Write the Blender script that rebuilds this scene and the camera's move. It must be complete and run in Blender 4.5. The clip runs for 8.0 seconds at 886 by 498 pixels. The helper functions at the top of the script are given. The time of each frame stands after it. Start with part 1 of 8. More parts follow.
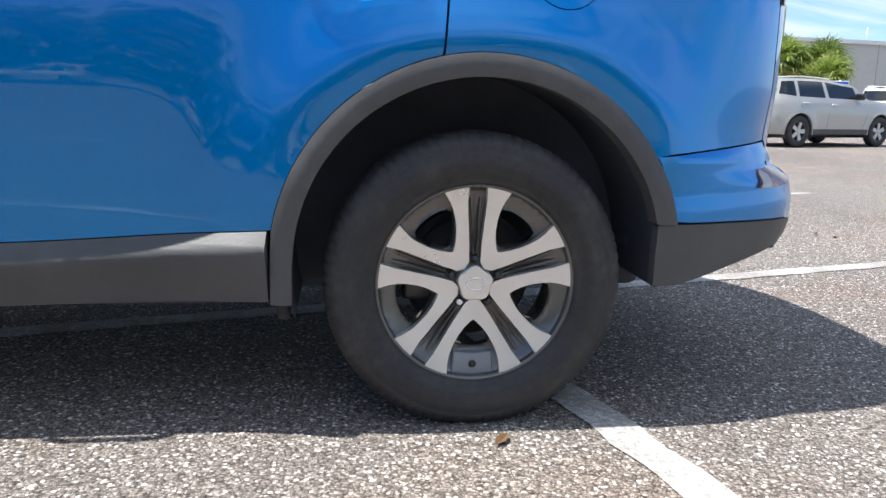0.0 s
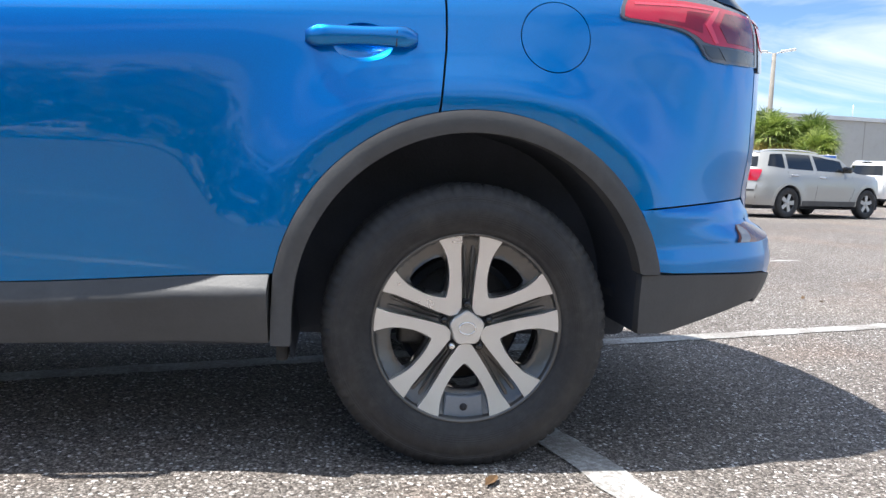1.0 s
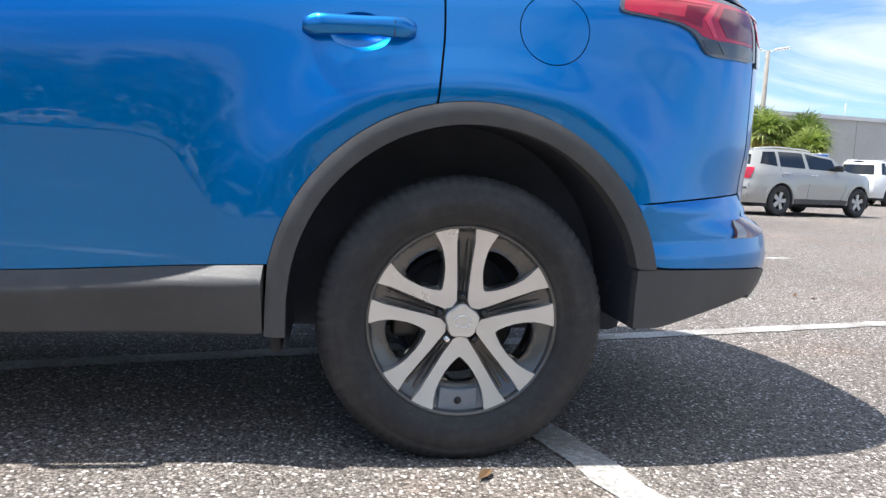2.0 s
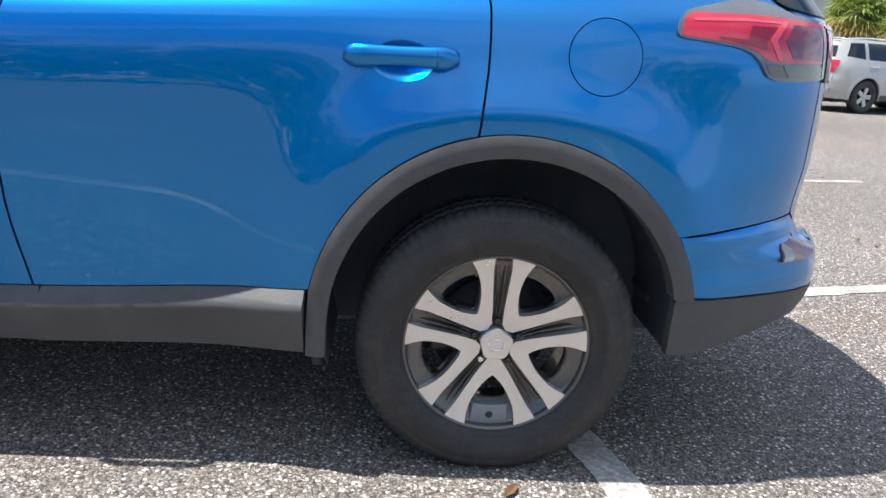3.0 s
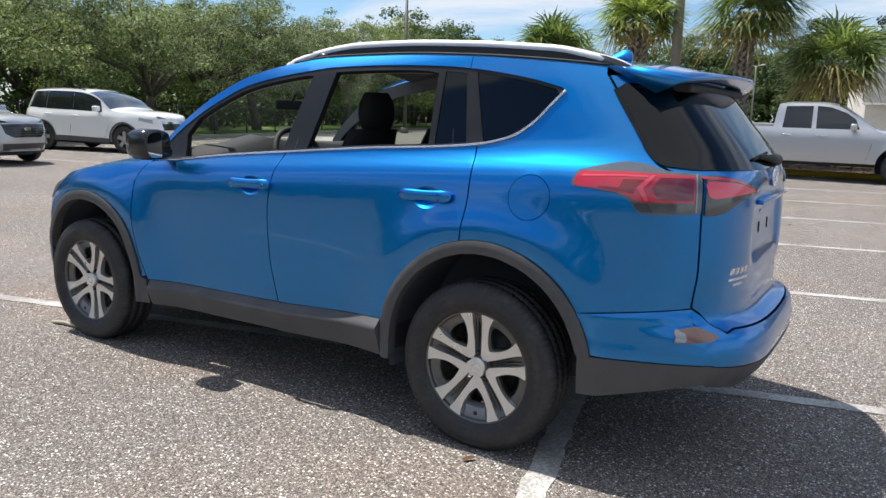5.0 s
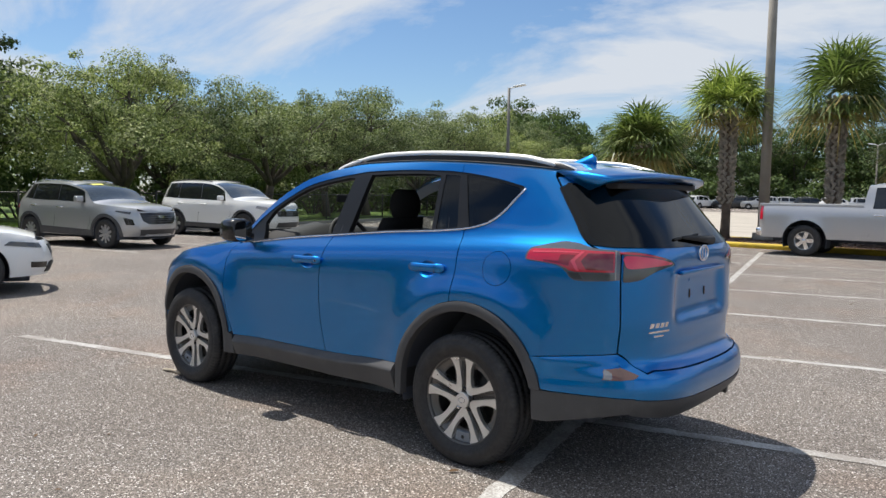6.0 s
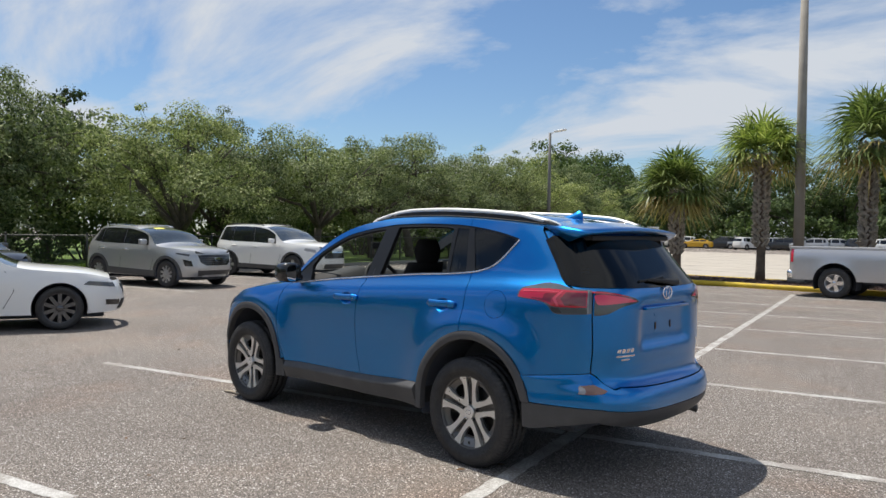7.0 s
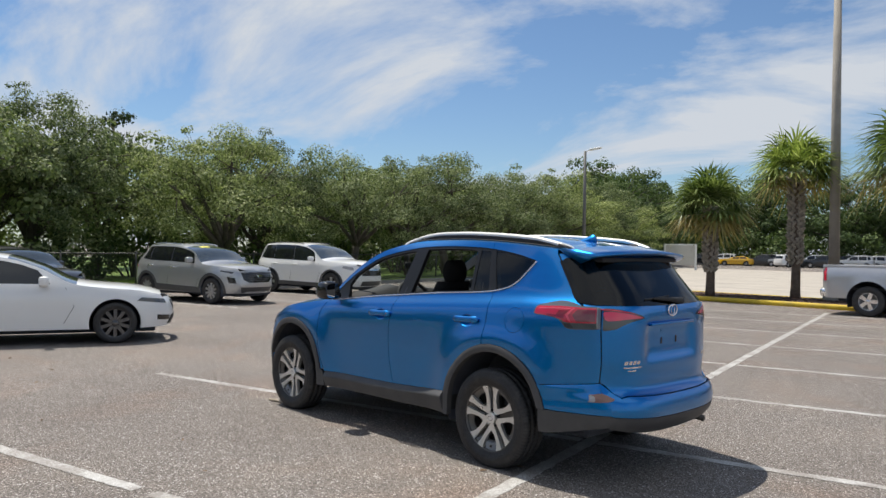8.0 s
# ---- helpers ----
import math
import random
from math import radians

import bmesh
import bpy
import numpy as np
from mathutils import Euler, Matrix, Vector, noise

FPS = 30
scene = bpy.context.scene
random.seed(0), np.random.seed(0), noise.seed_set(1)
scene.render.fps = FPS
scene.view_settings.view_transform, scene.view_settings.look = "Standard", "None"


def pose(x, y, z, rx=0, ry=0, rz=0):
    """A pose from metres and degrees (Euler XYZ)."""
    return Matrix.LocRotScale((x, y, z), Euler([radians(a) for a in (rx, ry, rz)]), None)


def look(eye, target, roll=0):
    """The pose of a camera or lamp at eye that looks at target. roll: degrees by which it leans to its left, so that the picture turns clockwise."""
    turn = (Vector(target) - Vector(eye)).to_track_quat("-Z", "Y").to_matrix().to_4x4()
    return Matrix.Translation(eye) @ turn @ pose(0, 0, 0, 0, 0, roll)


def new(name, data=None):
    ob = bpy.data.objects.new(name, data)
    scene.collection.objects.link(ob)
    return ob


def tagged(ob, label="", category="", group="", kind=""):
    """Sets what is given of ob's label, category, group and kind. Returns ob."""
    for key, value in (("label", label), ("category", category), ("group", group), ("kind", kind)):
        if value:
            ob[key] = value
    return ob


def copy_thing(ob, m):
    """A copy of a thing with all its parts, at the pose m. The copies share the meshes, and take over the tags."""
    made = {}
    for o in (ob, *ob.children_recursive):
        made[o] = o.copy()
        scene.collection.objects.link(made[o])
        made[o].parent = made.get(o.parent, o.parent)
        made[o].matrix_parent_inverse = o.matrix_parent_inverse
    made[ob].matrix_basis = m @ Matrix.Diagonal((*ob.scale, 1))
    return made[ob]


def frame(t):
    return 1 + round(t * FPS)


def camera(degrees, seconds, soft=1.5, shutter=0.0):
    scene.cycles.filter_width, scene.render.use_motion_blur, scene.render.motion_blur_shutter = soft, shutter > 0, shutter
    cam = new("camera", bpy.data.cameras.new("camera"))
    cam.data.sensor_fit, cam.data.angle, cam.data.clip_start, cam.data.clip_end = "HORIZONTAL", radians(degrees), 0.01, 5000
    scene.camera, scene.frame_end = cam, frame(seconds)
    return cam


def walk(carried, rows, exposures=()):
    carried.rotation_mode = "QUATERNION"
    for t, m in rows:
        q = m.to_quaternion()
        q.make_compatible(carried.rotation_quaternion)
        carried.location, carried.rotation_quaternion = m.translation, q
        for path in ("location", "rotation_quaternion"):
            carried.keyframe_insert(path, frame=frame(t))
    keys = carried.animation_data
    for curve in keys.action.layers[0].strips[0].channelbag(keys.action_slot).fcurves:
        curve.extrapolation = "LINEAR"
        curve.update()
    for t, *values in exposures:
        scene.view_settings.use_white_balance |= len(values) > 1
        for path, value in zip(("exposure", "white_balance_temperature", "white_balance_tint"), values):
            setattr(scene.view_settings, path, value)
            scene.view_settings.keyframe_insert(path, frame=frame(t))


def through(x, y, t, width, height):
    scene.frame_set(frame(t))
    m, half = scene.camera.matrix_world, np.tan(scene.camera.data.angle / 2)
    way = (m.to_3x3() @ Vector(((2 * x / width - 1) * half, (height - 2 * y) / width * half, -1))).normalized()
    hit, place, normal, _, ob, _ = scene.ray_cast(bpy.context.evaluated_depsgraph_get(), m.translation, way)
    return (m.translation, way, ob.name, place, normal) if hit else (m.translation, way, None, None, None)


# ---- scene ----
cam = camera(60.4, 8.0)
PATH = [
    (0, (-0.315, -1.781, 0.788), (-0.057, 0.165, 0.406), 1.3),
    (0.5, (-0.325, -1.849, 0.763), (-0.057, 0.116, 0.503), 1.4),
    (1, (-0.324, -1.877, 0.75), (-0.054, 0.094, 0.544), 2.1),
    (2.3, (-0.333, -1.863, 0.739), (-0.041, 0.101, 0.499), 2.9),
    (2.5, (-0.315, -1.858, 0.723), (-0.054, 0.104, 0.433), 3.1),
    (2.9, (-0.302, -1.804, 1.018), (-0.125, 0.121, 0.505), 3.9),
    (3, (-0.293, -1.813, 1.135), (-0.146, 0.101, 0.571), 4.1),
    (3.5, (0.028, -1.962, 1.27), (-0.131, -0.061, 0.669), 4.0),
    (4, (0.445, -2.169, 1.322), (-0.061, -0.317, 0.759), 3.1),
    (4.2, (0.635, -2.262, 1.376), (-0.001, -0.447, 0.827), 2.7),
    (5.3, (1.816, -2.826, 1.427), (0.682, -1.202, 1.15), 1.4),
    (5.5, (2.04, -2.892, 1.447), (0.851, -1.302, 1.209), 1.2),
    (6, (2.535, -3.196, 1.477), (1.248, -1.672, 1.33), 0.9),
    (6.5, (2.99, -3.483, 1.515), (1.647, -2.004, 1.433), 0.9),
    (7, (3.349, -3.792, 1.542), (1.968, -2.346, 1.501), 0.9),
    (7.5, (3.626, -4.015, 1.574), (2.215, -2.598, 1.56), 1.0),
    (8, (3.791, -4.116, 1.583), (2.34, -2.739, 1.585), 0.9),
]
walk(cam, [(t, look(eye, target, roll)) for t, eye, target, roll in PATH], [(0, 1.10, 6250, 10), (3, 1.10, 6250, 10), (4.2, 1.0, 6300, 10), (5.3, 0.62, 6500, 10), (6, 0.48, 6600, 10), (8, 0.34, 6650, 10)])

# ---- light ----
SUN_DIR = Vector((0.46, -0.040, -1.0)).normalized()
world = bpy.data.worlds.new("sky")
scene.world = world
world.use_nodes = True
wn, wl = world.node_tree.nodes, world.node_tree.links
wn.clear()
w_out = wn.new("ShaderNodeOutputWorld")
w_bg = wn.new("ShaderNodeBackground")
w_sky = wn.new("ShaderNodeTexSky")
w_sky.sky_type = "NISHITA"
w_sky.sun_disc = False
w_sky.sun_elevation = math.asin(-SUN_DIR.z)
w_sky.sun_rotation = math.atan2(-SUN_DIR.x, -SUN_DIR.y)
w_sky.air_density, w_sky.dust_density, w_sky.ozone_density = 1.0, 0.25, 2.0
# broken high cloud, laid on a flat layer overhead
w_tc = wn.new("ShaderNodeTexCoord")
w_sep = wn.new("ShaderNodeSeparateXYZ")
w_max = wn.new("ShaderNodeMath"); w_max.operation = "MAXIMUM"; w_max.inputs[1].default_value = 0.0
w_add = wn.new("ShaderNodeMath"); w_add.operation = "ADD"; w_add.inputs[1].default_value = 0.22
w_dx = wn.new("ShaderNodeMath"); w_dx.operation = "DIVIDE"
w_dy = wn.new("ShaderNodeMath"); w_dy.operation = "DIVIDE"
w_com = wn.new("ShaderNodeCombineXYZ")
w_map = wn.new("ShaderNodeMapping"); w_map.inputs["Rotation"].default_value = (0, 0, radians(-42)); w_map.inputs["Scale"].default_value = (0.9, 1.5, 1.0)
w_map.inputs["Location"].default_value = (7.7, 3.3, 0)
w_noise = wn.new("ShaderNodeTexNoise"); w_noise.inputs["Scale"].default_value = 0.85; w_noise.inputs["Detail"].default_value = 8; w_noise.inputs["Roughness"].default_value = 0.60; w_noise.inputs["Distortion"].default_value = 0.55
w_ramp = wn.new("ShaderNodeValToRGB")
w_ramp.color_ramp.elements[0].position, w_ramp.color_ramp.elements[0].color = 0.44, (0, 0, 0, 1)
w_ramp.color_ramp.elements[1].position, w_ramp.color_ramp.elements[1].color = 0.60, (1, 1, 1, 1)
w_tone = wn.new("ShaderNodeMix"); w_tone.data_type, w_tone.blend_type = "RGBA", "MULTIPLY"
w_tone.inputs["Factor"].default_value, w_tone.inputs["B"].default_value = 1.0, (0.52, 0.61, 0.70, 1)
wl.new(w_sky.outputs[0], w_tone.inputs["A"])
w_mix = wn.new("ShaderNodeMix"); w_mix.data_type = "RGBA"
w_mix.inputs["B"].default_value = (4.1, 4.45, 4.95, 1)
wl.new(w_tc.outputs["Generated"], w_sep.inputs[0])
wl.new(w_sep.outputs["Z"], w_max.inputs[0]); wl.new(w_max.outputs[0], w_add.inputs[0])
wl.new(w_sep.outputs["X"], w_dx.inputs[0]); wl.new(w_add.outputs[0], w_dx.inputs[1])
wl.new(w_sep.outputs["Y"], w_dy.inputs[0]); wl.new(w_add.outputs[0], w_dy.inputs[1])
wl.new(w_dx.outputs[0], w_com.inputs[0]); wl.new(w_dy.outputs[0], w_com.inputs[1])
wl.new(w_com.outputs[0], w_map.inputs[0]); wl.new(w_map.outputs[0], w_noise.inputs["Vector"])
wl.new(w_noise.outputs["Fac"], w_ramp.inputs[0])
wl.new(w_ramp.outputs["Color"], w_mix.inputs["Factor"]); wl.new(w_tone.outputs["Result"], w_mix.inputs["A"])
wl.new(w_mix.outputs["Result"], w_bg.inputs["Color"])
w_bg.inputs["Strength"].default_value = 0.118
wl.new(w_bg.outputs[0], w_out.inputs["Surface"])

sun_data = bpy.data.lights.new("sun", "SUN")
sun_data.energy, sun_data.angle, sun_data.color = 4.3, radians(0.6), (1.0, 0.95, 0.87)
sun = new("sun", sun_data)
sun.matrix_world = look((-20, 1, 40), Vector((-20, 1, 40)) + SUN_DIR)


# ---- materials ----
def nodes_of(name):
    m = bpy.data.materials.new(name)
    m.use_nodes = True
    nt = m.node_tree
    return m, nt.nodes, nt.links, nt.nodes["Principled BSDF"]


def ramp_node(n, stops):
    r = n.new("ShaderNodeValToRGB")
    e = r.color_ramp.elements
    while len(e) > len(stops):
        e.remove(e[-1])
    while len(e) < len(stops):
        e.new(1.0)
    for el, (p, c) in zip(e, stops):
        el.position, el.color = p, (*c, 1)
    return r


def noise_node(n, l, scale, detail=4.0, rough=0.55, vec=None, distortion=0.0):
    t = n.new("ShaderNodeTexNoise")
    t.inputs["Scale"].default_value, t.inputs["Detail"].default_value, t.inputs["Roughness"].default_value = scale, detail, rough
    t.inputs["Distortion"].default_value = distortion
    if vec is not None:
        l.new(vec, t.inputs["Vector"])
    return t


def bump_node(n, l, height, b, strength, dist):
    bp = n.new("ShaderNodeBump")
    bp.inputs["Strength"].default_value, bp.inputs["Distance"].default_value = strength, dist
    l.new(height, bp.inputs["Height"])
    l.new(bp.outputs[0], b.inputs["Normal"])
    return bp


def mix_rgb(n, l, fac, a, b, blend="MIX"):
    m = n.new("ShaderNodeMix")
    m.data_type, m.blend_type = "RGBA", blend
    for key, v in (("Factor", fac), ("A", a), ("B", b)):
        if hasattr(v, "is_output"):
            l.new(v, m.inputs[key])
        elif key == "Factor":
            m.inputs[key].default_value = v
        else:
            m.inputs[key].default_value = (*v, 1)
    return m.outputs["Result"]


def surface(name, color, rough=0.5, metal=0.0, var=0.12, scale=6.0, fine=120.0, bump=0.0, coat=0.0, spec=0.5, rvar=0.1, dirt=None):
    """Plain surface with variation of tone and gloss at two scales."""
    m, n, l, b = nodes_of(name)
    tc = n.new("ShaderNodeTexCoord").outputs["Object"]
    big, small = noise_node(n, l, scale, 4, vec=tc), noise_node(n, l, fine, 3, vec=tc)
    lo, hi = [c * (1 - var) for c in color], [min(1, c * (1 + var)) for c in color]
    r1 = ramp_node(n, [(0.3, lo), (0.7, hi)])
    l.new(big.outputs["Fac"], r1.inputs[0])
    r2 = ramp_node(n, [(0.3, (1 - var * 0.6,) * 3), (0.7, (1 + 0.0,) * 3)])
    l.new(small.outputs["Fac"], r2.inputs[0])
    col = mix_rgb(n, l, 1.0, r1.outputs[0], r2.outputs[0], "MULTIPLY")
    if dirt:
        dn = noise_node(n, l, 3.0, 6, 0.65, vec=tc)
        dr = ramp_node(n, [(0.52, (0, 0, 0)), (0.75, (0.6, 0.6, 0.6))])
        l.new(dn.outputs["Fac"], dr.inputs[0])
        col = mix_rgb(n, l, dr.outputs[0], col, dirt)
    l.new(col, b.inputs["Base Color"])
    rr = n.new("ShaderNodeMapRange")
    rr.inputs["To Min"].default_value, rr.inputs["To Max"].default_value = max(0.02, rough - rvar), min(1, rough + rvar)
    l.new(big.outputs["Fac"], rr.inputs[0]); l.new(rr.outputs[0], b.inputs["Roughness"])
    b.inputs["Metallic"].default_value = metal
    b.inputs["Coat Weight"].default_value = coat
    b.inputs["Coat Roughness"].default_value = 0.04
    b.inputs["Specular IOR Level"].default_value = spec
    if bump:
        bump_node(n, l, small.outputs["Fac"], b, bump, 0.004)
    return m


def car_paint(name, color, metal=0.6, rough=0.34, flake=0.25, dust_most=0.055):
    m, n, l, b = nodes_of(name)
    tc = n.new("ShaderNodeTexCoord").outputs["Object"]
    fl = n.new("ShaderNodeTexVoronoi"); fl.inputs["Scale"].default_value = 900
    l.new(tc, fl.inputs["Vector"])
    sep = n.new("ShaderNodeSeparateColor"); l.new(fl.outputs["Color"], sep.inputs[0])
    r = ramp_node(n, [(0.0, [c * (1 - flake) for c in color]), (1.0, [min(1, c * (1 + flake)) for c in color])])
    l.new(sep.outputs[0], r.inputs[0])
    dust = noise_node(n, l, 5.0, 6, 0.7, vec=tc)
    dr = ramp_node(n, [(0.5, (0, 0, 0)), (0.85, (dust_most,) * 3)])
    l.new(dust.outputs["Fac"], dr.inputs[0])
    l.new(mix_rgb(n, l, dr.outputs[0], r.outputs[0], (0.35, 0.33, 0.30)), b.inputs["Base Color"])
    b.inputs["Metallic"].default_value, b.inputs["Roughness"].default_value = metal, rough
    b.inputs["Coat Weight"].default_value, b.inputs["Coat Roughness"].default_value, b.inputs["Coat IOR"].default_value = 1.0, 0.008, 1.5
    orange = noise_node(n, l, 180.0, 2, vec=tc)
    cb = n.new("ShaderNodeBump"); cb.inputs["Strength"].default_value, cb.inputs["Distance"].default_value = 0.012, 0.001
    l.new(orange.outputs["Fac"], cb.inputs["Height"]); l.new(cb.outputs[0], b.inputs["Coat Normal"])
    return m


def glass(name, tint, gloss=0.08):
    """Window glass: a tinted see-through pane with a mirror gloss that grows at grazing angles."""
    m, n, l, b = nodes_of(name)
    n.remove(b)
    tr, gl, mx, fr = n.new("ShaderNodeBsdfTransparent"), n.new("ShaderNodeBsdfGlossy"), n.new("ShaderNodeMixShader"), n.new("ShaderNodeFresnel")
    tr.inputs[0].default_value = (*tint, 1)
    gl.inputs["Roughness"].default_value = 0.01
    fr.inputs["IOR"].default_value = 1.5
    l.new(fr.outputs[0], mx.inputs[0]); l.new(tr.outputs[0], mx.inputs[1]); l.new(gl.outputs[0], mx.inputs[2])
    l.new(mx.outputs[0], n["Material Output"].inputs["Surface"])
    return m


def asphalt_material():
    m, n, l, b = nodes_of("asphalt_chippings")
    tc = n.new("ShaderNodeTexCoord").outputs["Object"]
    v1 = n.new("ShaderNodeTexVoronoi"); v1.inputs["Scale"].default_value = 128
    v2 = n.new("ShaderNodeTexVoronoi"); v2.inputs["Scale"].default_value = 310
    warp = noise_node(n, l, 60, 2, vec=tc)
    wv = n.new("ShaderNodeVectorMath"); wv.operation = "MULTIPLY_ADD"
    wv.inputs[1].default_value = (0.008, 0.008, 0.008)
    l.new(warp.outputs["Color"], wv.inputs[0]); l.new(tc, wv.inputs[2])
    l.new(wv.outputs[0], v1.inputs["Vector"]); l.new(wv.outputs[0], v2.inputs["Vector"])
    s1 = n.new("ShaderNodeSeparateColor"); l.new(v1.outputs["Color"], s1.inputs[0])
    s2 = n.new("ShaderNodeSeparateColor"); l.new(v2.outputs["Color"], s2.inputs[0])
    stones = ramp_node(n, [(0.0, (0.075, 0.064, 0.056)), (0.42, (0.185, 0.160, 0.138)), (0.78, (0.32, 0.282, 0.246)), (0.92, (0.50, 0.455, 0.41)), (1.0, (0.82, 0.78, 0.72))])
    l.new(s1.outputs[0], stones.inputs[0])
    grit = ramp_node(n, [(0.0, (0.085, 0.075, 0.068)), (0.7, (0.25, 0.22, 0.19)), (0.97, (0.50, 0.46, 0.41))])
    l.new(s2.outputs[1], grit.inputs[0])
    keep = ramp_node(n, [(0.45, (0, 0, 0)), (0.55, (1, 1, 1))])
    l.new(s1.outputs[1], keep.inputs[0])
    col = mix_rgb(n, l, keep.outputs[0], grit.outputs[0], stones.outputs[0])
    edge = ramp_node(n, [(0.35, (1, 1, 1)), (0.80, (0.36, 0.35, 0.34))])
    l.new(v1.outputs["Distance"], edge.inputs[0])
    col = mix_rgb(n, l, 1.0, col, edge.outputs[0], "MULTIPLY")
    mot = noise_node(n, l, 52, 4, 0.75, vec=tc)
    mr = ramp_node(n, [(0.34, (0.62, 0.61, 0.61)), (0.5, (0.99, 0.99, 0.99)), (0.66, (1.42, 1.41, 1.40))])
    l.new(mot.outputs["Fac"], mr.inputs[0])
    col = mix_rgb(n, l, 1.0, col, mr.outputs[0], "MULTIPLY")
    # scattered pale stones
    v3 = n.new("ShaderNodeTexVoronoi"); v3.inputs["Scale"].default_value = 58
    l.new(tc, v3.inputs["Vector"])
    s3 = n.new("ShaderNodeSeparateColor"); l.new(v3.outputs["Color"], s3.inputs[0])
    few = ramp_node(n, [(0.74, (0, 0, 0)), (0.84, (1, 1, 1))])
    l.new(s3.outputs[0], few.inputs[0])
    dot = ramp_node(n, [(0.22, (1, 1, 1)), (0.34, (0, 0, 0))])
    l.new(v3.outputs["Distance"], dot.inputs[0])
    col = mix_rgb(n, l, mix_rgb(n, l, 1.0, few.outputs[0], dot.outputs[0], "MULTIPLY"), col, (0.78, 0.76, 0.72))
    # worn patches, dark stains and a reddish tone in places
    big = noise_node(n, l, 0.35, 5, 0.6, vec=tc)
    br = ramp_node(n, [(0.30, (0.82, 0.80, 0.80)), (0.52, (1.0, 1.0, 1.0)), (0.72, (1.18, 1.13, 1.07))])
    l.new(big.outputs["Fac"], br.inputs[0])
    col = mix_rgb(n, l, 1.0, col, br.outputs[0], "MULTIPLY")
    red = noise_node(n, l, 0.6, 4, 0.6, vec=tc, distortion=0.4)
    rr = ramp_node(n, [(0.50, (0, 0, 0)), (0.70, (0.75, 0.75, 0.75))])
    l.new(red.outputs["Fac"], rr.inputs[0])
    col = mix_rgb(n, l, rr.outputs[0], col, mix_rgb(n, l, 1.0, col, (1.13, 0.97, 0.88), "MULTIPLY"))
    st = noise_node(n, l, 2.3, 6, 0.7, vec=tc)
    sr = ramp_node(n, [(0.62, (1, 1, 1)), (0.80, (0.70, 0.70, 0.70))])
    l.new(st.outputs["Fac"], sr.inputs[0])
    col = mix_rgb(n, l, 1.0, col, sr.outputs[0], "MULTIPLY")
    col = mix_rgb(n, l, 1.0, col, (0.945, 0.953, 0.985), "MULTIPLY")
    l.new(col, b.inputs["Base Color"])
    b.inputs["Roughness"].default_value = 0.85
    b.inputs["Specular IOR Level"].default_value = 0.35
    inv = n.new("ShaderNodeMath"); inv.operation = "SUBTRACT"; inv.inputs[0].default_value = 1.0
    l.new(v1.outputs["Distance"], inv.inputs[1])
    ad = n.new("ShaderNodeMath"); ad.operation = "MULTIPLY"; l.new(inv.outputs[0], ad.inputs[0]); l.new(s1.outputs[2], ad.inputs[1])
    bump_node(n, l, ad.outputs[0], b, 0.9, 0.006)
    return m


def line_paint_material():
    """Worn white road paint on stone chippings."""
    m, n, l, b = nodes_of("road_paint_white")
    tc = n.new("ShaderNodeTexCoord").outputs["Object"]
    v = n.new("ShaderNodeTexVoronoi"); v.inputs["Scale"].default_value = 120
    l.new(tc, v.inputs["Vector"])
    wear = noise_node(n, l, 55, 6, 0.7, vec=tc)
    patch = noise_node(n, l, 3.0, 4, 0.6, vec=tc)
    ad = n.new("ShaderNodeMath"); ad.operation = "ADD"
    l.new(wear.outputs["Fac"], ad.inputs[0]); l.new(patch.outputs["Fac"], ad.inputs[1])
    wr = ramp_node(n, [(0.45, (0, 0, 0)), (0.57, (1, 1, 1))])
    hf = n.new("ShaderNodeMath"); hf.operation = "MULTIPLY"; hf.inputs[1].default_value = 0.5
    l.new(ad.outputs[0], hf.inputs[0]); l.new(hf.outputs[0], wr.inputs[0])
    tone = ramp_node(n, [(0.0, (0.36, 0.355, 0.34)), (1.0, (0.56, 0.555, 0.54))])
    s = n.new("ShaderNodeSeparateColor"); l.new(v.outputs["Color"], s.inputs[0]); l.new(s.outputs[0], tone.inputs[0])
    l.new(mix_rgb(n, l, wr.outputs[0], (0.26, 0.24, 0.22), tone.outputs[0]), b.inputs["Base Color"])
    b.inputs["Roughness"].default_value = 0.75
    inv = n.new("ShaderNodeMath"); inv.operation = "SUBTRACT"; inv.inputs[0].default_value = 1.0
    l.new(v.outputs["Distance"], inv.inputs[1])
    bump_node(n, l, inv.outputs[0], b, 0.6, 0.005)
    return m


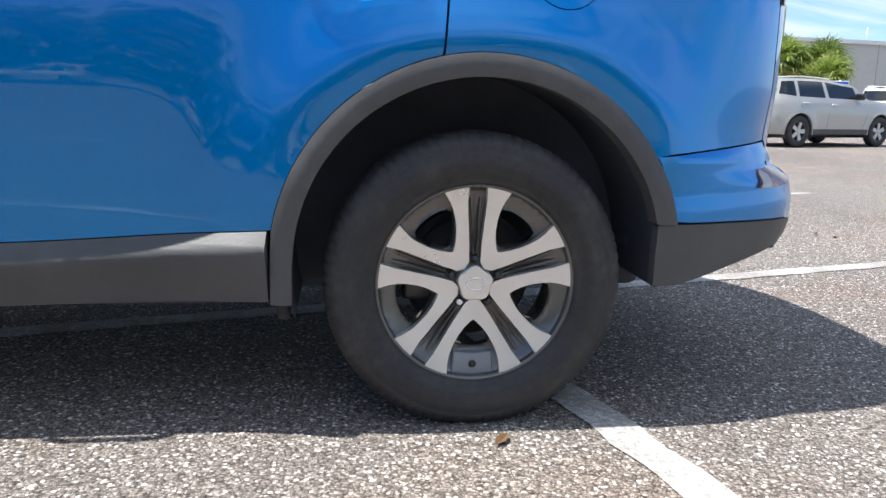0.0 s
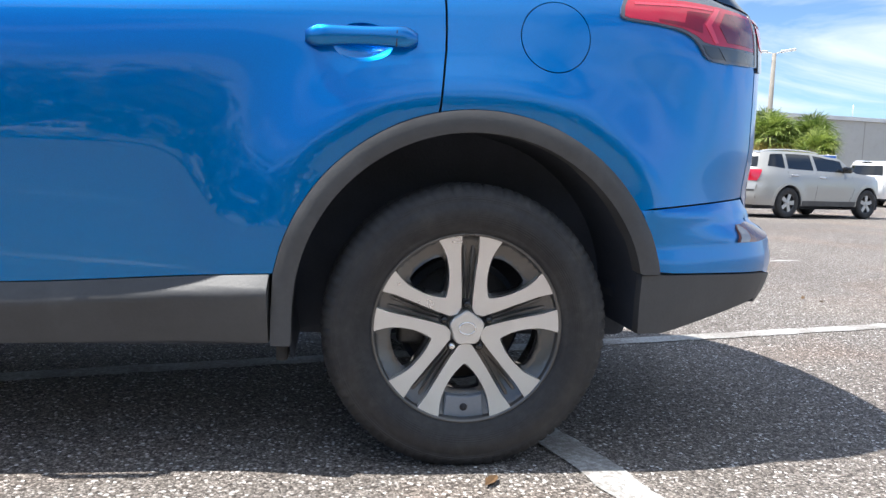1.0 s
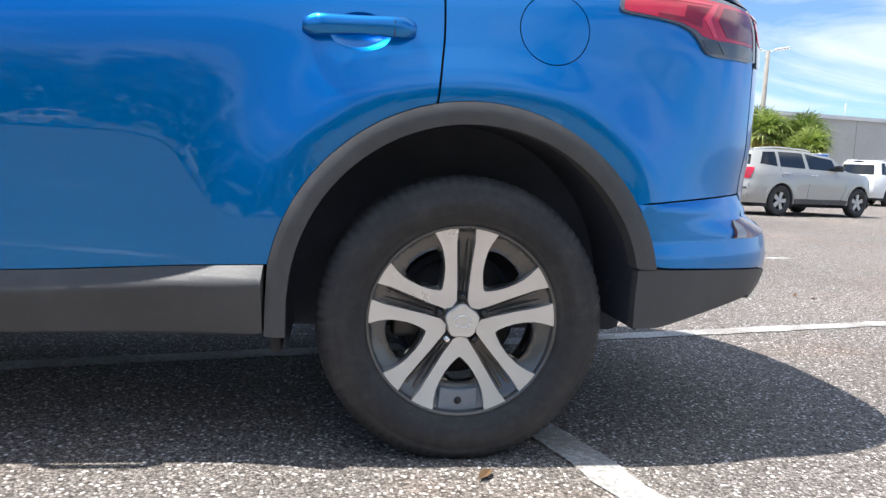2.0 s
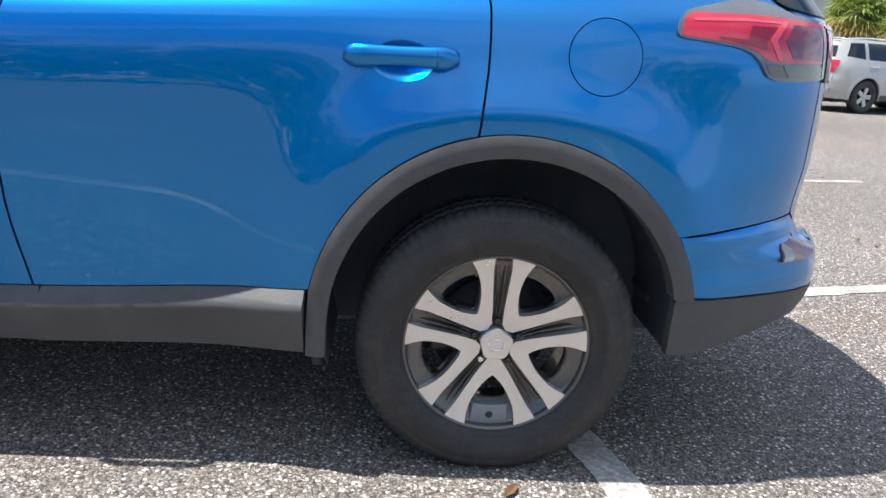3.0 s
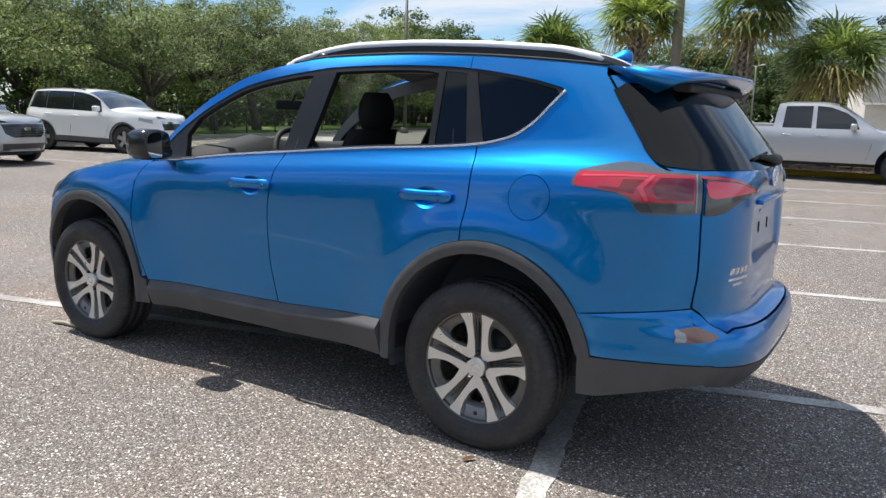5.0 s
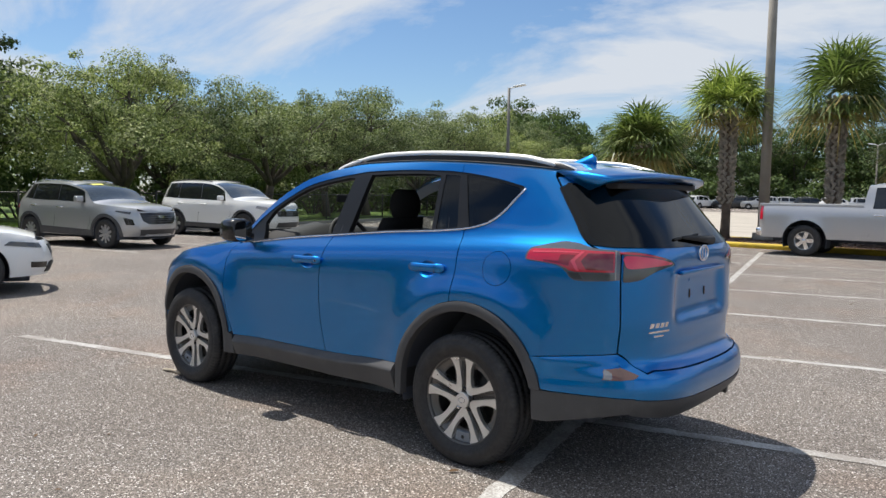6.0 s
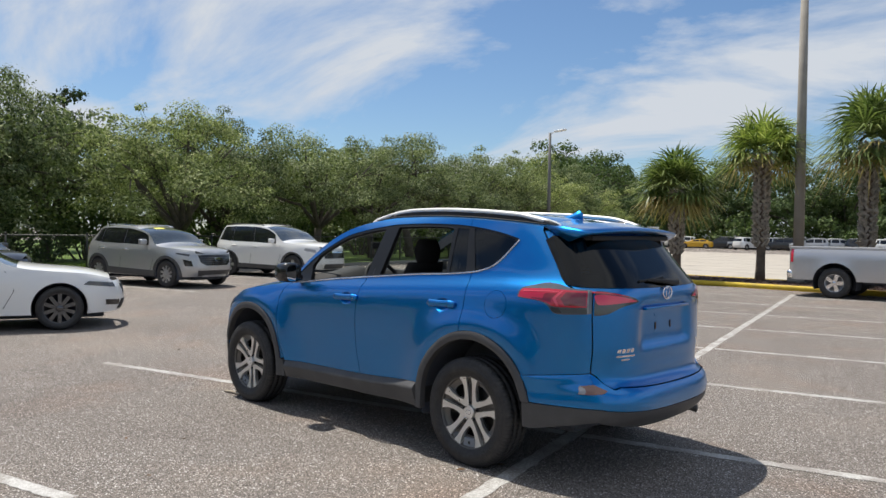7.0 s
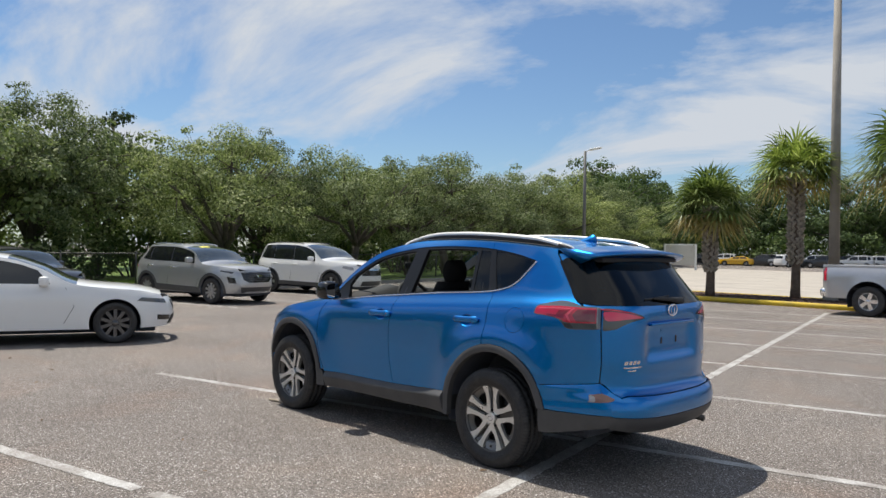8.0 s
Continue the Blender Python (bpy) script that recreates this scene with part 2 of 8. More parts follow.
def tyre_material():
    """Rubber with fine moulded rings, a band of blocks and road dust low on the tread edge."""
    m, n, l, b = nodes_of("tyre_rubber")
    tc = n.new("ShaderNodeTexCoord").outputs["Object"]
    sep = n.new("ShaderNodeSeparateXYZ"); l.new(tc, sep.inputs[0])
    flat = n.new("ShaderNodeCombineXYZ"); l.new(sep.outputs["X"], flat.inputs[0]); l.new(sep.outputs["Z"], flat.inputs[1])
    rad = n.new("ShaderNodeVectorMath"); rad.operation = "LENGTH"; l.new(flat.outputs[0], rad.inputs[0])
    ring = n.new("ShaderNodeMath"); ring.operation = "MULTIPLY"; ring.inputs[1].default_value = 1150.0
    l.new(rad.outputs["Value"], ring.inputs[0])
    wave = n.new("ShaderNodeMath"); wave.operation = "SINE"; l.new(ring.outputs[0], wave.inputs[0])
    band = ramp_node(n, [(0.268, (0, 0, 0)), (0.272, (1, 1, 1)), (0.288, (1, 1, 1)), (0.292, (0, 0, 0)), (0.322, (0, 0, 0)), (0.326, (0.8, 0.8, 0.8)), (0.336, (0.8, 0.8, 0.8)), (0.340, (0, 0, 0))])
    l.new(rad.outputs["Value"], band.inputs[0])
    high = n.new("ShaderNodeMath"); high.operation = "MULTIPLY"; l.new(wave.outputs[0], high.inputs[0]); l.new(band.outputs[0], high.inputs[1])
    fine = noise_node(n, l, 260, 3, vec=tc)
    total = n.new("ShaderNodeMath"); total.operation = "ADD"; l.new(high.outputs[0], total.inputs[0]); l.new(fine.outputs["Fac"], total.inputs[1])
    bump_node(n, l, total.outputs[0], b, 0.35, 0.002)
    dust = noise_node(n, l, 7.0, 6, 0.68, vec=tc, distortion=0.5)
    dr = ramp_node(n, [(0.42, (0.022, 0.022, 0.024)), (0.58, (0.034, 0.033, 0.033)), (0.74, (0.062, 0.058, 0.053))])
    l.new(dust.outputs["Fac"], dr.inputs[0])
    scuff = noise_node(n, l, 45.0, 4, 0.7, vec=tc)
    sr = ramp_node(n, [(0.35, (0.80, 0.80, 0.80)), (0.65, (1.2, 1.2, 1.2))])
    l.new(scuff.outputs["Fac"], sr.inputs[0])
    l.new(mix_rgb(n, l, 1.0, dr.outputs[0], sr.outputs[0], "MULTIPLY"), b.inputs["Base Color"])
    b.inputs["Roughness"].default_value, b.inputs["Specular IOR Level"].default_value = 0.60, 0.45
    return m


ASPHALT, PAINT_LINE = asphalt_material(), line_paint_material()
BLUE = car_paint("metallic_blue_paint", (0.0, 0.188, 0.535), 1.0, 0.36, 0.08, 0.004)
CLADDING = surface("grey_black_plastic", (0.078, 0.078, 0.080), 0.50, spec=0.35, var=0.12, bump=0.12, rvar=0.05, dirt=(0.115, 0.114, 0.112))
PILLAR_BLACK = surface("satin_black_trim", (0.016, 0.016, 0.017), 0.34, spec=0.3)
BLACK_GLOSS = surface("gloss_black_plastic", (0.012, 0.012, 0.013), 0.18, coat=0.3)
BLACK = surface("black_rubber", (0.030, 0.030, 0.032), 0.75, var=0.2)
LINER = surface("wheel_liner_felt", (0.070, 0.078, 0.098), 0.95, var=0.2, bump=0.3)
TYRE = tyre_material()
SILVER = surface("silver_wheel_paint", (0.72, 0.72, 0.71), 0.30, 0.75, var=0.05, fine=400)
GREY_WHEEL = surface("charcoal_wheel_paint", (0.12, 0.116, 0.112), 0.30, 0.55, var=0.1, coat=0.5)
FLAP = surface("blue_grey_wheel_paint", (0.22, 0.25, 0.29), 0.45, 0.3, var=0.1)
STEEL_DARK = surface("brake_steel", (0.10, 0.095, 0.09), 0.5, 0.7, var=0.3)
CHROME = surface("chrome_trim", (0.82, 0.82, 0.83), 0.10, 1.0, var=0.03, rvar=0.04)
SATIN = surface("satin_silver_rail", (0.70, 0.70, 0.69), 0.42, 0.15, var=0.04)
PRIVACY = glass("privacy_glass", (0.045, 0.047, 0.05))
PRIVACY_LIGHT = glass("tinted_glass", (0.10, 0.105, 0.11))
TINTED = glass("green_tinted_glass", (0.32, 0.35, 0.34))
CLEAR = glass("clear_glass", (0.80, 0.84, 0.82))
CABIN = surface("dark_cabin_plastic", (0.020, 0.020, 0.021), 0.7, var=0.15)
CABIN_GREY = surface("grey_cabin_trim", (0.11, 0.11, 0.115), 0.7, var=0.15)
FABRIC = surface("black_seat_fabric", (0.012, 0.012, 0.013), 0.95, var=0.3, bump=0.3)
HEADLINER = surface("grey_headliner", (0.30, 0.29, 0.28), 0.95, var=0.08)
LAMP_DARK = surface("dark_red_lamp_lens", (0.24, 0.006, 0.016), 0.12, var=0.15, coat=1.0)
LAMP_GREY = surface("grey_lamp_lens", (0.085, 0.092, 0.098), 0.10, var=0.2, fine=60, coat=1.0)
LAMP_RED = surface("red_lamp_lens", (0.54, 0.012, 0.040), 0.16, var=0.12, coat=1.0, spec=0.6)
LAMP_PINK = surface("bright_red_lamp_strip", (0.76, 0.060, 0.110), 0.2, var=0.06, coat=1.0)
LAMP_SMOKE = surface("smoked_lamp_lens", (0.048, 0.050, 0.054), 0.12, var=0.15, coat=1.0)
LAMP_DEEP = surface("deep_red_smoked_lens", (0.20, 0.022, 0.036), 0.10, var=0.2, coat=1.0)
LAMP_RIM = surface("clear_lamp_border", (0.10, 0.11, 0.135), 0.08, var=0.2, coat=1.0)
LAMP_CLEAR = surface("clear_lamp_lens", (0.36, 0.35, 0.35), 0.15, 0.3, var=0.25, fine=60, coat=1.0)
AMBER_DULL = surface("dull_reflector", (0.24, 0.10, 0.07), 0.2, var=0.25, coat=1.0)
BAR_GREY = surface("silver_lettering", (0.72, 0.72, 0.73), 0.2, 0.9, var=0.04)
MIRROR = surface("mirror_glass", (0.9, 0.9, 0.9), 0.02, 1.0, var=0.01, rvar=0.01)


# ---- mesh helpers ----
def thing(name, label, category, m=None, group="", kind=""):
    ob = new(name)
    ob.empty_display_size = 0.2
    if m is not None:
        ob.matrix_world = m
    return tagged(ob, label, category, group, kind)


def part(name, bm, material, parent=None, label="", smooth=False):
    """Links a bmesh as one mesh object under a thing or a part."""
    me = bpy.data.meshes.new(name)
    if smooth:
        for fc in bm.faces:
            fc.smooth = True
    bm.to_mesh(me)
    bm.free()
    for mt in material if isinstance(material, (list, tuple)) else (material,):
        me.materials.append(mt)
    ob = new(name, me)
    ob.parent = parent
    return tagged(ob, label)


def piece(name, mesh, parent, m):
    """One more object on an already made mesh."""
    ob = new(name, mesh)
    ob.parent = parent
    ob.matrix_local = m
    return ob


def add_box(bm, x0, x1, y0, y1, z0, z1, bevel=0.0, seg=2, m=None):
    r = bmesh.ops.create_cube(bm, size=1.0)
    mat = Matrix.Translation(((x0 + x1) / 2, (y0 + y1) / 2, (z0 + z1) / 2)) @ Matrix.Diagonal((abs(x1 - x0), abs(y1 - y0), abs(z1 - z0), 1))
    if m is not None:
        mat = m @ mat
    bmesh.ops.transform(bm, matrix=mat, verts=r["verts"])
    if bevel:
        es = list({e for v in r["verts"] for e in v.link_edges})
        bmesh.ops.bevel(bm, geom=es, offset=bevel, segments=seg, profile=0.5, affect="EDGES")
    return bm


def add_tube(bm, pts, radii, seg=10, cap=True):
    """A round tube along points; radii is one number or one for each point."""
    pts = [Vector(p) for p in pts]
    radii = [radii] * len(pts) if isinstance(radii, (int, float)) else radii
    rings, ref = [], None
    for i, p in enumerate(pts):
        d = (pts[min(i + 1, len(pts) - 1)] - pts[max(i - 1, 0)]).normalized()
        if ref is None:
            ref = Vector((0, 0, 1)) if abs(d.z) < 0.9 else Vector((1, 0, 0))
        a = d.cross(ref).normalized()
        ref = a.cross(d).normalized()
        rings.append([bm.verts.new(p + (a * math.cos(k * math.tau / seg) + ref * math.sin(k * math.tau / seg)) * radii[i]) for k in range(seg)])
    for r0, r1 in zip(rings, rings[1:]):
        for k in range(seg):
            bm.faces.new((r0[k], r0[(k + 1) % seg], r1[(k + 1) % seg], r1[k]))
    if cap:
        bm.faces.new(rings[0][::-1])
        bm.faces.new(rings[-1])
    return bm


def add_loft(bm, sections, closed=True, cap=True):
    rings = [[bm.verts.new(p) for p in s] for s in sections]
    n = len(rings[0])
    for r0, r1 in zip(rings, rings[1:]):
        for k in range(n if closed else n - 1):
            bm.faces.new((r0[k], r0[(k + 1) % n], r1[(k + 1) % n], r1[k]))
    if cap and closed:
        bm.faces.new(rings[0][::-1])
        bm.faces.new(rings[-1])
    return bm


def add_revolve(bm, profile, seg=48, notch=None):
    """Turns a profile of (radius, y) round the y axis. notch(i, k): change of radius at row i, step k."""
    rings = []
    for k in range(seg):
        a = k * math.tau / seg
        rings.append([bm.verts.new((math.cos(a) * (r + (notch(i, k) if notch else 0)), y, math.sin(a) * (r + (notch(i, k) if notch else 0)))) for i, (r, y) in enumerate(profile)])
    for k in range(seg):
        r0, r1 = rings[k], rings[(k + 1) % seg]
        for i in range(len(profile) - 1):
            bm.faces.new((r0[i], r1[i], r1[i + 1], r0[i + 1]))
    return bm


def curve(xs, ys):
    """A smooth curve through points (monotone cubic)."""
    n = len(xs)
    h = [xs[i + 1] - xs[i] for i in range(n - 1)]
    d = [(ys[i + 1] - ys[i]) / h[i] for i in range(n - 1)]
    m = [d[0]] + [0.0] * (n - 2) + [d[-1]]
    for i in range(1, n - 1):
        m[i] = 0.0 if d[i - 1] * d[i] <= 0 else 3 * (h[i - 1] + h[i]) / ((2 * h[i] + h[i - 1]) / d[i - 1] + (h[i] + 2 * h[i - 1]) / d[i])

    def at(v):
        v = min(max(v, xs[0]), xs[-1])
        i = 0
        while i < n - 2 and v >= xs[i + 1]:
            i += 1
        t = (v - xs[i]) / h[i]
        return (1 + 2 * t) * (1 - t) ** 2 * ys[i] + t * (1 - t) ** 2 * h[i] * m[i] + t * t * (3 - 2 * t) * ys[i + 1] + t * t * (t - 1) * h[i] * m[i + 1]
    return at


def softened(c, a, b, sigma, n=400):
    """The same curve with its kinks rounded off, as a table."""
    k = np.arange(-n // 8, n // 8 + 1) * (b - a) / n
    g = np.exp(-0.5 * (k / sigma) ** 2)
    g /= g.sum()
    tab = [float(sum(w * c(a + (b - a) * i / n + o) for w, o in zip(g, k) if w > 1e-4)) for i in range(n + 1)]

    def at(v):
        u = min(max((v - a) / (b - a) * n, 0), n - 1e-6)
        i = int(u)
        return tab[i] + (tab[i + 1] - tab[i]) * (u - i)
    return at


def dense(poly, step, closed=True):
    """A polygon's outline with points no further apart than step."""
    out = []
    for i in range(len(poly) if closed else len(poly) - 1):
        a, b = Vector(poly[i]).to_2d(), Vector(poly[(i + 1) % len(poly)]).to_2d()
        k = max(1, math.ceil((b - a).length / step))
        out += [a + (b - a) * (j / k) for j in range(k)]
    if not closed:
        out.append(Vector(poly[-1]).to_2d())
    return out


def inside(pts, poly):
    """Which of the points (n x 2) lie within a polygon."""
    q = np.array([(p[0], p[1]) for p in poly])
    c = np.zeros(len(pts), bool)
    for a, b in zip(q, np.roll(q, -1, 0)):
        if a[1] != b[1]:
            c ^= ((a[1] > pts[:, 1]) != (b[1] > pts[:, 1])) & (pts[:, 0] < (b[0] - a[0]) * (pts[:, 1] - a[1]) / (b[1] - a[1]) + a[0])
    return c


def arc(cx, cz, r, a0, a1, n):
    return [(cx + r * math.cos(radians(a0 + (a1 - a0) * i / n)), cz + r * math.sin(radians(a0 + (a1 - a0) * i / n))) for i in range(n + 1)]


def add_panel(bm, outline, place, step=0.03, holes=(), depth=0.012, edge=None, crown=0.0):
    """A sheet cut to a flat outline with holes and laid on a curved form by place(a, b, out); its rims turn inwards by depth."""
    from mathutils.geometry import delaunay_2d_cdt
    edge = edge or step
    loops = [dense(outline, edge)] + [dense(h, edge) for h in holes]
    pts, cons = [], []
    for lp in loops:
        o = len(pts)
        pts += lp
        cons += [(o + i, o + (i + 1) % len(lp)) for i in range(len(lp))]
    ring = np.array([(p.x, p.y) for p in pts])
    a0, a1, b0, b1 = ring[:, 0].min(), ring[:, 0].max(), ring[:, 1].min(), ring[:, 1].max()
    ga, gb = np.meshgrid(np.arange(a0 + step / 2, a1, step), np.arange(b0 + step / 2, b1, step))
    grid = np.stack([ga.ravel(), gb.ravel()], 1)
    keep = inside(grid, loops[0])
    for h in loops[1:]:
        keep &= ~inside(grid, h)
    grid = grid[keep]
    if len(grid):
        near = np.full(len(grid), 9.0)
        for i in range(0, len(ring), 64):
            near = np.minimum(near, np.hypot(grid[:, None, 0] - ring[None, i:i + 64, 0], grid[:, None, 1] - ring[None, i:i + 64, 1]).min(1))
        pts += [Vector(p) for p in grid[near > 0.45 * step].tolist()]
    vs, _, fs, ov, _, _ = delaunay_2d_cdt(pts, cons, [], 0, 1e-6)
    flat = np.array([(v.x, v.y) for v in vs])
    mids = np.array([flat[list(fc)].mean(0) for fc in fs])
    keep = inside(mids, loops[0])
    for h in loops[1:]:
        keep &= ~inside(mids, h)
    made = {}
    for ok, fc in zip(keep, fs):
        if ok:
            for i in fc:
                if i not in made:
                    made[i] = bm.verts.new(place(vs[i].x, vs[i].y, 0.0))
            bm.faces.new([made[i] for i in fc])
    if depth:
        for lp in loops:
            top = [bm.verts.new(place(p.x, p.y, 0.0)) for p in lp]
            low = [bm.verts.new(place(p.x, p.y, -depth)) for p in lp]
            for i in range(len(lp)):
                j = (i + 1) % len(lp)
                bm.faces.new((top[i], top[j], low[j], low[i]))
    return bm

# ---- ground ----
bm = bmesh.new()
bmesh.ops.create_grid(bm, x_segments=12, y_segments=12, size=900.0)
ground = tagged(part("ground", bm, ASPHALT), "worn grey-brown asphalt car park with pale stone chippings", "ground", kind="structure")
BAY = math.atan2(0.247, 1.0)
ACROSS, ALONG = Vector((math.cos(BAY), math.sin(BAY))), Vector((-math.sin(BAY), math.cos(BAY)))
CROSS = Vector((0.04, 1.17))


def paint_line(p, q, width=0.105, label="worn white painted parking bay line on asphalt"):
    d = (q - p).normalized()
    s = Vector((-d.y, d.x)) * width / 2
    b = bmesh.new()
    k = max(2, int((q - p).length / 0.06))
    rr = random.Random(int(p.x * 100) + int(q.y * 37))
    l0 = [b.verts.new((*(p + (q - p) * i / k + s * (1 + rr.uniform(-0.15, 0.15))), 0.004)) for i in range(k + 1)]
    l1 = [b.verts.new((*(p + (q - p) * i / k - s * (1 + rr.uniform(-0.15, 0.15))), 0.004)) for i in range(k + 1)]
    for i in range(k):
        b.faces.new((l1[i], l1[i + 1], l0[i + 1], l0[i]))
    return tagged(part("bay_line", b, PAINT_LINE), label, "road marking", "parking bay lines", "structure")


paint_line(CROSS - ALONG * 9.0, CROSS + ALONG * 17.5, 0.115)
for k in range(-2, 7):
    c = CROSS + ALONG * (2.70 * k)
    if k == -1:
        c -= ALONG * 0.23
        paint_line(c - ACROSS * 5.6, c - ACROSS * 1.93)
        paint_line(c - ACROSS * 1.78, c - ACROSS * 0.075)
    else:
        paint_line(c - ACROSS * 5.65, c - ACROSS * 0.075)
    paint_line(c + ACROSS * 0.075, c + ACROSS * 4.85)

# ---- vehicle form ----
class Shape:
    """A car's outer skin as smooth functions. Local axes: nose towards -x, left side at -y, wheels on z = 0."""

    def __init__(self, prof, rear, front, xs_r, xs_f, nr=3.8, nf=3.0, wheels=(), flare=0.05, fz=0.40, fr=0.50, fall=0.16, cut=1.02, fullness=None):
        self.prof, self.xr, self.xf = curve(*prof), curve(*rear), curve(*front)
        self.xs_r, self.xs_f, self.nr, self.nf = xs_r, xs_f, nr, nf
        self.wheels, self.flare, self.fz, self.fr, self.fall, self.cut, self.fullness = wheels, flare, fz, fr, fall, cut, fullness

    def base(self, x, z):
        w = self.prof(z)
        if self.fullness:
            w += self.fullness(x, z)
        for cx in self.wheels:
            r = math.hypot(x - cx, z - self.fz)
            up = math.exp(-((max(z - self.cut, 0) / 0.16) ** 2))
            w += self.flare * math.exp(-((max(r - self.fr, 0) / self.fall) ** 2)) * up
        return w

    def side(self, x, z):
        w = self.base(x, z)
        if x > self.xs_r:
            t = min((x - self.xs_r) / (self.xr(z) - self.xs_r), 0.99999)
            w *= (1 - t ** self.nr) ** (1 / self.nr)
        if x < self.xs_f:
            t = min((self.xs_f - x) / (self.xs_f - self.xf(z)), 0.99999)
            w *= (1 - t ** self.nf) ** (1 / self.nf)
        return w

    def tail(self, y, z):
        t = (1 - min(abs(y) / self.base(self.xr(z) - 0.05, z), 0.9999) ** self.nr) ** (1 / self.nr)
        return self.xs_r + t * (self.xr(z) - self.xs_r)

    def nose(self, y, z):
        t = (1 - min(abs(y) / self.base(self.xf(z) + 0.05, z), 0.9999) ** self.nf) ** (1 / self.nf)
        return self.xs_f - t * (self.xs_f - self.xf(z))

    def rear_edge(self, z, q):
        """Where the side reaches the share q of its half width on its way round the tail."""
        return self.xs_r + (1 - q ** self.nr) ** (1 / self.nr) * (self.xr(z) - self.xs_r)

    def front_edge(self, z, q):
        return self.xs_f - (1 - q ** self.nf) ** (1 / self.nf) * (self.xs_f - self.xf(z))

    def on_side(self, sign=-1, lift=0.0, bulge=None):
        def place(x, z, out):
            e = 0.004
            w = self.side(x, z)
            nx, nz = -(self.side(x + e, z) - self.side(x - e, z)) / (2 * e), -(self.side(x, z + e) - self.side(x, z - e)) / (2 * e)
            k = (lift + out + (bulge(x, z) if bulge else 0)) / math.sqrt(1 + nx * nx + nz * nz)
            return (x + nx * k, sign * (w + k), z + nz * k)
        return place

    def on_tail(self, lift=0.0, bulge=None):
        def place(y, z, out):
            e = 0.004
            x = self.tail(y, z)
            ny, nz = -(self.tail(y + e, z) - self.tail(y - e, z)) / (2 * e), -(self.tail(y, z + e) - self.tail(y, z - e)) / (2 * e)
            k = (lift + out + (bulge(y, z) if bulge else 0)) / math.sqrt(1 + ny * ny + nz * nz)
            return (x + k, y + ny * k, z + nz * k)
        return place

    def on_nose(self, lift=0.0):
        def place(y, z, out):
            return (self.nose(y, z) - lift - out, y, z)
        return place


def add_strip(bm, form, top, crown, x0, x1, step=0.05, across=20, inset=0.0, lift=0.0, power=2.4, depth=0.02):
    """The skin across the car between its two upper side edges: bonnet, windscreen or roof."""
    n = max(2, int(abs(x1 - x0) / step))
    rows = []
    for i in range(n + 1):
        x = x0 + (x1 - x0) * i / n
        w, z = form.side(x, top(x)) - inset, top(x)
        rows.append([bm.verts.new((x, w * s, z + lift + crown(x) * (1 - abs(s) ** power))) for s in (math.sin(math.pi / 2 * (-1 + 2 * k / across)) for k in range(across + 1))])
    for a, b in zip(rows, rows[1:]):
        for k in range(across):
            bm.faces.new((a[k], a[k + 1], b[k + 1], b[k]))
    return bm


def both_sides(name, mat, parent, build, label="", smooth=True):
    """The same part on the left and, mirrored, on the right."""
    made = []
    for sign in (-1, 1):
        b = bmesh.new()
        build(b, sign)
        made.append(part(name, b, mat, parent, label, smooth))
    return made


# ---- wheels ----
def add_plate(bm, outline, y0, y1, step=None, bevel=0.0):
    """A flat plate in the wheel's plane with rounded front rim; y1 is the outer face."""
    lo = [bm.verts.new((p[0], y0, p[1])) for p in outline]
    mid = [bm.verts.new((p[0], y1 + (0.5 if y0 > y1 else -0.5) * 0.006, p[1])) for p in outline]
    c = Vector((sum(p[0] for p in outline) / len(outline), sum(p[1] for p in outline) / len(outline)))
    n = len(outline)
    # a narrow rounded edge, moved inwards along the outline's own normals
    pts = [Vector(p) for p in outline]
    area = sum(pts[i].x * pts[(i + 1) % n].y - pts[(i + 1) % n].x * pts[i].y for i in range(n))
    hi = []
    for i in range(n):
        d = (pts[(i + 1) % n] - pts[i - 1]).normalized()
        nrm = Vector((-d.y, d.x)) * (1 if area > 0 else -1)
        q = pts[i] + nrm * 0.0025
        hi.append(bm.verts.new((q.x, y1, q.y)))
    for i in range(n):
        j = (i + 1) % n
        bm.faces.new((lo[i], lo[j], mid[j], mid[i]))
        bm.faces.new((mid[i], mid[j], hi[j], hi[i]))
    top = bm.faces.new(hi)
    bmesh.ops.triangulate(bm, faces=[top])
    return bm


def tyre_mesh(bm, r, rim, half, lugs=84):
    """Tyre with grooved tread, notched shoulders and a ridged sidewall; the outer side faces -y."""
    side = [(rim, -half * 0.80), (rim + 0.006, -half * 0.90), (rim + 0.014, -half * 0.945), (rim + 0.020, -half * 0.955), (rim + 0.0205, -half * 0.965),
            (rim + 0.045, -half * 1.0), (rim + 0.047, -half * 1.008), (rim + 0.075, -half * 1.015), (rim + 0.0765, -half * 1.005), (r - 0.040, -half * 0.985), (r - 0.036, -half * 0.99),
            (r - 0.022, -half * 0.93), (r - 0.009, -half * 0.82), (r - 0.003, -half * 0.70)]
    tread = []
    for g in (-0.46, 0.0, 0.46):
        tread += [(r, half * (g - 0.07)), (r - 0.007, half * (g - 0.055)), (r - 0.007, half * (g + 0.055)), (r, half * (g + 0.07))]
    prof = side + tread + [(a, -b) for a, b in reversed(side)]
    n0, n1 = len(side), len(prof)
    rows = set(range(n0 - 3, n0)) | {n1 - n0, n1 - n0 + 1, n1 - n0 + 2}

    def notch(i, k):
        return -0.0055 if i in rows and k % 5 == 0 else (-0.004 if n0 <= i < n1 - n0 and k % 5 == 0 else 0.0)
    return add_revolve(bm, prof, lugs * 5, notch)


